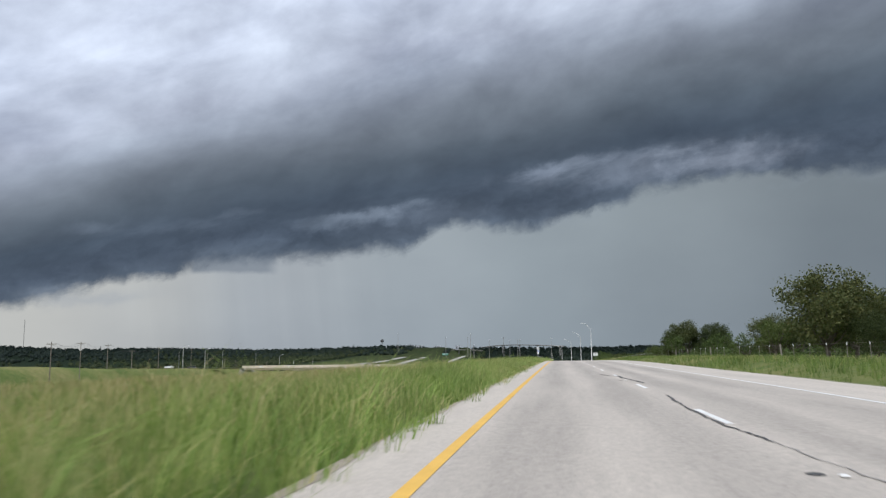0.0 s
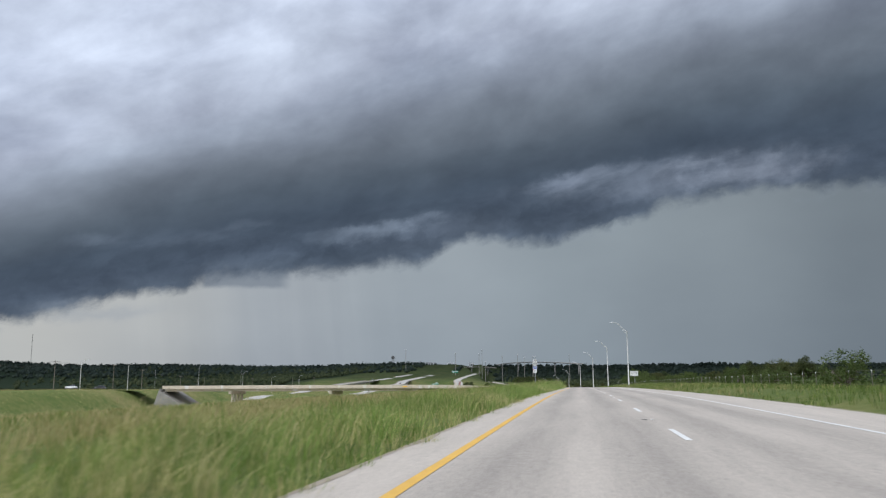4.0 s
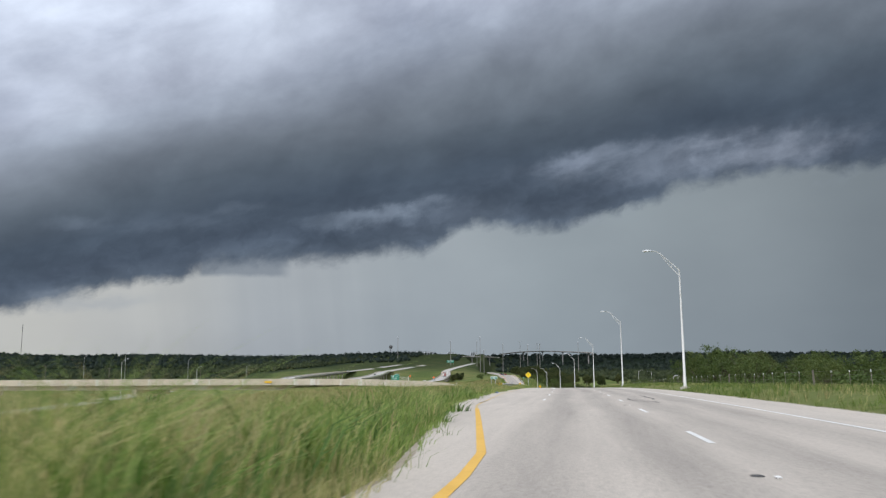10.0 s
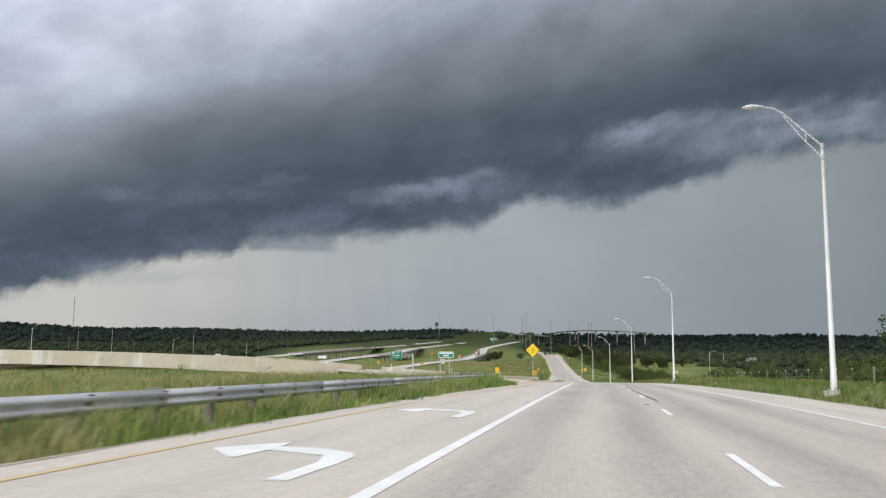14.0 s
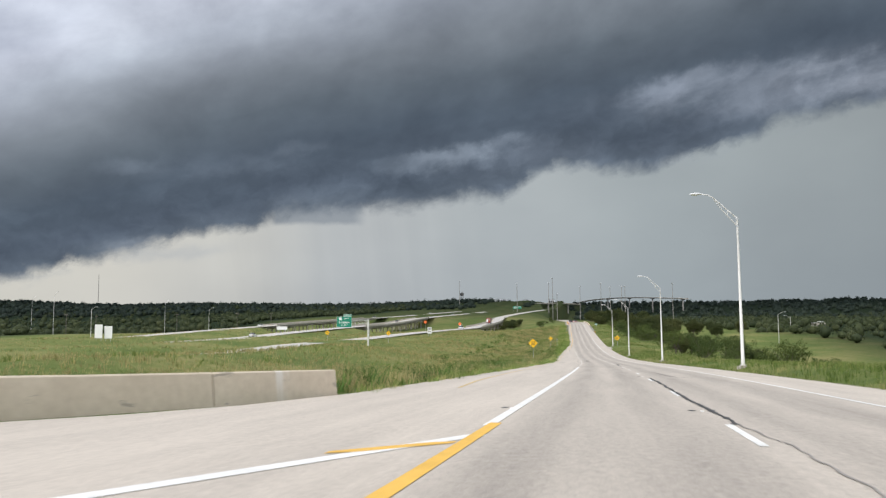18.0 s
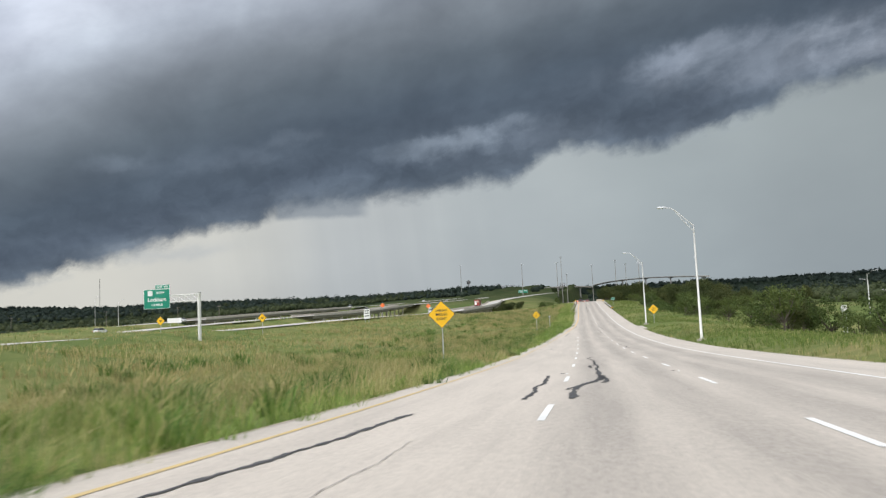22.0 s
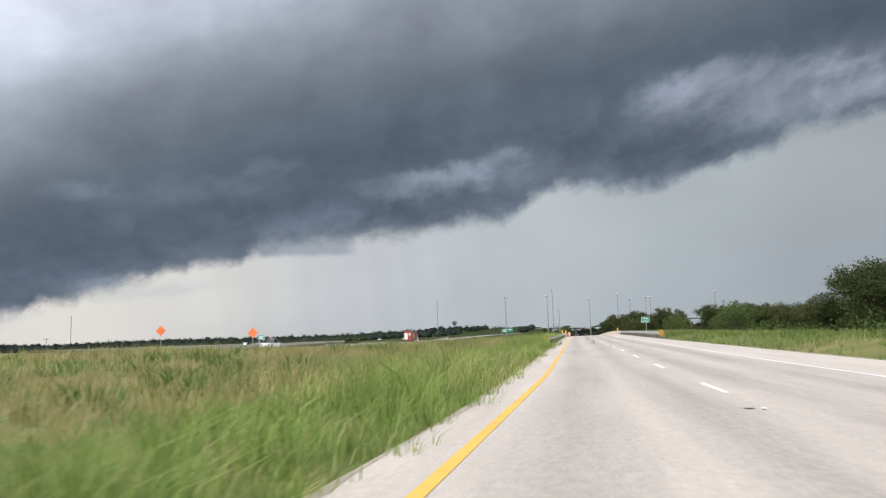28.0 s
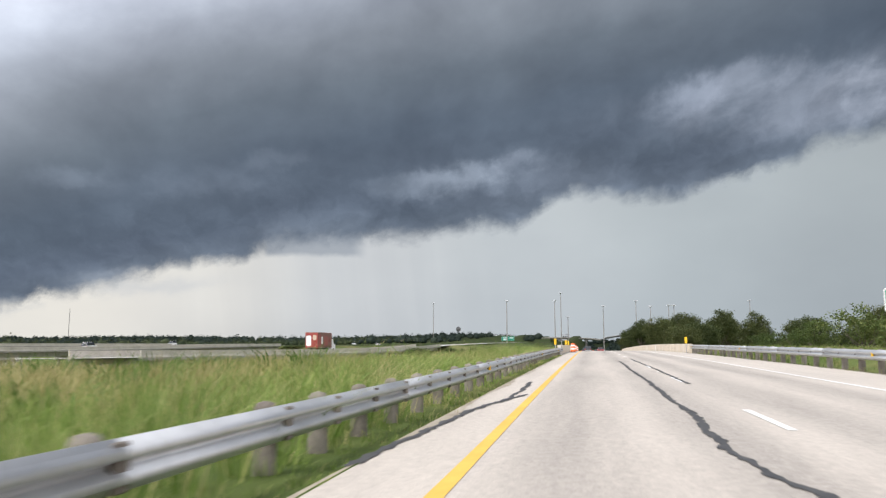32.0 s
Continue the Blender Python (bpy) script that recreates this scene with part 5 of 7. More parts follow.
def chevron_panel(parent, way, p, lean, wide, tall):
    """Black stripes on a yellow end panel."""
    box = part("end_shoe", Mesh().box(-0.05, -0.13, 0.5, 0.05, 0.35, 0.77, 0.02), M["galv"], parent, m=Matrix.Translation(p))
    panel = part("end_panel", Mesh().slab(rounded(wide, tall, 0.04, cz=0.62), -0.03, 0.0), M["sign_yellow"], parent, "yellow and black striped end panel", m=Matrix.Translation(p + Vector((0, -0.14, 0))))
    for k in range(-2, 3):
        c = k * 0.29
        pts = []
        for x, z in ((c - 0.07, 0.01 - tall / 2), (c + 0.07, 0.01 - tall / 2), (c + 0.07 + lean * 0.5, tall / 2 - 0.01), (c - 0.07 + lean * 0.5, tall / 2 - 0.01)):
            pts.append((x - lean * 0.25, z))
        # clip to the panel
        poly = [Vector((x, 0, z)) for x, z in pts]
        for nx, lim in ((1, wide / 2 - 0.01), (-1, wide / 2 - 0.01)):
            out = []
            for i in range(len(poly)):
                a, b = poly[i], poly[(i + 1) % len(poly)]
                da, db = lim - nx * a.x, lim - nx * b.x
                if da >= 0:
                    out.append(a)
                if da * db < 0:
                    out.append(a + (b - a) * (da / (da - db)))
            poly = out
            if not poly:
                break
        if len(poly) > 2:
            part("stripe", Mesh().slab([(v.x, v.z + 0.62) for v in poly], -0.036, -0.031), M["sign_black"], panel)


def along(u, ys, dz=-0.05):
    return [at(uu, y, dz) for uu, y in zip(u, ys)]


guard_rail(along([-9.55, -9.3, -9.2, -9.35, -9.8], [356, 375, 392, 408, 420], -0.14) + [Vector((-13.6, 430, 2.5)), Vector((-15.6, 433.6, 2.5)), Vector((-18.4, 435.3, 2.5))], "galvanised guard rail on round timber posts along the turn lane", M["wood_post"], -1, "left", 0.55, 0.44)
guard_rail(along([-5.5, -5.4], [824.5, 836], -0.16) + along([-5.32, -5.2, -5.15, -5.1], [850, 880, 905, 926], -0.22), "galvanised guard rail on weathered round posts before the creek bridge", M["wood_post"], -1, "left", 0.4)
guard_rail(along([6.5] * 5, [832, 855, 880, 905, 921]), "galvanised guard rail with a striped end panel", M["wood_post"], 1, "right", 0.48)

# low creek bridge on the frontage road
cb = thing("bridge", Matrix(), "short creek bridge with solid tan concrete rails", "bridge", "creek bridges")
for u in (-5.3, 6.6):
    line = [at(u, y, 0) for y in np.arange(922, 1051, 8.0)]
    part("parapet", profile(line, [(-0.2, -0.5), (0.2, -0.5), (0.16, 0.82), (-0.16, 0.82)]), M["wall"], cb)
part("deck", profile([at(0, y, 0) for y in np.arange(922, 1051, 8.0)], [(-6.3, -0.06), (6.8, -0.06), (6.8, -0.6), (-6.3, -0.6)]), M["concrete_dark"], cb)
for u, y in ((-5.6, 921), (6.1, 921), (-5.3, 947), (-5.3, 962)):
    p = thing("delineator", Matrix.Translation(at(u, y, 0)), "white and orange marker standing by the bridge rail", "marker post", "bridge markers")
    part("post", Mesh().tube([(0, 0, 0), (0, 0, 1.35)], 0.035, 8), M["galv"], p)
    part("panel", Mesh().slab(rounded(0.22, 0.55, 0.03, cz=1.15), -0.06, -0.04), M["sign_yellow"], p)


def drum(x, y, z):
    d = thing("traffic_drum", pose(x, y, z), "orange and white plastic work-zone drum", "traffic drum", "work-zone drums")
    for k, (h0, h1, mat) in enumerate(((0.06, 0.3, "sign_orange"), (0.3, 0.48, "sign_white"), (0.48, 0.66, "sign_orange"), (0.66, 0.84, "sign_white"), (0.84, 1.0, "sign_orange"))):
        part("band", Mesh().tube([(0, 0, h0), (0, 0, h1)], [0.29 - h0 * 0.05, 0.29 - h1 * 0.05], 14), M[mat], d)
    part("base", Mesh().tube([(0, 0, 0), (0, 0, 0.07)], 0.42, 14), M["dark"], d)


for u, y in ((-4.3, 938), (-4.6, 985), (-4.4, 1010), (-2.6, 1090), (0.6, 1090), (-1.0, 1094), (2.4, 1096)):
    p = at(u, y, 0.0)
    drum(p.x, p.y, p.z)


# ---------------------------------------------------------------- signs
def sign_root(name, x, y, label, category, group="", z=None, turn=None):
    z = on_ground(x, y) if z is None else z
    return thing(name, pose(x, y, z, 0, 0, turn_at(y) if turn is None else turn), label, category, group)


def post(parent, h, x=0.0, r=0.04, name="post"):
    return part(name, Mesh().tube([(x, 0.05, -0.4), (x, 0.05, h)], r, 10), M["galv"], parent)


def bars(parent, rows, mat, y):
    """Plain bars in place of writing that cannot be read: x, z, width, height."""
    for x, z, w, h in rows:
        part("bar", Mesh().slab(rounded(w, h, min(w, h) * 0.2, 2, x, z), y - 0.004, y), mat, parent)


def diamond(x, y, zc, diag, sheet, label, words=(), unread=(), group="warning signs", second_post=False, sheet_label=""):
    g = on_ground(x, y)
    root = sign_root("warning_sign", x, y, label, "road sign", group)
    h = zc - g
    post(root, h + diag * 0.3)
    turn = lambda pts: [((a - b) * 0.70711, (a + b) * 0.70711) for a, b in pts]
    side = diag * 0.70711
    out = lambda s, r: [(px, pz + h) for px, pz in turn(rounded(s, s, r))]
    panel = part("panel", Mesh().slab(out(side, 0.05), -0.012, 0.0), M["sign_back"], root)
    part("border", Mesh().slab(out(side - 0.02, 0.045), -0.016, -0.0125), M["sign_black"] if sheet != "sign_orange" else M["sign_orange"], panel)
    part("sheeting", Mesh().slab(out(side - 0.075, 0.035), -0.02, -0.0165), M[sheet], panel, sheet_label)
    for text, dx, dz, size, wid in words:
        letters(text, size, M["sign_black"], panel, dx, h + dz, -0.023, wid)
    bars(panel, [(a, h + b, c, d) for a, b, c, d in unread], M["sign_black"], -0.0205)
    for dz in (-0.2, 0.2):
        part("bolt", Mesh().tube([(0, -0.03, h + dz), (0, 0.0, h + dz)], 0.015, 6), M["galv"], panel)
    return root


diamond(-13.6, 454.1, 5.33, 1.5, "sign_clear_yellow", "yellow diamond ice-on-bridge warning sign on the concrete island", [("WATCH", 0, 0.24, 0.11, 0.36), ("ICE", 0, 0.0, 0.16, 0.26), ("FOR", -0.36, 0.0, 0.08, 0.2), ("ON", 0.36, 0.0, 0.08, 0.16), ("BRIDGE", 0, -0.23, 0.11, 0.4)])
diamond(-35.2, 634.1, 0.2, 1.9, "sign_yellow", "yellow diamond lane-ends sign standing in the meadow", [("LANE ENDS", 0, 0.27, 0.15, 0.82), ("MERGE", 0, 0.0, 0.18, 0.78), ("RIGHT", 0, -0.29, 0.18, 0.7)])
diamond(-44.0, 720.2, 0.2, 1.45, "sign_yellow", "yellow diamond ice-on-bridge sign at the meadow's edge", [("WATCH", 0, 0.27, 0.12, 0.42), ("ICE", 0, 0.0, 0.18, 0.3), ("FOR", -0.4, 0.0, 0.09, 0.22), ("ON", 0.4, 0.0, 0.09, 0.18), ("BRIDGE", 0, -0.26, 0.12, 0.46)])
diamond(-25.0, 725.1, 0.26, 1.72, "sign_yellow", "yellow diamond sign beside the driveway lamp", [], [(0, 0.2, 0.6, 0.07), (0, 0.0, 0.7, 0.07), (0, -0.2, 0.5, 0.07)])
diamond(-93.5, 717.0, 2.1, 1.7, "sign_yellow", "yellow diamond sign beside the exit ramp", [], [(0, 0.1, 0.5, 0.1), (0, -0.12, 0.4, 0.1)], "ramp signs")
diamond(-112.0, 713.0, 2.4, 1.7, "sign_yellow", "yellow diamond sign in the grass beyond the ramp", [], [(0, 0.1, 0.5, 0.1), (0, -0.12, 0.4, 0.1)], "ramp signs")
diamond(-126.5, 868.0, 7.0, 1.85, "sign_orange", "orange diamond road-work sign standing by the far ramp", [], [], "road-work signs")
diamond(-109.4, 869.4, 5.9, 1.85, "sign_orange", "orange diamond road-work sign beside the ramp", [], [], "road-work signs")


def arrow_u(parent, cx, cz, s, y):
    """A u-turn arrow of bent bar and head."""
    pts = []
    for r, order in ((0.5, 1), (0.32, -1)):
        arc = [(r * 0.62 * math.cos(radians(a)), r * 0.62 * math.sin(radians(a)) + 0.12) for a in range(0, 181, 20)]
        leg = [(r * 0.62, -0.42)]
        q = leg + arc + [(-r * 0.62, -0.05)]
        pts += q if order > 0 else list(reversed(q))
    part("arrow", Mesh().slab([(cx + a * s, cz + b * s) for a, b in pts], y - 0.004, y), M["sign_black"], parent)
    part("arrow_head", Mesh().slab([(cx + a * s, cz + b * s) for a, b in ((-0.46, -0.02), (-0.06, -0.02), (-0.255, -0.36))], y - 0.0045, y), M["sign_black"], parent)


def route_signs():
    x, y = -7.1, 232.9
    root = sign_root("route_sign", x, y, "stacked white and blue route markers on one steel post", "road sign")
    top = 7.37 + 0.12 - on_ground(x, y)
    post(root, top - 0.05, r=0.035)
    z = top - 0.15
    p = part("direction_plate", Mesh().slab(rounded(0.61, 0.3, 0.03, cz=z), -0.012, 0.0), M["sign_white"], root)
    letters("NORTH", 0.15, M["sign_black"], p, 0, z, -0.016, 0.46)
    z -= 0.48
    p = part("route_plate", Mesh().slab(rounded(0.76, 0.63, 0.03, cz=z), -0.012, 0.0), M["sign_black"], root)
    sh = [(0.0, 0.28), (0.1, 0.245), (0.19, 0.285), (0.29, 0.255), (0.36, 0.21), (0.33, 0.12), (0.36, -0.02), (0.34, -0.15), (0.25, -0.23), (0.1, -0.265), (0.0, -0.305)]
    sh = sh + [(-a, b) for a, b in reversed(sh[1:-1])]
    part("shield", Mesh().slab([(a, b + z) for a, b in sh], -0.017, -0.0125), M["sign_white"], p, "white shield")
    letters("183", 0.3, M["sign_black"], p, 0, z - 0.01, -0.021, 0.52)
    z -= 0.64
    p = part("toll_plate", Mesh().slab(rounded(0.61, 0.61, 0.03, cz=z), -0.012, 0.0), M["sign_white"], root)
    part("blue_field", Mesh().slab(rounded(0.55, 0.36, 0.01, cz=z + 0.1), -0.016, -0.0125), M["sign_blue"], p)
    letters("130", 0.24, M["sign_white"], p, 0, z + 0.1, -0.02, 0.46)
    letters("TOLL", 0.09, M["sign_blue"], p, 0.1, z - 0.19, -0.016, 0.3)
    part("emblem", Mesh().slab(rounded(0.14, 0.08, 0.02, cx=-0.2, cz=z - 0.19), -0.016, -0.0125), M["sign_red"], p, "small red emblem")
    z -= 0.51
    p = part("arrow_plate", Mesh().slab(rounded(0.53, 0.38, 0.03, cz=z), -0.012, 0.0), M["sign_white"], root)
    arrow_u(p, 0.0, z, 0.34, -0.0125)


route_signs()


def lane_use_sign():
    x, y = 10.5, 279.4
    root = sign_root("lane_use_sign", x, y, "white lane-use sign with black arrows behind a lamp pole", "road sign")
    h = 6.07 - on_ground(x, y)
    post(root, h, 0.1)
    p = part("panel", Mesh().slab(rounded(1.5, 0.95, 0.05, cz=h), -0.012, 0.0), M["sign_white"], root)
    arrow_u(p, -0.47, h + 0.08, 0.44, -0.0125)
    for cx in (0.0, 0.47):
        part("arrow", Mesh().slab([(cx + a, h + 0.1 + b) for a, b in ((-0.035, -0.25), (0.035, -0.25), (0.035, 0.08), (0.1, 0.06), (0.0, 0.26), (-0.1, 0.06), (-0.035, 0.08))], -0.0165, -0.0125), M["sign_black"], p)
    for cx in (-0.47, 0.0, 0.47):
        letters("ONLY", 0.11, M["sign_black"], p, cx, h - 0.33, -0.0165, 0.3)
    for cx in (-0.24, 0.24):
        part("divider", Mesh().slab(rounded(0.02, 0.8, 0.005, cx=cx, cz=h), -0.0155, -0.0125), M["sign_black"], p)


lane_use_sign()


def guide_panel(parent, w, h, cx, cz, y=-0.06):
    p = part("panel", Mesh().slab(rounded(w, h, 0.12, cx=cx, cz=cz), y - 0.03, y), M["sign_white"], parent)
    part("field", Mesh().slab(rounded(w - 0.09, h - 0.09, 0.09, cx=cx, cz=cz), y - 0.036, y - 0.031), M["sign_green"], p, "green reflective field")
    return p


def lockhart_sign():
    root = sign_root("guide_sign", -91.1, 692.9, "green overhead exit sign on a cantilever truss", "road sign")
    b = part("mast", Mesh().tube([(0, 0, -0.6), (0, 0, 7.4)], 0.27, 16), M["galv_pale"], root)
    part("cap", Mesh().tube([(0, 0, 7.4), (0, 0, 7.46)], 0.3, 16), M["galv"], b)
    t = part("truss", Mesh().tube([(0, 0, 7.2), (-8.4, 0, 7.2)], 0.07, 8).tube([(0, 0, 6.2), (-8.4, 0, 6.2)], 0.07, 8), M["galv_pale"], root)
    for k in range(7):
        part("brace", Mesh().tube([(-1.2 * k, 0, 6.2), (-1.2 * k - 1.2, 0, 7.2)], 0.04, 6), M["galv_pale"], t)
        part("upright", Mesh().tube([(-1.2 * k - 1.2, 0, 6.2), (-1.2 * k - 1.2, 0, 7.2)], 0.04, 6), M["galv_pale"], t)
    p = guide_panel(root, 4.3, 3.0, -6.85, 6.75, -0.12)
    part("shield", Mesh().slab(rounded(0.8, 0.8, 0.18, cx=-7.95, cz=7.65), -0.161, -0.157), M["sign_white"], p)
    letters("SOUTH", 0.34, M["sign_white"], p, -6.3, 7.68, -0.162, 1.35)
    letters("Lockhart", 0.6, M["sign_white"], p, -6.85, 6.65, -0.162, 3.0)
    letters("1/2 MILE", 0.36, M["sign_white"], p, -6.85, 5.85, -0.162, 1.8)
    q = guide_panel(root, 2.4, 0.66, -5.9, 8.6, -0.12)
    letters("EXIT 470", 0.34, M["sign_white"], q, -5.9, 8.6, -0.162, 1.8)


lockhart_sign()


def two_post_sign(x, y, zc, w, h, label, words=(), unread=(), posts=(0,), group=""):
    root = sign_root("guide_sign", x, y, label, "road sign", group)
    c = zc - on_ground(x, y)
    for px in posts:
        post(root, c + h * 0.4, px, 0.05)
    p = guide_panel(root, w, h, 0, c, 0.0)
    for text, dx, dz, size, wid in words:
        letters(text, size, M["sign_white"], p, dx, c + dz, -0.042, wid)
    bars(p, [(a, c + b, d, e) for a, b, d, e in unread], M["sign_white"], -0.037)


two_post_sign(-44.3, 875.0, 5.2, 1.25, 0.85, "green creek name sign on a single post behind the guard rail", [("Plum", 0, 0.18, 0.25, 0.72), ("Creek", 0, -0.19, 0.25, 0.85)], posts=(0.06,))
two_post_sign(-20.1, 441.8, 4.75, 1.45, 0.55, "green sign with a white arrow at the turnaround", [], [(0, 0.13, 1.2, 0.13), (0, -0.1, 0.5, 0.12)], posts=(-0.55, 0.3))
two_post_sign(-110.5, 874.5, 5.3, 1.3, 0.8, "small green sign beside the expressway ramp", [], [(0, 0.12, 0.9, 0.14), (0, -0.14, 0.7, 0.14)], posts=(-0.4, 0.4))
two_post_sign(-205.0, 1553.1, 32.0, 11.0, 3.6, "distant wide green overhead sign", [], [(-2.5, 0.6, 4, 0.7), (-2.5, -0.8, 3, 0.7), (3, 0.6, 3.5, 0.7)], posts=(-5, 5))


def white_board(x, y, zc, w, h, label, rows=()):
    root = sign_root("white_sign", x, y, label, "road sign", "white signs")
    c = zc - on_ground(x, y)
    for px in (-w * 0.3, w * 0.3):
        post(root, c + h * 0.3, px, 0.05)
    p = part("panel", Mesh().slab(rounded(w, h, 0.06, cz=c), -0.03, 0.0), M["sign_white"], root)
    bars(p, [(a, c + b, d, e) for a, b, d, e in rows], M["sign_black"], -0.031)


white_board(-171.4, 683, 3.3, 2.4, 4.0, "pale blank back of a tall board in the meadow")
white_board(-168.85, 684, 3.0, 2.5, 3.6, "pale blank back of a board beside its twin")
white_board(-100.4, 786.0, 2.9, 1.6, 2.5, "tall white regulatory sign beside the ramp", [(0, 0.8, 1.2, 0.25), (0, 0.2, 1.1, 0.25), (0, -0.5, 1.2, 0.25)])
white_board(14.4, 788.5, -1.4, 1.2, 1.5, "small white sign in the valley grass", [(0, 0.3, 0.8, 0.15), (0, -0.1, 0.7, 0.15)])
white_board(-176, 812, 4.4, 4.8, 1.5, "wide white board between the carriageways")


def cabinet_pole():
    root = sign_root("small_sign", -43.6, 731.5, "small white panel in a dark frame on a pole", "sign")
    post(root, 2.05, r=0.05)
    p = part("frame", Mesh().box(-0.2, -0.05, 2.06, 0.2, 0.05, 2.37, 0.02), M["sign_black"], root, "dark panel frame")
    part("panel", Mesh().box(-0.14, -0.065, 2.12, 0.14, -0.052, 2.31, 0.004), M["sign_white"], p, "pale blank face")


cabinet_pole()

# small yellow markers at the end of the turn-lane rail
for x, y, z in ((-13.9, 433.2, None),):
    d = sign_root("marker_sign", x, y, "yellow vertical marker on a short post behind the rail end", "marker sign")
    post(d, 1.2, r=0.03)
    part("panel", Mesh().slab(rounded(0.32, 0.5, 0.03, cz=1.15), -0.02, 0.0), M["sign_yellow"], d)


# ---------------------------------------------------------------- tall poles
def high_mast(x, y, top, lit=True):
    g = on_ground(x, y)
    root = thing("high_mast", pose(x, y, g), "very tall thin grey lighting mast on the hillside", "light mast", "interchange light masts")
    h = top - g
    part("pole", Mesh().tube([(0, 0, -1), (0, 0, h)], [0.5, 0.22], 10), M["concrete_dark"], root)
    ring = part("ring", Mesh().tube([(0, 0, h - 0.5), (0, 0, h)], 0.9, 12), M["lamp_grey"], root)
    for k in range(6):
        a = k * math.pi / 3
        part("head", Mesh().box(-0.4, -0.25, -0.3, 0.4, 0.25, 0.1, 0.05), M["lamp_grey"], ring, m=pose(1.3 * math.cos(a), 1.3 * math.sin(a), h - 0.5, 0, 0, math.degrees(a)))


for x, z in ((-200.8, 63.1), (-160.5, 62.2), (-155.4, 68.2), (-149.8, 48.4), (-121.1, 57.0), (-95.2, 60.5), (-84.0, 55.7), (-69.9, 56.3), (-65.9, 56.1), (-9.2, 58.5)):
    high_mast(x, 1530, z)
high_mast(-327, 1729, 80)


def street_pole(x, y, top, arm):
    g = on_ground(x, y)
    root = thing("lamp_post", pose(x, y, g), "distant pale lamp post beside the western road", "street lamp", "western lamp posts")
    h = top - g
    part("pole", Mesh().tube([(0, 0, -0.3), (0, 0, h * 0.93)], [0.14, 0.08], 8), M["galv_pale"], root)
    part("arm", Mesh().tube([(0, 0, h * 0.9), (arm * 0.6, 0, h * 0.98), (arm, 0, h)], 0.05, 6), M["galv_pale"], root)
    part("head", Mesh().box(min(arm, arm * 1.3), -0.15, h - 0.1, max(arm, arm * 1.3), 0.15, h + 0.1, 0.04), M["lamp_grey"], root)


for x, y, t, a in ((-369, 898, 27.9, 2.5), (-377, 1025, 26.7, 2.5), (-190, 408, 15.2, 2.5), (-459, 982, 29.3, 2.5), (-211, 622, 15, 2.5), (-205, 470, 15.5, 2.5), (37, 880.8, 10.1, 2.6), (52, 960, 9.5, -2.4), (-250, 780, 14, 2.5), (-268, 905, 17, 2.5)):
    street_pole(x, y, t, a)


def utility_pole(x, y, top):
    g = on_ground(x, y)
    root = thing("utility_pole", pose(x, y, g, 0, 0, 12), "slim wooden utility pole with a crossarm", "utility pole", "utility poles")
    h = top - g
    part("pole", Mesh().tube([(0, 0, -0.5), (0, 0, h)], [0.17, 0.11], 8), M["wood_post"], root)
    part("crossarm", Mesh().box(-1.2, -0.06, h - 0.7, 1.2, 0.06, h - 0.55, 0.015), M["wood_post"], root)
    for k in (-1.05, -0.5, 0.5, 1.05):
        part("insulator", Mesh().tube([(k, 0, h - 0.55), (k, 0, h - 0.35)], [0.05, 0.03], 6), M["concrete_dark"], root)


POLES = [(-129.8, 200, 9.6), (-157.5, 260, 12), (-181.6, 320, 13.4), (-197.5, 370, 12.4), (-209, 420, 15.5), (-218, 480, 15.8), (-225, 520, 14.3), (-262, 640, 13), (-300, 760, 13.5), (-345, 880, 14), (-418, 1000, 15.6),
         (-357, 1010, 16.4), (-314, 1020, 16.8), (-292, 1030, 16.6)]
for q in POLES:
    utility_pole(*q)


def wire_line():
    for k in (-1.05, 1.05):
        me = Mesh()
        for (x0, y0, t0), (x1, y1, t1) in zip(POLES[:10], POLES[1:10]):
            pts = []
            for i in range(9):
                t = i / 8
                pts.append((x0 + (x1 - x0) * t + k, y0 + (y1 - y0) * t + k * 0.2, t0 + (t1 - t0) * t - 0.35 - 1.2 * 4 * t * (1 - t)))
            me.tube(pts, 0.025, 4, False)
        part("cable", me, M["dark"], wires)


wires = thing("power_line", Matrix(), "sagging thin power cables strung between utility poles", "power line")
wire_line()

radio = thing("radio_mast", pose(-2500, 3698, on_ground(-2500, 3698)), "hair-thin lattice radio mast on the horizon", "radio mast")
part("lattice", Mesh().tube([(0, 0, 0), (0, 0, 190)], 1.1, 3), M["concrete_dark"], radio)


# ---------------------------------------------------------------- the far interchange
def flyover(points, half, label, gap=45):
    line = smooth_line(points, 15)
    b = thing("bridge", Matrix(), label, "bridge", "interchange bridges")
    part("deck", profile(line, [(-half, 0.9), (half, 0.9), (half, -0.2), (half * 0.6, -1.3), (-half * 0.6, -1.3), (-half, -0.2)]), M["concrete"], b)
    acc = 0
    for i in range(1, len(line)):
        acc += (line[i] - line[i - 1]).length
        p = line[i]
        g = on_ground(p.x, p.y)
        if acc > gap and p.z - g > 4:
            acc = 0
            part("pier", Mesh().box(-1.2, -1.2, g - 1, 1.2, 1.2, p.z - 2, 0.2).box(-half * 0.8, -1.3, p.z - 2.6, half * 0.8, 1.3, p.z - 1.2, 0.2), M["concrete_dark"], b, m=Matrix.Translation((p.x, p.y, 0)))


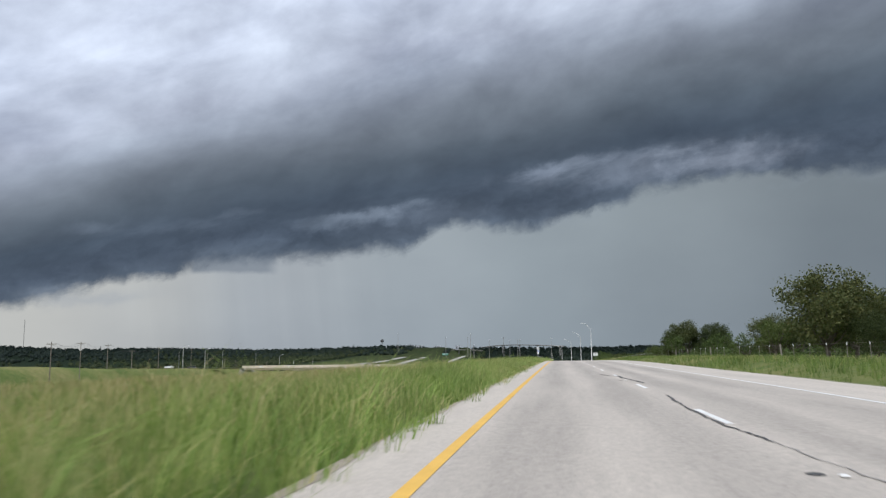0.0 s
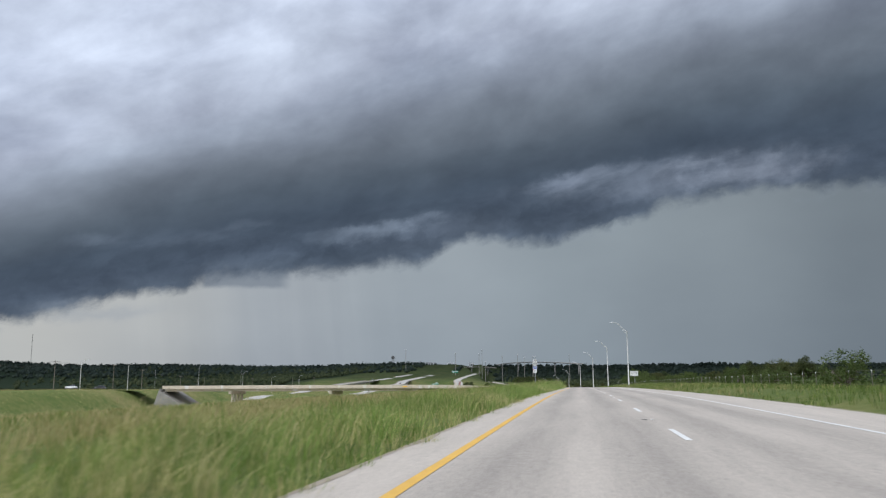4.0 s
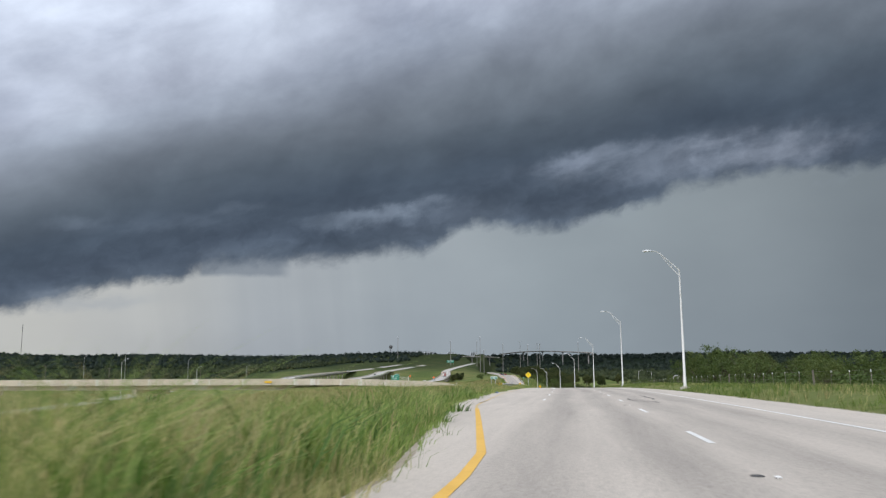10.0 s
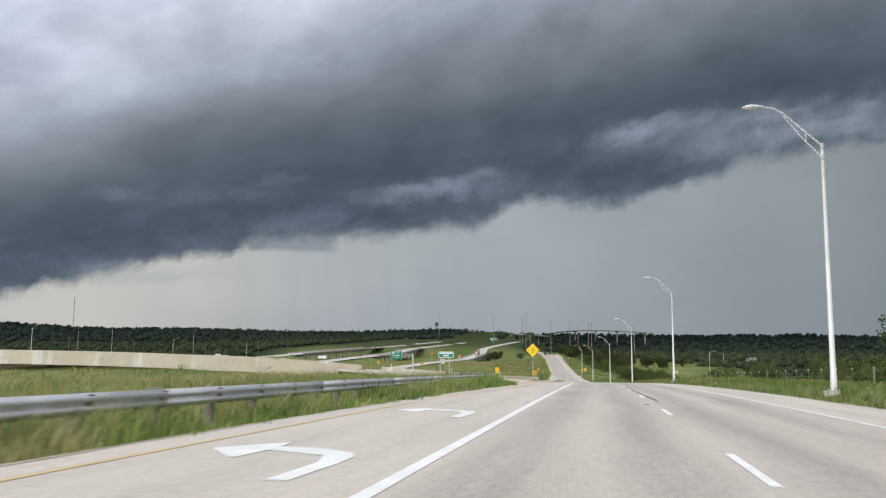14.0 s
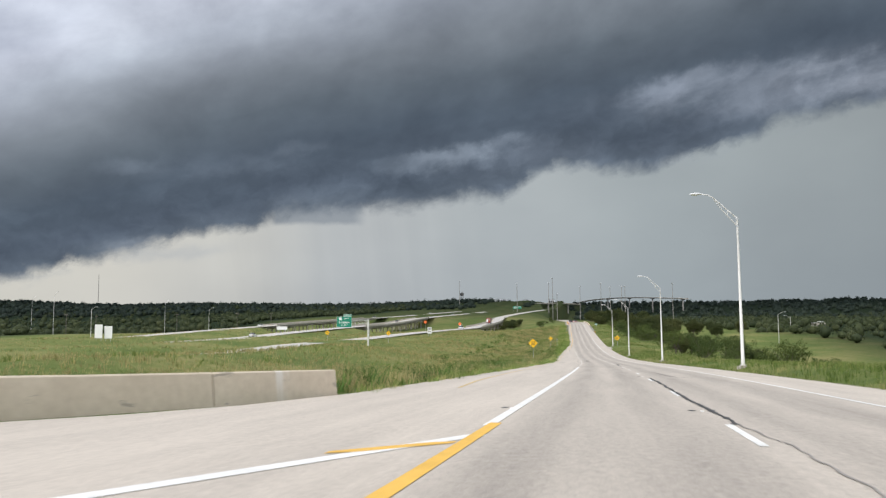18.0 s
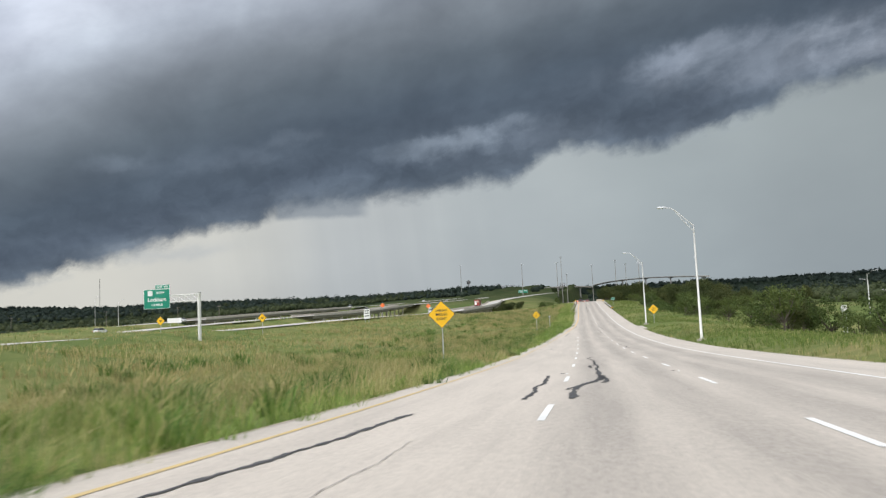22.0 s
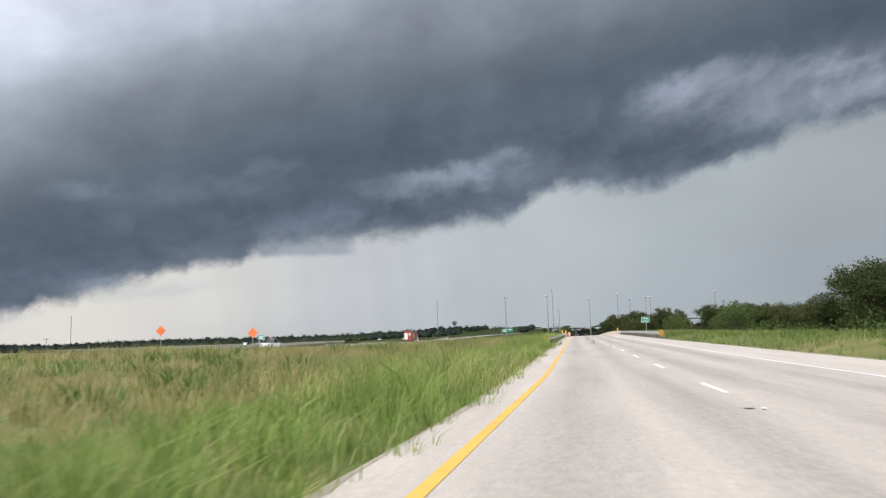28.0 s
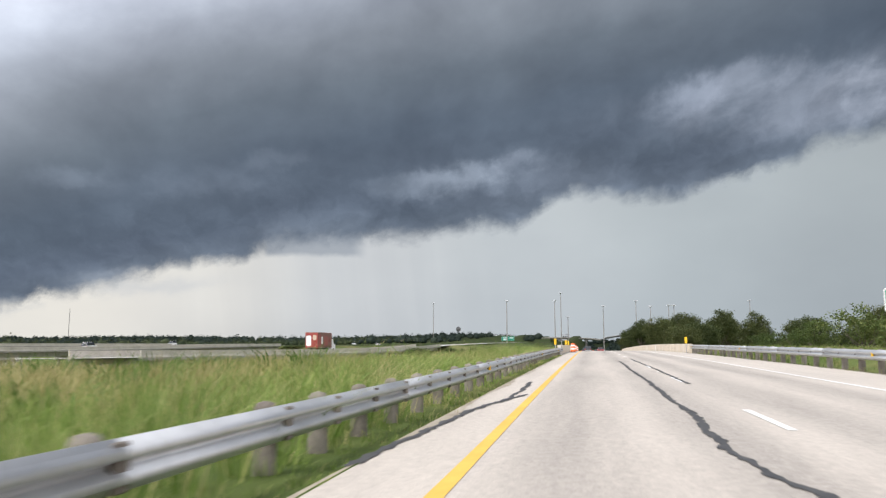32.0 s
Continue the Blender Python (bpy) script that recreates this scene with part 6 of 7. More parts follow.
flyover([(-215, 2470, 68), (-188, 2445, 71), (-140, 2370, 71.5), (-90, 2280, 69), (-40, 2190, 64.5), (15, 2111, 59)], 5, "pale curved flyover ramp across the wooded slope", 90)
flyover([(-265, 2005, 50.2), (-245, 2020, 51.4), (-222, 2040, 51.8), (-200, 2060, 51.4), (-182, 2075, 50)], 4, "tan overpass crossing above the far expressway", 30)


def shed(x, y, w, d, h, mat, label):
    g = on_ground(x, y)
    root = thing("building", pose(x, y, g, 0, 0, 8), label, "building", "far buildings")
    part("walls", Mesh().box(-w / 2, -d / 2, -2, w / 2, d / 2, h, 0.1), M[mat], root)
    part("roof", Mesh().sweep([[(-w / 2 - 0.4, yy, h), (0, yy, h + w * 0.08), (w / 2 + 0.4, yy, h), (w / 2 + 0.4, yy, h + 0.3), (0, yy, h + w * 0.08 + 0.3), (-w / 2 - 0.4, yy, h + 0.3)] for yy in (-d / 2 - 0.3, d / 2 + 0.3)]), M["roof_white"], root)
    for k in (-0.3, 0.0, 0.3) if w > 12 else ():
        part("door", Mesh().box(w * k - w * 0.08, -d / 2 - 0.08, 0, w * k + w * 0.08, -d / 2 + 0.02, h * 0.7), M["dark"], root)


for x, y, w, h in ((-480, 2385, 26, 6), (-423, 2390, 30, 7), (-395, 2400, 24, 6), (-276, 2378, 14, 8), (-258, 2390, 14, 9), (-520, 2450, 40, 6), (-340, 2420, 18, 5), (-610, 2500, 20, 5)):
    shed(x, y, w, 12, h, "roof_white", "white farm or trade building among far trees")
shed(88, 1096, 11, 6, 2.3, "concrete", "low tan shed in the valley field")

tank = thing("water_tower", pose(-541, 2600, on_ground(-541, 2600)), "small dark water tower above the tree line", "water tower")
for k in range(4):
    a = k * math.pi / 2 + 0.4
    part("leg", Mesh().tube([(4 * math.cos(a), 4 * math.sin(a), -2), (3 * math.cos(a), 3 * math.sin(a), 26)], 0.4, 6), M["concrete_dark"], tank)
part("bowl", Mesh().tube([(0, 0, 24), (0, 0, 26), (0, 0, 31), (0, 0, 34)], [2, 5, 5, 0.5], 14), M["concrete_dark"], tank)


# ---------------------------------------------------------------- fence along the east side
def build_fence():
    f = thing("fence", Matrix(), "wire fence on thin posts with white tips along the scrub", "fence")
    steel = Mesh().tube([(0, 0, -0.4), (0, 0, 1.05)], 0.02, 6).data("post")
    tip = Mesh().tube([(0, 0, 1.05), (0, 0, 1.2)], 0.024, 6).data("tip")
    wood = Mesh().tube([(0, 0, -0.5), (0, 0, 1.25)], [0.08, 0.07], 8).data("wood_post")
    rnd = random.Random(5)
    tops = []
    y, i = 40.0, 0
    while y < 520:
        u = 15.5
        x = float(road_x(y)) + u + rnd.uniform(-0.1, 0.1)
        z = on_ground(x, y)
        m = pose(x, y, z, rnd.uniform(-3, 3), rnd.uniform(-3, 3), 0)
        if i % 8 == 0:
            part("wood_post", wood, M["wood_post"], f, "grey timber post", m=m)
        else:
            p = part("post", steel, M["wood_post"], f, m=m)
            part("tip", tip, M["sign_white"], p, "white painted tip")
        tops.append(Vector((x, y, z)))
        y += 4.0
        i += 1
    for h in (0.3, 0.6, 0.9, 1.15):
        part("wire", Mesh().tube([t + Vector((0, 0, h)) for t in tops], 0.004, 4, False), M["wood_post"], f)


build_fence()

can = thing("crushed_can", Matrix.Translation(at(-7.7, 325.3, 0.0)) @ pose(0, 0, 0, 0, 0, 65), "crushed blue and white drinks can lying on the shoulder", "litter")
part("shell", Mesh().tube([(-0.11, 0, 0.06), (-0.07, 0, 0.065), (0.0, 0.02, 0.05), (0.08, 0, 0.06), (0.12, 0, 0.055)], [0.05, 0.06, 0.045, 0.06, 0.05], 12), M["sign_blue"], can)
part("rim", Mesh().tube([(0.115, 0, 0.056), (0.13, 0, 0.055)], 0.052, 12), M["sign_white"], can)

drive = thing("driveway", Matrix(), "short pale driveway mouth opening onto the frontage road", "driveway", kind="structure")
strip("slab", [(712.5, 6.2, 7.2), (715, 6.2, 10.5), (716.5, 6.2, 16), (721.5, 6.2, 16), (723.5, 6.2, 10.0), (726, 6.2, 7.2)], M["asphalt"], drive, 0.004)


# ---------------------------------------------------------------- vehicles
def wheel(parent, x, y, r=0.34, w=0.22):
    t = part("tyre", Mesh().tube([(x - w / 2, y, r), (x - w / 2 + 0.03, y, r), (x + w / 2 - 0.03, y, r), (x + w / 2, y, r)], [r - 0.04, r, r, r - 0.04], 16), M["dark"], parent)
    part("rim", Mesh().tube([(x - w / 2 - 0.012, y, r), (x + w / 2 + 0.012, y, r)], r * 0.58, 12), M["galv"], t)


GLASS = plain("vehicle_glass", (0.02, 0.025, 0.03), (0.04, 0.045, 0.05), 0.12)
RED_LENS = plain("red_lens", (0.35, 0.01, 0.01), (0.45, 0.02, 0.02), 0.25)


def paint(name, c):
    return plain(name, tuple(v * 0.9 for v in c), tuple(min(1, v * 1.08) for v in c), 0.3)


def car(m, body_mat, label, pickup=False, van=False):
    """Length along y, heading +y."""
    root = thing("pickup_truck" if pickup else "car", m, label, "pickup" if pickup else "car", "vehicles in traffic")
    L, W = (2.75, 0.95) if pickup else (2.3, 0.9)

    def section(y, z0, z1, w0, w1):
        return [(-w0, y, z0), (w0, y, z0), (w0 * 1.02, y, (z0 + z1) / 2), (w1, y, z1), (-w1, y, z1), (-w0 * 1.02, y, (z0 + z1) / 2)]

    low = Mesh().sweep([section(-L, 0.45, 0.85, W * 0.9, W * 0.82), section(-L + 0.25, 0.28, 0.98, W, W * 0.92), section(0, 0.25, 1.0, W, W * 0.94), section(L - 0.8, 0.27, 0.95, W, W * 0.9), section(L - 0.1, 0.35, 0.78, W * 0.92, W * 0.8), section(L, 0.45, 0.68, W * 0.82, W * 0.72)])
    part("body", low, body_mat, root)
    y0, y1, top = (-0.5, 1.2, 1.75) if pickup else ((-2.1, 1.2, 1.75) if van else (-1.7, 1.0, 1.48))
    cab = Mesh().sweep([section(y0 - 0.25, 0.95, 1.02, W * 0.9, W * 0.86), section(y0 + 0.2, 0.95, top, W * 0.9, W * 0.72), section(y1 - 0.7, 0.95, top, W * 0.9, W * 0.72), section(y1, 0.93, 1.0, W * 0.9, W * 0.86)])
    part("windows", cab, GLASS, root)
    part("roof", Mesh().box(-W * 0.7, y0 + 0.2, top - 0.04, W * 0.7, y1 - 0.68, top + 0.03, 0.03), body_mat, root)
    for sx in (-1, 1):
        for yy in (-L * 0.62, L * 0.64):
            wheel(root, sx * (W - 0.08), yy, 0.38 if pickup else 0.32)
        part("tail_light", Mesh().box(sx * W * 0.72 - 0.12, -L - 0.015, 0.66, sx * W * 0.72 + 0.12, -L + 0.06, 0.82, 0.01), RED_LENS, root)
        part("head_light", Mesh().box(sx * W * 0.6 - 0.14, L - 0.08, 0.55, sx * W * 0.6 + 0.14, L + 0.012, 0.67, 0.01), M["lens"], root)
        part("mirror", Mesh().box(sx * (W + 0.08) - 0.08, y1 - 0.35, 0.98, sx * (W + 0.08) + 0.08, y1 - 0.25, 1.12, 0.02), body_mat, root)
    if pickup:
        part("bed", Mesh().box(-W * 0.8, -L + 0.25, 0.97, W * 0.8, -0.8, 1.0, 0.01), M["dark"], root)
    part("bumper", Mesh().box(-W * 0.85, -L - 0.06, 0.4, W * 0.85, -L + 0.03, 0.56, 0.03), M["galv"], root)
    return root


def box_truck(m):
    root = thing("box_truck", m, "red and brown box truck with pale panel artwork", "truck", "vehicles in traffic")
    red = paint("truck_red", (0.3, 0.055, 0.045))
    brown = paint("truck_brown", (0.2, 0.075, 0.05))
    b = part("cargo_box", Mesh().box(-1.28, -5.2, 1.1, 1.28, 3.4, 4.0, 0.04), brown, root)
    part("rear_door", Mesh().box(-1.2, -5.23, 1.2, 1.2, -5.18, 3.9, 0.01), red, b)
    for x0, x1, z0, z1, mat in ((-1.1, -0.1, 1.4, 3.4, "sign_white"), (0.25, 0.95, 2.5, 3.5, "island"), (-0.9, -0.5, 2.9, 3.3, "sign_white")):
        part("artwork", Mesh().slab(rounded(x1 - x0, z1 - z0, 0.3, 4, (x0 + x1) / 2, (z0 + z1) / 2), -5.25, -5.235), M[mat], b, "plain pale shape")
    for sx in (-1, 1):
        mm = pose(sx * 1.285, 0, 0, 0, 0, 90)
        for x0, x1, z0, z1, mat in ((-5.0, -3.4, 1.4, 3.7, red), (-3.2, -2.3, 1.8, 3.2, M["sign_white"]), (1.4, 2.4, 2.2, 3.1, red), (-1.4, 0.8, 1.5, 3.3, red)):
            part("artwork", Mesh().slab(rounded(x1 - x0, z1 - z0, 0.25, 4, (x0 + x1) / 2, (z0 + z1) / 2), -0.012, 0.012, mm), mat, b, "plain colour patch")
    part("cab", Mesh().sweep([[(-1.15, y, 0.6), (1.15, y, 0.6), (1.15, y, h), (-1.15, y, h)] for y, h in ((3.6, 2.9), (4.7, 2.85), (5.3, 1.9), (6.3, 1.7))]), M["sign_white"], root)
    part("windscreen", Mesh().slab([(-1.0, -0.45), (1.0, -0.45), (0.95, 0.4), (-0.95, 0.4)], -0.02, 0.02, pose(0, 5.02, 2.4, 32, 0, 0)), GLASS, root)
    part("chassis", Mesh().box(-0.5, -5.1, 0.75, 0.5, 5.8, 1.08, 0.03), M["dark"], root)
    for sx in (-1, 1):
        for yy in (-3.6, -2.5, 5.2):
            wheel(root, sx * 1.05, yy, 0.5, 0.3)
        part("tail_light", Mesh().box(sx * 1.0 - 0.12, -5.24, 0.95, sx * 1.0 + 0.12, -5.15, 1.08, 0.01), RED_LENS, root)


def on_line(line, y, u, back=False):
    i = min(range(len(line)), key=lambda k: abs(line[k].y - y))
    a, b = line[max(i - 1, 0)], line[min(i + 1, len(line) - 1)]
    t = (y - a.y) / (b.y - a.y)
    p = a + (b - a) * t
    h = math.degrees(math.atan2(-(b.x - a.x), b.y - a.y))
    rise = math.degrees(math.atan2(b.z - a.z, (b - a).length))
    return pose(p.x + u, p.y, p.z + 0.06, -rise if back else rise, 0, h + (180 if back else 0))


WHITE, SILVER, NAVY, BLACK, MAROON = paint("white_paintwork", (0.75, 0.75, 0.74)), paint("silver_paintwork", (0.45, 0.46, 0.47)), paint("navy_paintwork", (0.03, 0.05, 0.13)), paint("black_paintwork", (0.025, 0.025, 0.028)), paint("maroon_paintwork", (0.2, 0.03, 0.03))
box_truck(on_line(RAMP, 995, 1.2))
car(on_line(RAMP, 880, 1.2), WHITE, "white pickup truck driving on the exit ramp", pickup=True)
car(on_line(NORTH, 425, 1.5), WHITE, "white delivery van beneath the overpass", van=True)
car(on_line(NORTH, 760, 1.5), WHITE, "white car on the expressway", van=False)
car(on_line(NORTH, 1010, 1.5), WHITE, "white van on the expressway bridge", van=True)
car(on_line(NORTH, 1290, -1.5), SILVER, "silver car far up the expressway")
car(on_line(SOUTH, 905, 1.5, True), WHITE, "white car on the far carriageway")
car(on_line(SOUTH, 1130, 1.5, True), WHITE, "white van on the far carriageway", van=True)
car(on_line(SOUTH, 1360, -1.5, True), WHITE, "white van climbing the far hill", van=True)
for u, y, mat, label, pk in ((-1.8, 1046, BLACK, "black car far ahead on the frontage road", False), (1.9, 1068, MAROON, "maroon car far ahead on the frontage road", False), (-1.8, 1082, NAVY, "navy pickup far ahead on the frontage road", True), (1.9, 1118, SILVER, "silver car far ahead on the frontage road", False)):
    p = at(u, y, 0.01)
    car(pose(p.x, p.y, p.z, math.degrees(math.atan2(float(road_z(y + 2) - road_z(y - 2)), 4)), 0, turn_at(y)), mat, label, pk)
for x, y, mat, label in ((-196, 432, BLACK, "dark car on the cross road beyond the overpass"), (-208, 430.5, WHITE, "white car on the cross road beyond the overpass")):
    car(pose(x, y, on_ground(x, y) + 0.5, 0, 0, 94), mat, label)


# ---------------------------------------------------------------- trees
def leaf_mesh(name, centres, sizes, rng, aspect=0.6):
    """One small bent quad for each leaf or leaf spray."""
    n = len(centres)
    a = rng.normal(size=(n, 3))
    a /= np.linalg.norm(a, axis=1)[:, None]
    b = np.cross(a, rng.normal(size=(n, 3)))
    b /= np.linalg.norm(b, axis=1)[:, None]
    s = sizes[:, None]
    quad = np.stack([centres - a * s, centres + b * s * aspect, centres + a * s, centres - b * s * aspect], 1)
    return quad_mesh(name, quad.reshape(-1, 3), 4)


def quad_mesh(name, co, k, extra=None):
    """A mesh of separate k-cornered faces from corner places."""
    nv = len(co)
    nf = nv // k
    me = bpy.data.meshes.new(name)
    me.vertices.add(nv)
    me.vertices.foreach_set("co", np.ascontiguousarray(co, dtype=np.float32).ravel())
    me.loops.add(nv)
    me.loops.foreach_set("vertex_index", np.arange(nv, dtype=np.int32))
    me.polygons.add(nf)
    me.polygons.foreach_set("loop_start", np.arange(nf, dtype=np.int32) * k)
    me.update(calc_edges=True)
    return me


def build_tree(seed, height, spread, kind, leaf_mat, leaf=0.2, count=2200, trunk_part=0.3):
    rng = np.random.RandomState(seed)
    root = thing("tree", pose(0, 0, -50), kind, "tree", "roadside trees")
    wood = Mesh()
    fork = height * trunk_part
    bend = rng.uniform(-0.15, 0.15, 2) * height * 0.2
    wood.tube([(0, 0, -0.4), (bend[0] * 0.3, bend[1] * 0.3, fork * 0.5), (bend[0], bend[1], fork)], [height * 0.03, height * 0.024, height * 0.02], 8)
    lobes = []
    n = rng.randint(11, 15)
    for k in range(n):
        a = 2 * math.pi * k / n + rng.uniform(-0.4, 0.4)
        r = spread * rng.uniform(0.35, 0.78)
        z = height * rng.uniform(0.2, 0.86)
        tip = np.array([r * math.cos(a), r * math.sin(a), z])
        mid = np.array([bend[0], bend[1], fork]) * 0.5 + tip * 0.5 + np.array([0, 0, -0.08 * height])
        wood.tube([(bend[0], bend[1], fork * rng.uniform(0.7, 1.0)), mid, tip], [height * 0.014, height * 0.009, height * 0.003], 5)
        lobes.append((tip, spread * rng.uniform(0.3, 0.5)))
    lobes.append((np.array([bend[0], bend[1], height * 0.82]), spread * 0.42))
    lobes.append((np.array([0, 0, height * 0.55]), spread * 0.5))
    part("trunk", wood, M["bark"], root)
    pts, size = [], []
    weights = np.array([l[1] ** 2 for l in lobes])
    for (c, r), m in zip(lobes, rng.multinomial(count, weights / weights.sum())):
        # small sprays gathered on each lobe's skin, with gaps
        subs = rng.normal(size=(max(5, m // 28), 3))
        subs = subs / np.linalg.norm(subs, axis=1)[:, None] * rng.uniform(0.55, 1.0, (len(subs), 1)) * r
        subs[:, 2] *= 0.75
        pick = subs[rng.randint(0, len(subs), m)]
        pts.append(c + pick + rng.normal(size=(m, 3)) * r * 0.17)
        size.append(rng.uniform(0.6, 1.3, m) * leaf)
    pts, size = np.concatenate(pts), np.concatenate(size)
    keep = pts[:, 2] > height * 0.03
    part("crown", leaf_mesh("crown", pts[keep], size[keep], rng), leaf_mat, root)
    return root


OAKS = [build_tree(1, 9, 4.6, "broad dark green oak with a ragged crown", M["leaf_oak"], 0.125, 15000, 0.22), build_tree(2, 8, 4.2, "dense dark green live oak beside the valley", M["leaf_oak"], 0.125, 14500, 0.18), build_tree(3, 10, 4.0, "tall green elm with an uneven crown", M["leaf_oak"], 0.13, 15000, 0.26)]
SCRUB = [build_tree(4, 4.5, 3.0, "light green feathery mesquite scrub", M["leaf_mesquite"], 0.11, 3000, 0.18), build_tree(5, 3.6, 2.8, "low sprawling green brush", M["leaf_mesquite"], 0.11, 2800, 0.12), build_tree(6, 5.2, 2.8, "thin yellow-green hackberry sapling", M["leaf_mesquite"], 0.115, 2800, 0.25)]


def plant(protos, x, y, scale, rng, sink=0.1):
    t = copy_thing(protos[rng.randint(0, len(protos))], Matrix())
    t.matrix_basis = pose(x, y, on_ground(x, y) - sink, 0, 0, rng.uniform(0, 360)) @ Matrix.Diagonal((scale * rng.uniform(0.9, 1.15), scale * rng.uniform(0.9, 1.15), scale, 1))


def plant_all():
    rng = np.random.RandomState(21)
    U = lambda u, y: float(road_x(y)) + u
    for u, y, s in ((19.8, 74, 1.0), (24, 80, 0.75), (30, 93, 0.7), (22, 69, 0.45), (33, 745, 0.55), (39, 752, 0.6), (18, 84, 0.55), (20, 203, 0.4), (24, 209, 0.4), (22, 262, 0.36), (36, 300, 0.62), (33, 308, 0.5), (28, 812, 1.05), (31, 820, 1.0), (33, 828, 1.0), (23, 693, 0.55), (27, 704, 0.6), (25, 711, 0.55), (34, 672, 0.5), (39, 684, 0.6), (34, 813, 1.05), (30, 838, 1.1), (34, 848, 1.0), (27, 402, 0.55), (31, 410, 0.65), (28, 419, 0.62), (35, 424, 0.7), (30, 433, 0.65), (38, 412, 0.65), (36, 440, 0.7)):
        plant(OAKS, U(u, y), y, s, rng)
    for u, y, s in ((17, 147, 0.62), (20, 153, 0.72), (24, 150, 0.7), (27, 160, 0.6), (33, 130, 0.6), (36, 118, 0.55)):
        plant(OAKS, U(u, y), y, s, rng)
    for u, y, s in ((26, 734, 1.1), (30, 738, 1.2), (24, 743, 0.9), (36, 737, 1.2), (21, 688, 1.1), (24, 700, 1.3), (29, 698, 1.2), (31, 668, 1.2), (35, 679, 1.3), (38, 670, 1.2), (33, 690, 1.2), (43, 676, 1.3), (29, 655, 0.8), (21, 772, 1.3), (24, 779, 1.2), (27, 730, 1.1), (22, 790, 1.0), (24, 800, 1.1), (22, 396, 1.2), (24, 407, 1.3), (23, 416, 1.2), (25, 428, 1.3), (24, 440, 1.2), (21, 372, 1.0), (23, 384, 1.1), (17, 80, 0.7), (16.5, 90, 0.6), (16, 140, 0.7), (22, 135, 0.9), (26, 110, 0.9), (30, 105, 1.1), (15.5, 165, 0.6), (28, 175, 0.9), (18, 196, 0.55), (21, 216, 0.6), (19, 232, 0.5), (23, 246, 0.65), (20, 275, 0.55), (18.5, 290, 0.5), (22, 318, 0.6), (19, 338, 0.55)):
        plant(SCRUB, U(u, y), y, s, rng)
    for y in np.arange(185, 520, 9.5):
        for k in range(2):
            u = rng.uniform(26, 62)
            plant(SCRUB, U(u, y), y + rng.uniform(-3, 3), rng.uniform(0.6, 1.15) * (0.8 + u / 150) * (0.62 if y < 370 else 1.0), rng)
    for y in np.arange(340, 720, 19):
        u = rng.uniform(66, 110)
        plant(OAKS, U(u, y), y + rng.uniform(-5, 5), rng.uniform(0.85, 1.25), rng)
    for y in np.arange(470, 760, 8.5):
        u = rng.uniform(17, 70)
        plant(SCRUB, U(u, y), y + rng.uniform(-3, 3), rng.uniform(0.5, 1.1), rng)
    for y in np.arange(800, 985, 4.5):
        u = rng.uniform(24, 34 if y < 860 else 46)
        plant(OAKS, U(u, y), y, rng.uniform(0.6, 0.9) * (1.0 if y < 840 else 0.85), rng)
        if rng.rand() < 0.5:
            plant(SCRUB, U(rng.uniform(17, 26), y), y + 2, rng.uniform(0.5, 1.0), rng)
        if rng.rand() < 0.4 and y > 900:
            plant(OAKS, U(rng.uniform(46, 85), y), y + 2, rng.uniform(0.7, 0.95), rng)
    for y in np.arange(1000, 1130, 8.5):
        plant(OAKS, U(rng.uniform(12, 18), y), y, rng.uniform(0.75, 0.95), rng)
        plant(OAKS, U(rng.uniform(19, 48), y), y, rng.uniform(0.85, 1.15), rng)
    for k in range(18):
        y = rng.uniform(960, 1150)
        plant(OAKS, rng.uniform(-128, -104) - (y - 960) * 0.06, y, rng.uniform(0.4, 0.7), rng)
    for k in range(9):
        y = rng.uniform(1010, 1120)
        plant(SCRUB, U(rng.uniform(-26, -12), y), y, rng.uniform(0.5, 0.9), rng)


plant_all()
for proto in OAKS + SCRUB:
    for o in (*proto.children_recursive, proto):
        bpy.data.objects.remove(o)


# ---------------------------------------------------------------- far woods
def tree_shapes():
    """A few lumpy crown cores, and their triangles."""
    bm = bmesh.new()
    bmesh.ops.create_icosphere(bm, subdivisions=1, radius=1.0)
    bm.verts.index_update()
    base = np.array([v.co[:] for v in bm.verts])
    tri = np.array([[v.index for v in f.verts] for f in bm.faces])
    bm.free()
    shapes = []
    for k in range(6):
        d = np.array([noise.noise(Vector(p * 2.1) + Vector((k * 7.1, 0, 0))) + 0.5 * noise.noise(Vector(p * 5.0) + Vector((k * 3.3, 5, 0))) for p in base])
        shapes.append(base * (1 + 0.42 * d)[:, None])
    return shapes, tri


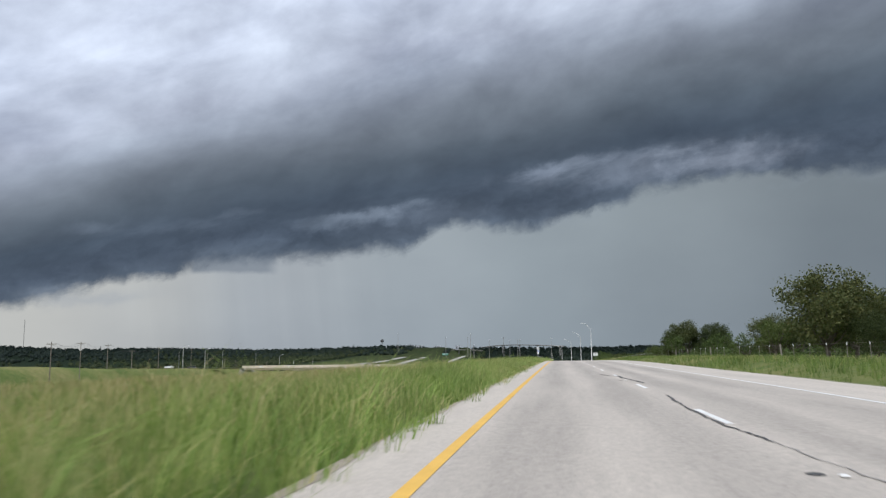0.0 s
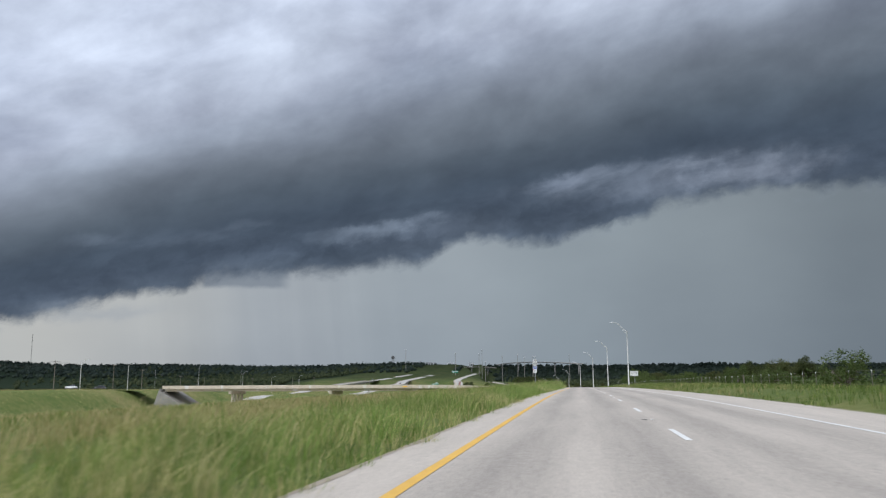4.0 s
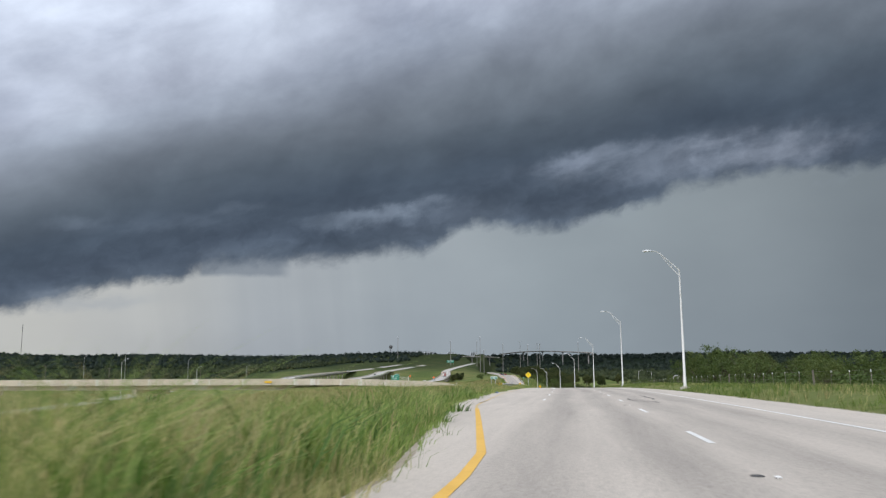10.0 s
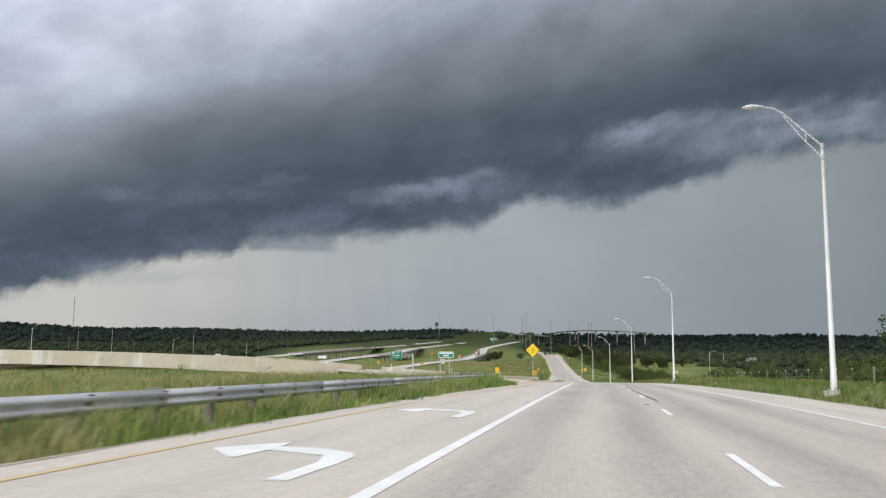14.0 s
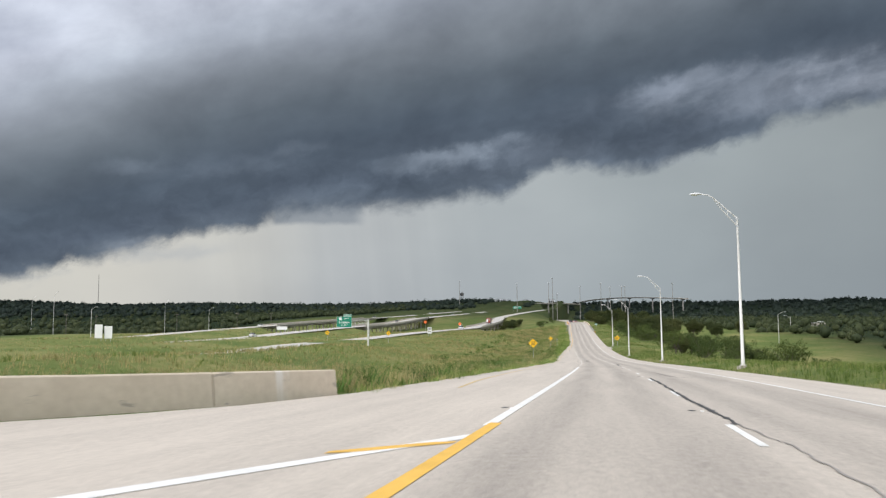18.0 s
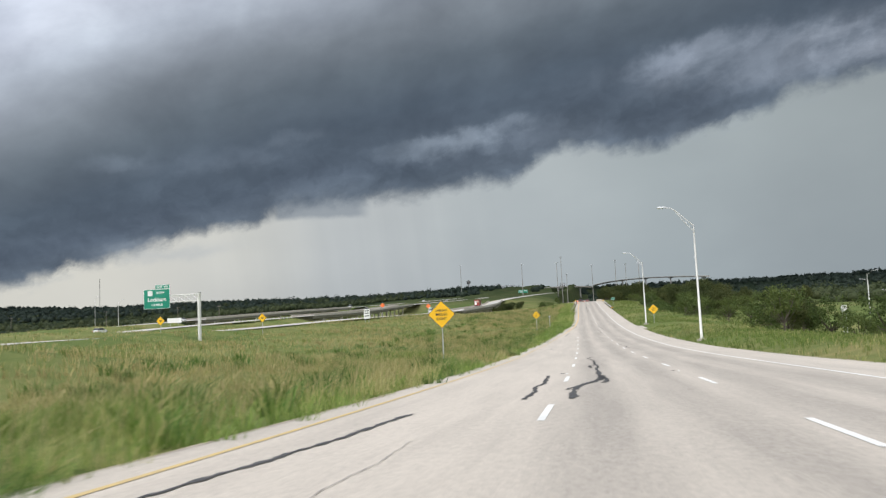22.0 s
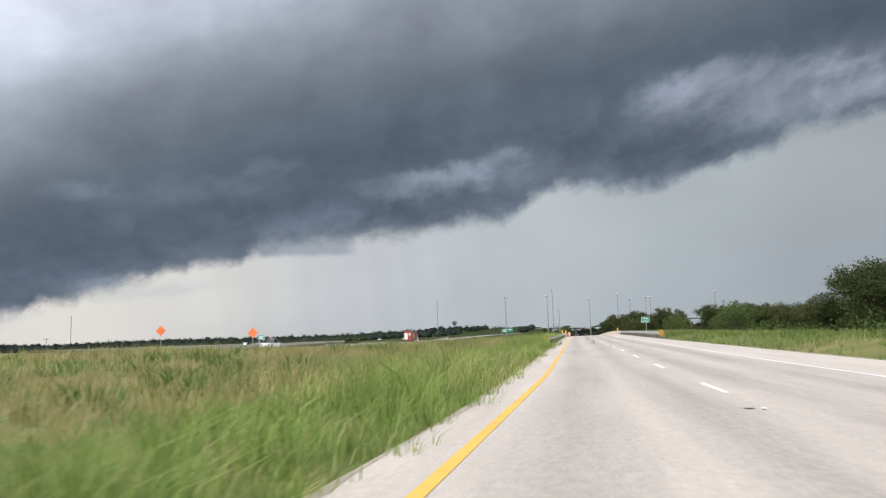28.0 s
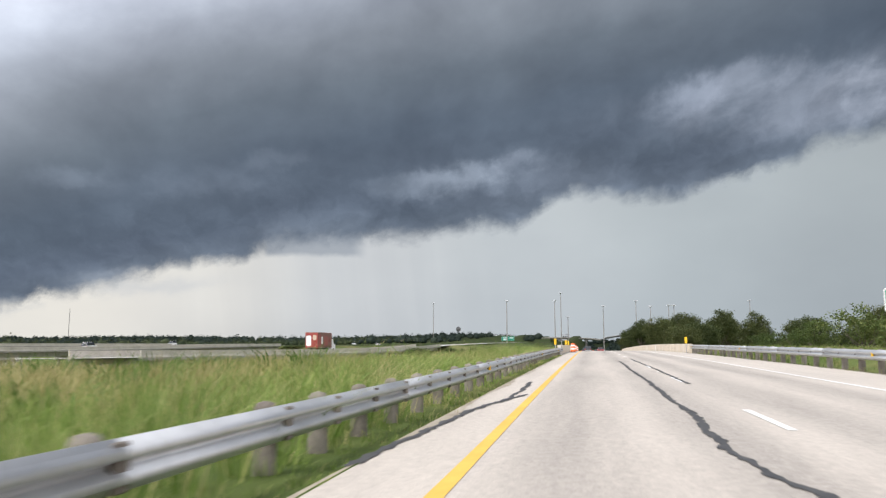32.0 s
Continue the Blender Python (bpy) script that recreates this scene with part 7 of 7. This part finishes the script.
def stand(name, spots, rng, core, sprays, small, large, mat, label):
    """Trees too far off to count: a dark core and a shell of loose leaf sprays for each."""
    shapes, tri = tree_shapes()
    X, Y, S = (np.array(c) for c in zip(*spots))
    Z = ground_z(X, Y)
    vs, fs, k = [], [], 0
    for i in range(len(X)):
        b = shapes[i % 6] * core
        vs.append(b * np.array([S[i], S[i], S[i] * 0.95]) * rng.uniform(0.85, 1.2, 3) + np.array([X[i], Y[i], Z[i] + S[i] * 0.5]))
        fs.append(tri + k)
        k += len(b)
    d = rng.normal(size=(len(X), sprays, 3))
    d /= np.linalg.norm(d, axis=2)[:, :, None]
    d[:, :, 2] = np.abs(d[:, :, 2]) * 1.25 - 0.25
    wide = rng.uniform(0.8, 1.3, (len(X), 1, 1))
    c = d * (S[:, None, None] * rng.uniform(0.6, 1.1, (len(X), sprays, 1))) * np.concatenate([wide, wide, 1.95 - wide], 2) + np.stack([X, Y, Z + S * 0.5], 1)[:, None, :]
    c = c.reshape(-1, 3)
    r = np.repeat(S, sprays) * rng.uniform(small, large, len(c))
    p = rng.normal(size=(len(c), 3, 3))
    p /= np.linalg.norm(p, axis=2)[:, :, None]
    vs.append((c[:, None, :] + p * r[:, None, None]).reshape(-1, 3))
    fs.append(np.arange(len(c) * 3).reshape(-1, 3) + k)
    co = np.concatenate(vs)
    ix = np.concatenate(fs).ravel()
    me = bpy.data.meshes.new(name)
    me.vertices.add(len(co))
    me.vertices.foreach_set("co", co.astype(np.float32).ravel())
    me.loops.add(len(ix))
    me.loops.foreach_set("vertex_index", ix.astype(np.int32))
    me.polygons.add(len(ix) // 3)
    me.polygons.foreach_set("loop_start", np.arange(len(ix) // 3, dtype=np.int32) * 3)
    me.update(calc_edges=True)
    me.materials.append(mat)
    tagged(new(name, me), label, "woods", kind="stuff")


def build_woods():
    rng = np.random.RandomState(8)
    flats, valley, hills = [], [], []
    for _ in range(2600):     # wooded flats west of the expressway
        y = rng.uniform(640, 2000)
        x = knots(y, MAIN, 2) - 105 - rng.exponential(230)
        flats.append((x, y, rng.choice((2.2, 3.2, 4.0, 5.0)) * rng.uniform(0.8, 1.2)))
    for _ in range(1700):     # valley woods to the east
        y = rng.uniform(700, 1900)
        x = float(road_x(y)) + 95 + max(0, (1000 - y)) * 0.2 + rng.exponential(230)
        valley.append((x, y, rng.choice((2.4, 3.4, 4.2, 5.2)) * rng.uniform(0.8, 1.2)))
    for _ in range(7500):     # wooded hills
        a, r = rng.uniform(radians(-62), radians(52)), rng.uniform(1300, 2750)
        x, y = -40 + r * math.sin(a), 450 + r * math.cos(a)
        e, w = float(knots(y, MAIN, 1)), float(knots(y, MAIN, 2))
        if w - 45 < x < e + 40 and (y < 1250 or min(abs(x - np.interp(y, *L[:2])) for L in (RAMP_LINE, NORTH_LINE, SOUTH_LINE)) < 17 + (y - 1250) * 0.01):
            continue
        if abs(x - float(road_x(y))) < 24:
            continue
        hills.append((x, y, rng.uniform(3.5, 7.0)))
    stand("flat_woods", flats, rng, 0.62, 80, 0.07, 0.2, M["leaf_wood"], "olive green woodland on the flats beyond the expressway")
    stand("valley_woods", valley, rng, 0.62, 80, 0.07, 0.2, M["leaf_wood"], "dark olive woodland filling the creek valley")
    stand("far_woods", hills, rng, 0.75, 40, 0.12, 0.3, M["leaf_hazed"], "dark green woodland covering the far hills")


build_woods()


# ---------------------------------------------------------------- grass
def blocked(x, y, u):
    """Paved and built ground where no grass grows."""
    left = np.interp(y, [r[0] for r in LEFT_EDGE], [r[1] for r in LEFT_EDGE])
    ragged = 0.16 * np.sin(y * 2.1) + 0.13 * np.sin(y * 5.3 + 1.0) + 0.1 * np.sin(y * 0.7)
    paved = (u > left + 0.08 + ragged) & (u < 6.4 - 0.6 * ragged)
    island = (y > 430) & (y < 478) & (u > -36) & (u < -5) & (y < 462 + (u + 36) * 0.8)
    cy = np.interp(x, [p.x for p in reversed(CROSS)], [p.y for p in reversed(CROSS)])
    cross = (x < -18) & (np.abs(y - cy) < 9.0)
    ramp_x = np.interp(y, [p.y for p in RAMP], [p.x for p in RAMP])
    drive_ = (y > 712) & (y < 726) & (u > 6) & (u < 16.5)
    bridge = (y > 926) & (y < 1048) & (np.abs(u) < 9)
    on_roads = np.abs(x - ramp_x) < 6.5
    for line in (NORTH, SOUTH):
        on_roads |= np.abs(x - np.interp(y, [p.y for p in line], [p.x for p in line])) < 7.0
    wx = np.interp(y, [p.y for p in reversed(NORTH_WALL)], [p.x for p in reversed(NORTH_WALL)])
    walled = (y > 446) & (y < 494.5) & (u < 0) & (x > wx - 0.5)
    return paved | island | cross | on_roads | drive_ | bridge | walled


def build_grass(name, rng, u0, u1, y0, y1, tufts, per, height, width, mat, label, droop=0.55, spread=0.16, plume=False):
    n = int((u1 - u0) * (y1 - y0) * tufts)
    y = rng.uniform(y0, y1, n)
    u = u0 + (u1 - u0) * rng.rand(n)
    x = road_x(y) + u
    patch = wobble(x * 9, y * 9) * 0.2 + wobble(x * 2.5, y * 2.5) * 0.18 + wobble(x * 31, y * 27) * 0.16
    keep = ~blocked(x, y, u) & (rng.rand(n) < 0.85 + patch)
    x, y, u, patch = x[keep], y[keep], u[keep], patch[keep]
    tall = np.clip(1 + 0.9 * patch, 0.5, 1.6) * np.where((y > 236) & (y < 300) & (u < 0), 1.3, 1.0)
    edge = np.clip((np.interp(y, [r[0] for r in LEFT_EDGE], [r[1] for r in LEFT_EDGE]) - u) / 0.9, 0.5, 1.0)
    tall = tall * np.where(u < 0, edge, 1.0) * np.where((y > 822) & (u < 0) & (u > -5.6), 0.35, 1.0) * np.where((y > 795) & (u < -5.6), 1.3, 1.0)
    k = np.repeat(np.arange(len(x)), per)
    m = len(k)
    a = rng.uniform(0, 2 * np.pi, m)
    bx = x[k] + np.cos(a) * spread * rng.rand(m)
    by = y[k] + np.sin(a) * spread * rng.rand(m)
    bz = ground_z(bx, by) - 0.03
    h = height * tall[k] * rng.uniform(0.55, 1.25, m)
    w = width * rng.uniform(0.6, 1.3, m)
    lean = h * rng.uniform(0.1, droop, m)
    dx, dy = np.cos(a) + 0.15, np.sin(a) + 0.05
    px, py = -np.sin(a + 0.7), np.cos(a + 0.7)
    B = np.stack([bx, by, bz], 1)
    Wd = np.stack([px * w / 2, py * w / 2, 0 * w], 1)
    mid = B + np.stack([dx * lean * 0.3, dy * lean * 0.3, h * 0.62], 1)
    tip = B + np.stack([dx * lean, dy * lean, h * rng.uniform(0.85, 1.0, m)], 1)
    if plume:
        mid = B + np.stack([dx * lean * 0.5, dy * lean * 0.5, h * 0.8], 1)
        Wb = Wd * 0.18
        co = np.stack([B - Wb, B + Wb, mid + Wd, mid - Wd, tip], 1).reshape(-1, 3)
    else:
        co = np.stack([B - Wd, B + Wd, mid + Wd * 0.75, mid - Wd * 0.75, tip], 1).reshape(-1, 3)
    o = (np.arange(m) * 5)[:, None]
    loops = np.concatenate([o + np.array([[0, 1, 2, 3]]), o + np.array([[3, 2, 4]])], 1)
    me = bpy.data.meshes.new(name)
    me.vertices.add(len(co))
    me.vertices.foreach_set("co", co.astype(np.float32).ravel())
    me.loops.add(loops.size)
    me.loops.foreach_set("vertex_index", loops.ravel().astype(np.int32))
    me.polygons.add(2 * m)
    me.polygons.foreach_set("loop_start", np.stack([np.arange(m) * 7, np.arange(m) * 7 + 4], 1).ravel().astype(np.int32))
    me.update(calc_edges=True)
    me.attributes.new("tip", "FLOAT", "POINT").data.foreach_set("value", np.tile(np.array([0, 0, 0.5, 0.5, 1.0], np.float32), m))
    me.materials.append(mat)
    tagged(new(name, me), label, "grass", kind="stuff")


RNG = np.random.RandomState(77)
build_grass("tall_grass", RNG, -9.0, -4.2, -10, 930, 9.5, 9, 0.68, 0.015, M["grass_tall"], "tall wind-bent green grass at the road edge", 1.0, 0.2)
build_grass("seed_grass", RNG, -26, -8.8, -10, 930, 0.35, 4, 0.78, 0.011, M["seed"], "straw-coloured seed heads standing over the meadow", 0.7, 0.25, True)
build_grass("roadside_seed_grass", RNG, -9.0, -4.9, 215, 306, 1.2, 4, 0.8, 0.016, M["seed"], "tall straw seed plumes beside the widening road", 0.7, 0.25, True)
build_grass("meadow_grass", RNG, -28, -8.8, -10, 930, 2.6, 9, 0.6, 0.026, M["grass_field"], "waist-high green and straw meadow grass", 1.0, 0.3)
build_grass("far_meadow_grass", RNG, -85, -28, -10, 930, 0.55, 8, 0.58, 0.06, M["grass_field"], "straw-coloured meadow falling toward the expressway", 0.8, 0.6)
build_grass("thick_cane_grass", RNG, -8.6, -4.6, 225, 740, 0.5, 18, 0.86, 0.019, M["cane_grass"], "thick bright green cane grass crowding the road edge", 1.35, 0.16)
build_grass("cane_grass", RNG, -8.6, -4.6, -10, 930, 0.45, 18, 0.86, 0.019, M["cane_grass"], "clumps of bright arching cane grass along the road edge", 1.35, 0.16)
build_grass("rank_weeds", RNG, -10.5, -4.7, 225, 740, 0.24, 46, 0.72, 0.036, M["rank_weeds"], "dark green rank weeds in clumps along the road edge", 1.2, 0.5)
build_grass("meadow_weeds", RNG, -32, -10.5, 470, 930, 0.035, 60, 0.75, 0.05, M["rank_weeds"], "dark green weed patches scattered over the meadow", 1.1, 0.9)
build_grass("bank_grass", RNG, -15, -8.0, 340, 436, 5, 8, 0.72, 0.02, M["grass_tall"], "tall green grass and weeds round the guard rail", 1.0, 0.2)
build_grass("median_grass", RNG, -230, -85, 330, 930, 0.13, 6, 0.5, 0.11, M["grass_field"], "rough green grass between the expressway carriageways", 0.8, 0.9)
build_grass("verge_grass", RNG, 6.3, 17, -10, 940, 2.5, 7, 0.38, 0.024, M["grass_verge"], "short green verge grass beside the road")
build_grass("valley_grass", RNG, 17, 60, -20, 940, 0.36, 6, 0.5, 0.06, M["grass_verge"], "rough pasture grass beyond the fence", spread=0.5)


def kerb_weeds():
    """Tufts growing out of the kerb joint and along the wall's foot."""
    rng = np.random.RandomState(4)
    quads = []

    def tuft(x, y, z, size, n):
        a = rng.uniform(0, 6.28, n)
        h = size * rng.uniform(0.4, 1.0, n)
        r = size * rng.uniform(0.3, 0.9, n)
        w = 0.018
        base = np.stack([x + rng.normal(0, 0.07, n), y + rng.normal(0, 0.12, n), np.full(n, z)], 1)
        side = np.stack([-np.sin(a) * w, np.cos(a) * w, 0 * a], 1)
        mid = base + np.stack([np.cos(a) * r * 0.4, np.sin(a) * r * 0.4, h * 0.8], 1)
        tip = base + np.stack([np.cos(a) * r, np.sin(a) * r, h * 0.7], 1)
        quads.append(np.stack([base - side, base + side, mid + side, tip], 1).reshape(-1, 3))
        quads.append(np.stack([base - side, mid + side, tip, mid - side], 1).reshape(-1, 3))

    for y in np.arange(452.4, 474, 0.2):
        if math.sin(y * 1.7) + math.sin(y * 0.63 + 1) > -0.5:
            tuft(float(road_x(y)) - 5.3 - rng.rand() * 0.15, y, float(road_z(y)) + 0.13, rng.uniform(0.05, 0.12), 14)
    for t in np.arange(0, 1, 0.012):
        if rng.rand() < 0.45:
            y = 467.4 + 6.0 * t
            u = -14.6 + 7.8 * t ** 0.8
            tuft(float(road_x(y)) + u, y, float(road_z(y)) + 0.12, rng.uniform(0.05, 0.12), 10)
    for k in range(14):
        tuft(-12 - rng.rand() * 1.2, 449.9 + rng.rand() * 0.6, float(road_z(450)) + 0.14, rng.uniform(0.06, 0.2), 12)
    me = quad_mesh("kerb_weeds", np.concatenate(quads), 4)
    me.materials.append(M["grass_tall"])
    tagged(new("kerb_weeds", me), "small green weeds growing along the island kerb", "weeds", kind="stuff")


kerb_weeds()


def brush():
    """Low brush filling the valley edge, too tangled to tell apart."""
    rng = np.random.RandomState(15)
    pts, size = [], []
    spots = [(rng.uniform(20, 75), rng.uniform(120, 560)) for _ in range(150)] + [(rng.uniform(16.5, 30), rng.uniform(95, 430)) for _ in range(110)] + [(rng.uniform(18, 34), rng.uniform(790, 900)) for _ in range(50)] + [(rng.uniform(40, 100), rng.uniform(480, 760)) for _ in range(70)]
    for u, y in spots:
        x = float(road_x(y)) + u
        z = on_ground(x, y)
        h = rng.uniform(0.8, 2.0)
        n = 260
        d = rng.normal(size=(n, 3)) * np.array([h * 0.75, h * 0.75, h * 0.38])
        d[:, 2] = np.abs(d[:, 2]) + 0.05
        pts.append(d + np.array([x, y, z]))
        size.append(rng.uniform(0.1, 0.22, n))
    me = leaf_mesh("brush", np.concatenate(pts), np.concatenate(size), rng)
    me.materials.append(M["leaf_mesquite"])
    tagged(new("brush", me), "tangled low green brush along the valley edge", "brush", kind="stuff")


brush()
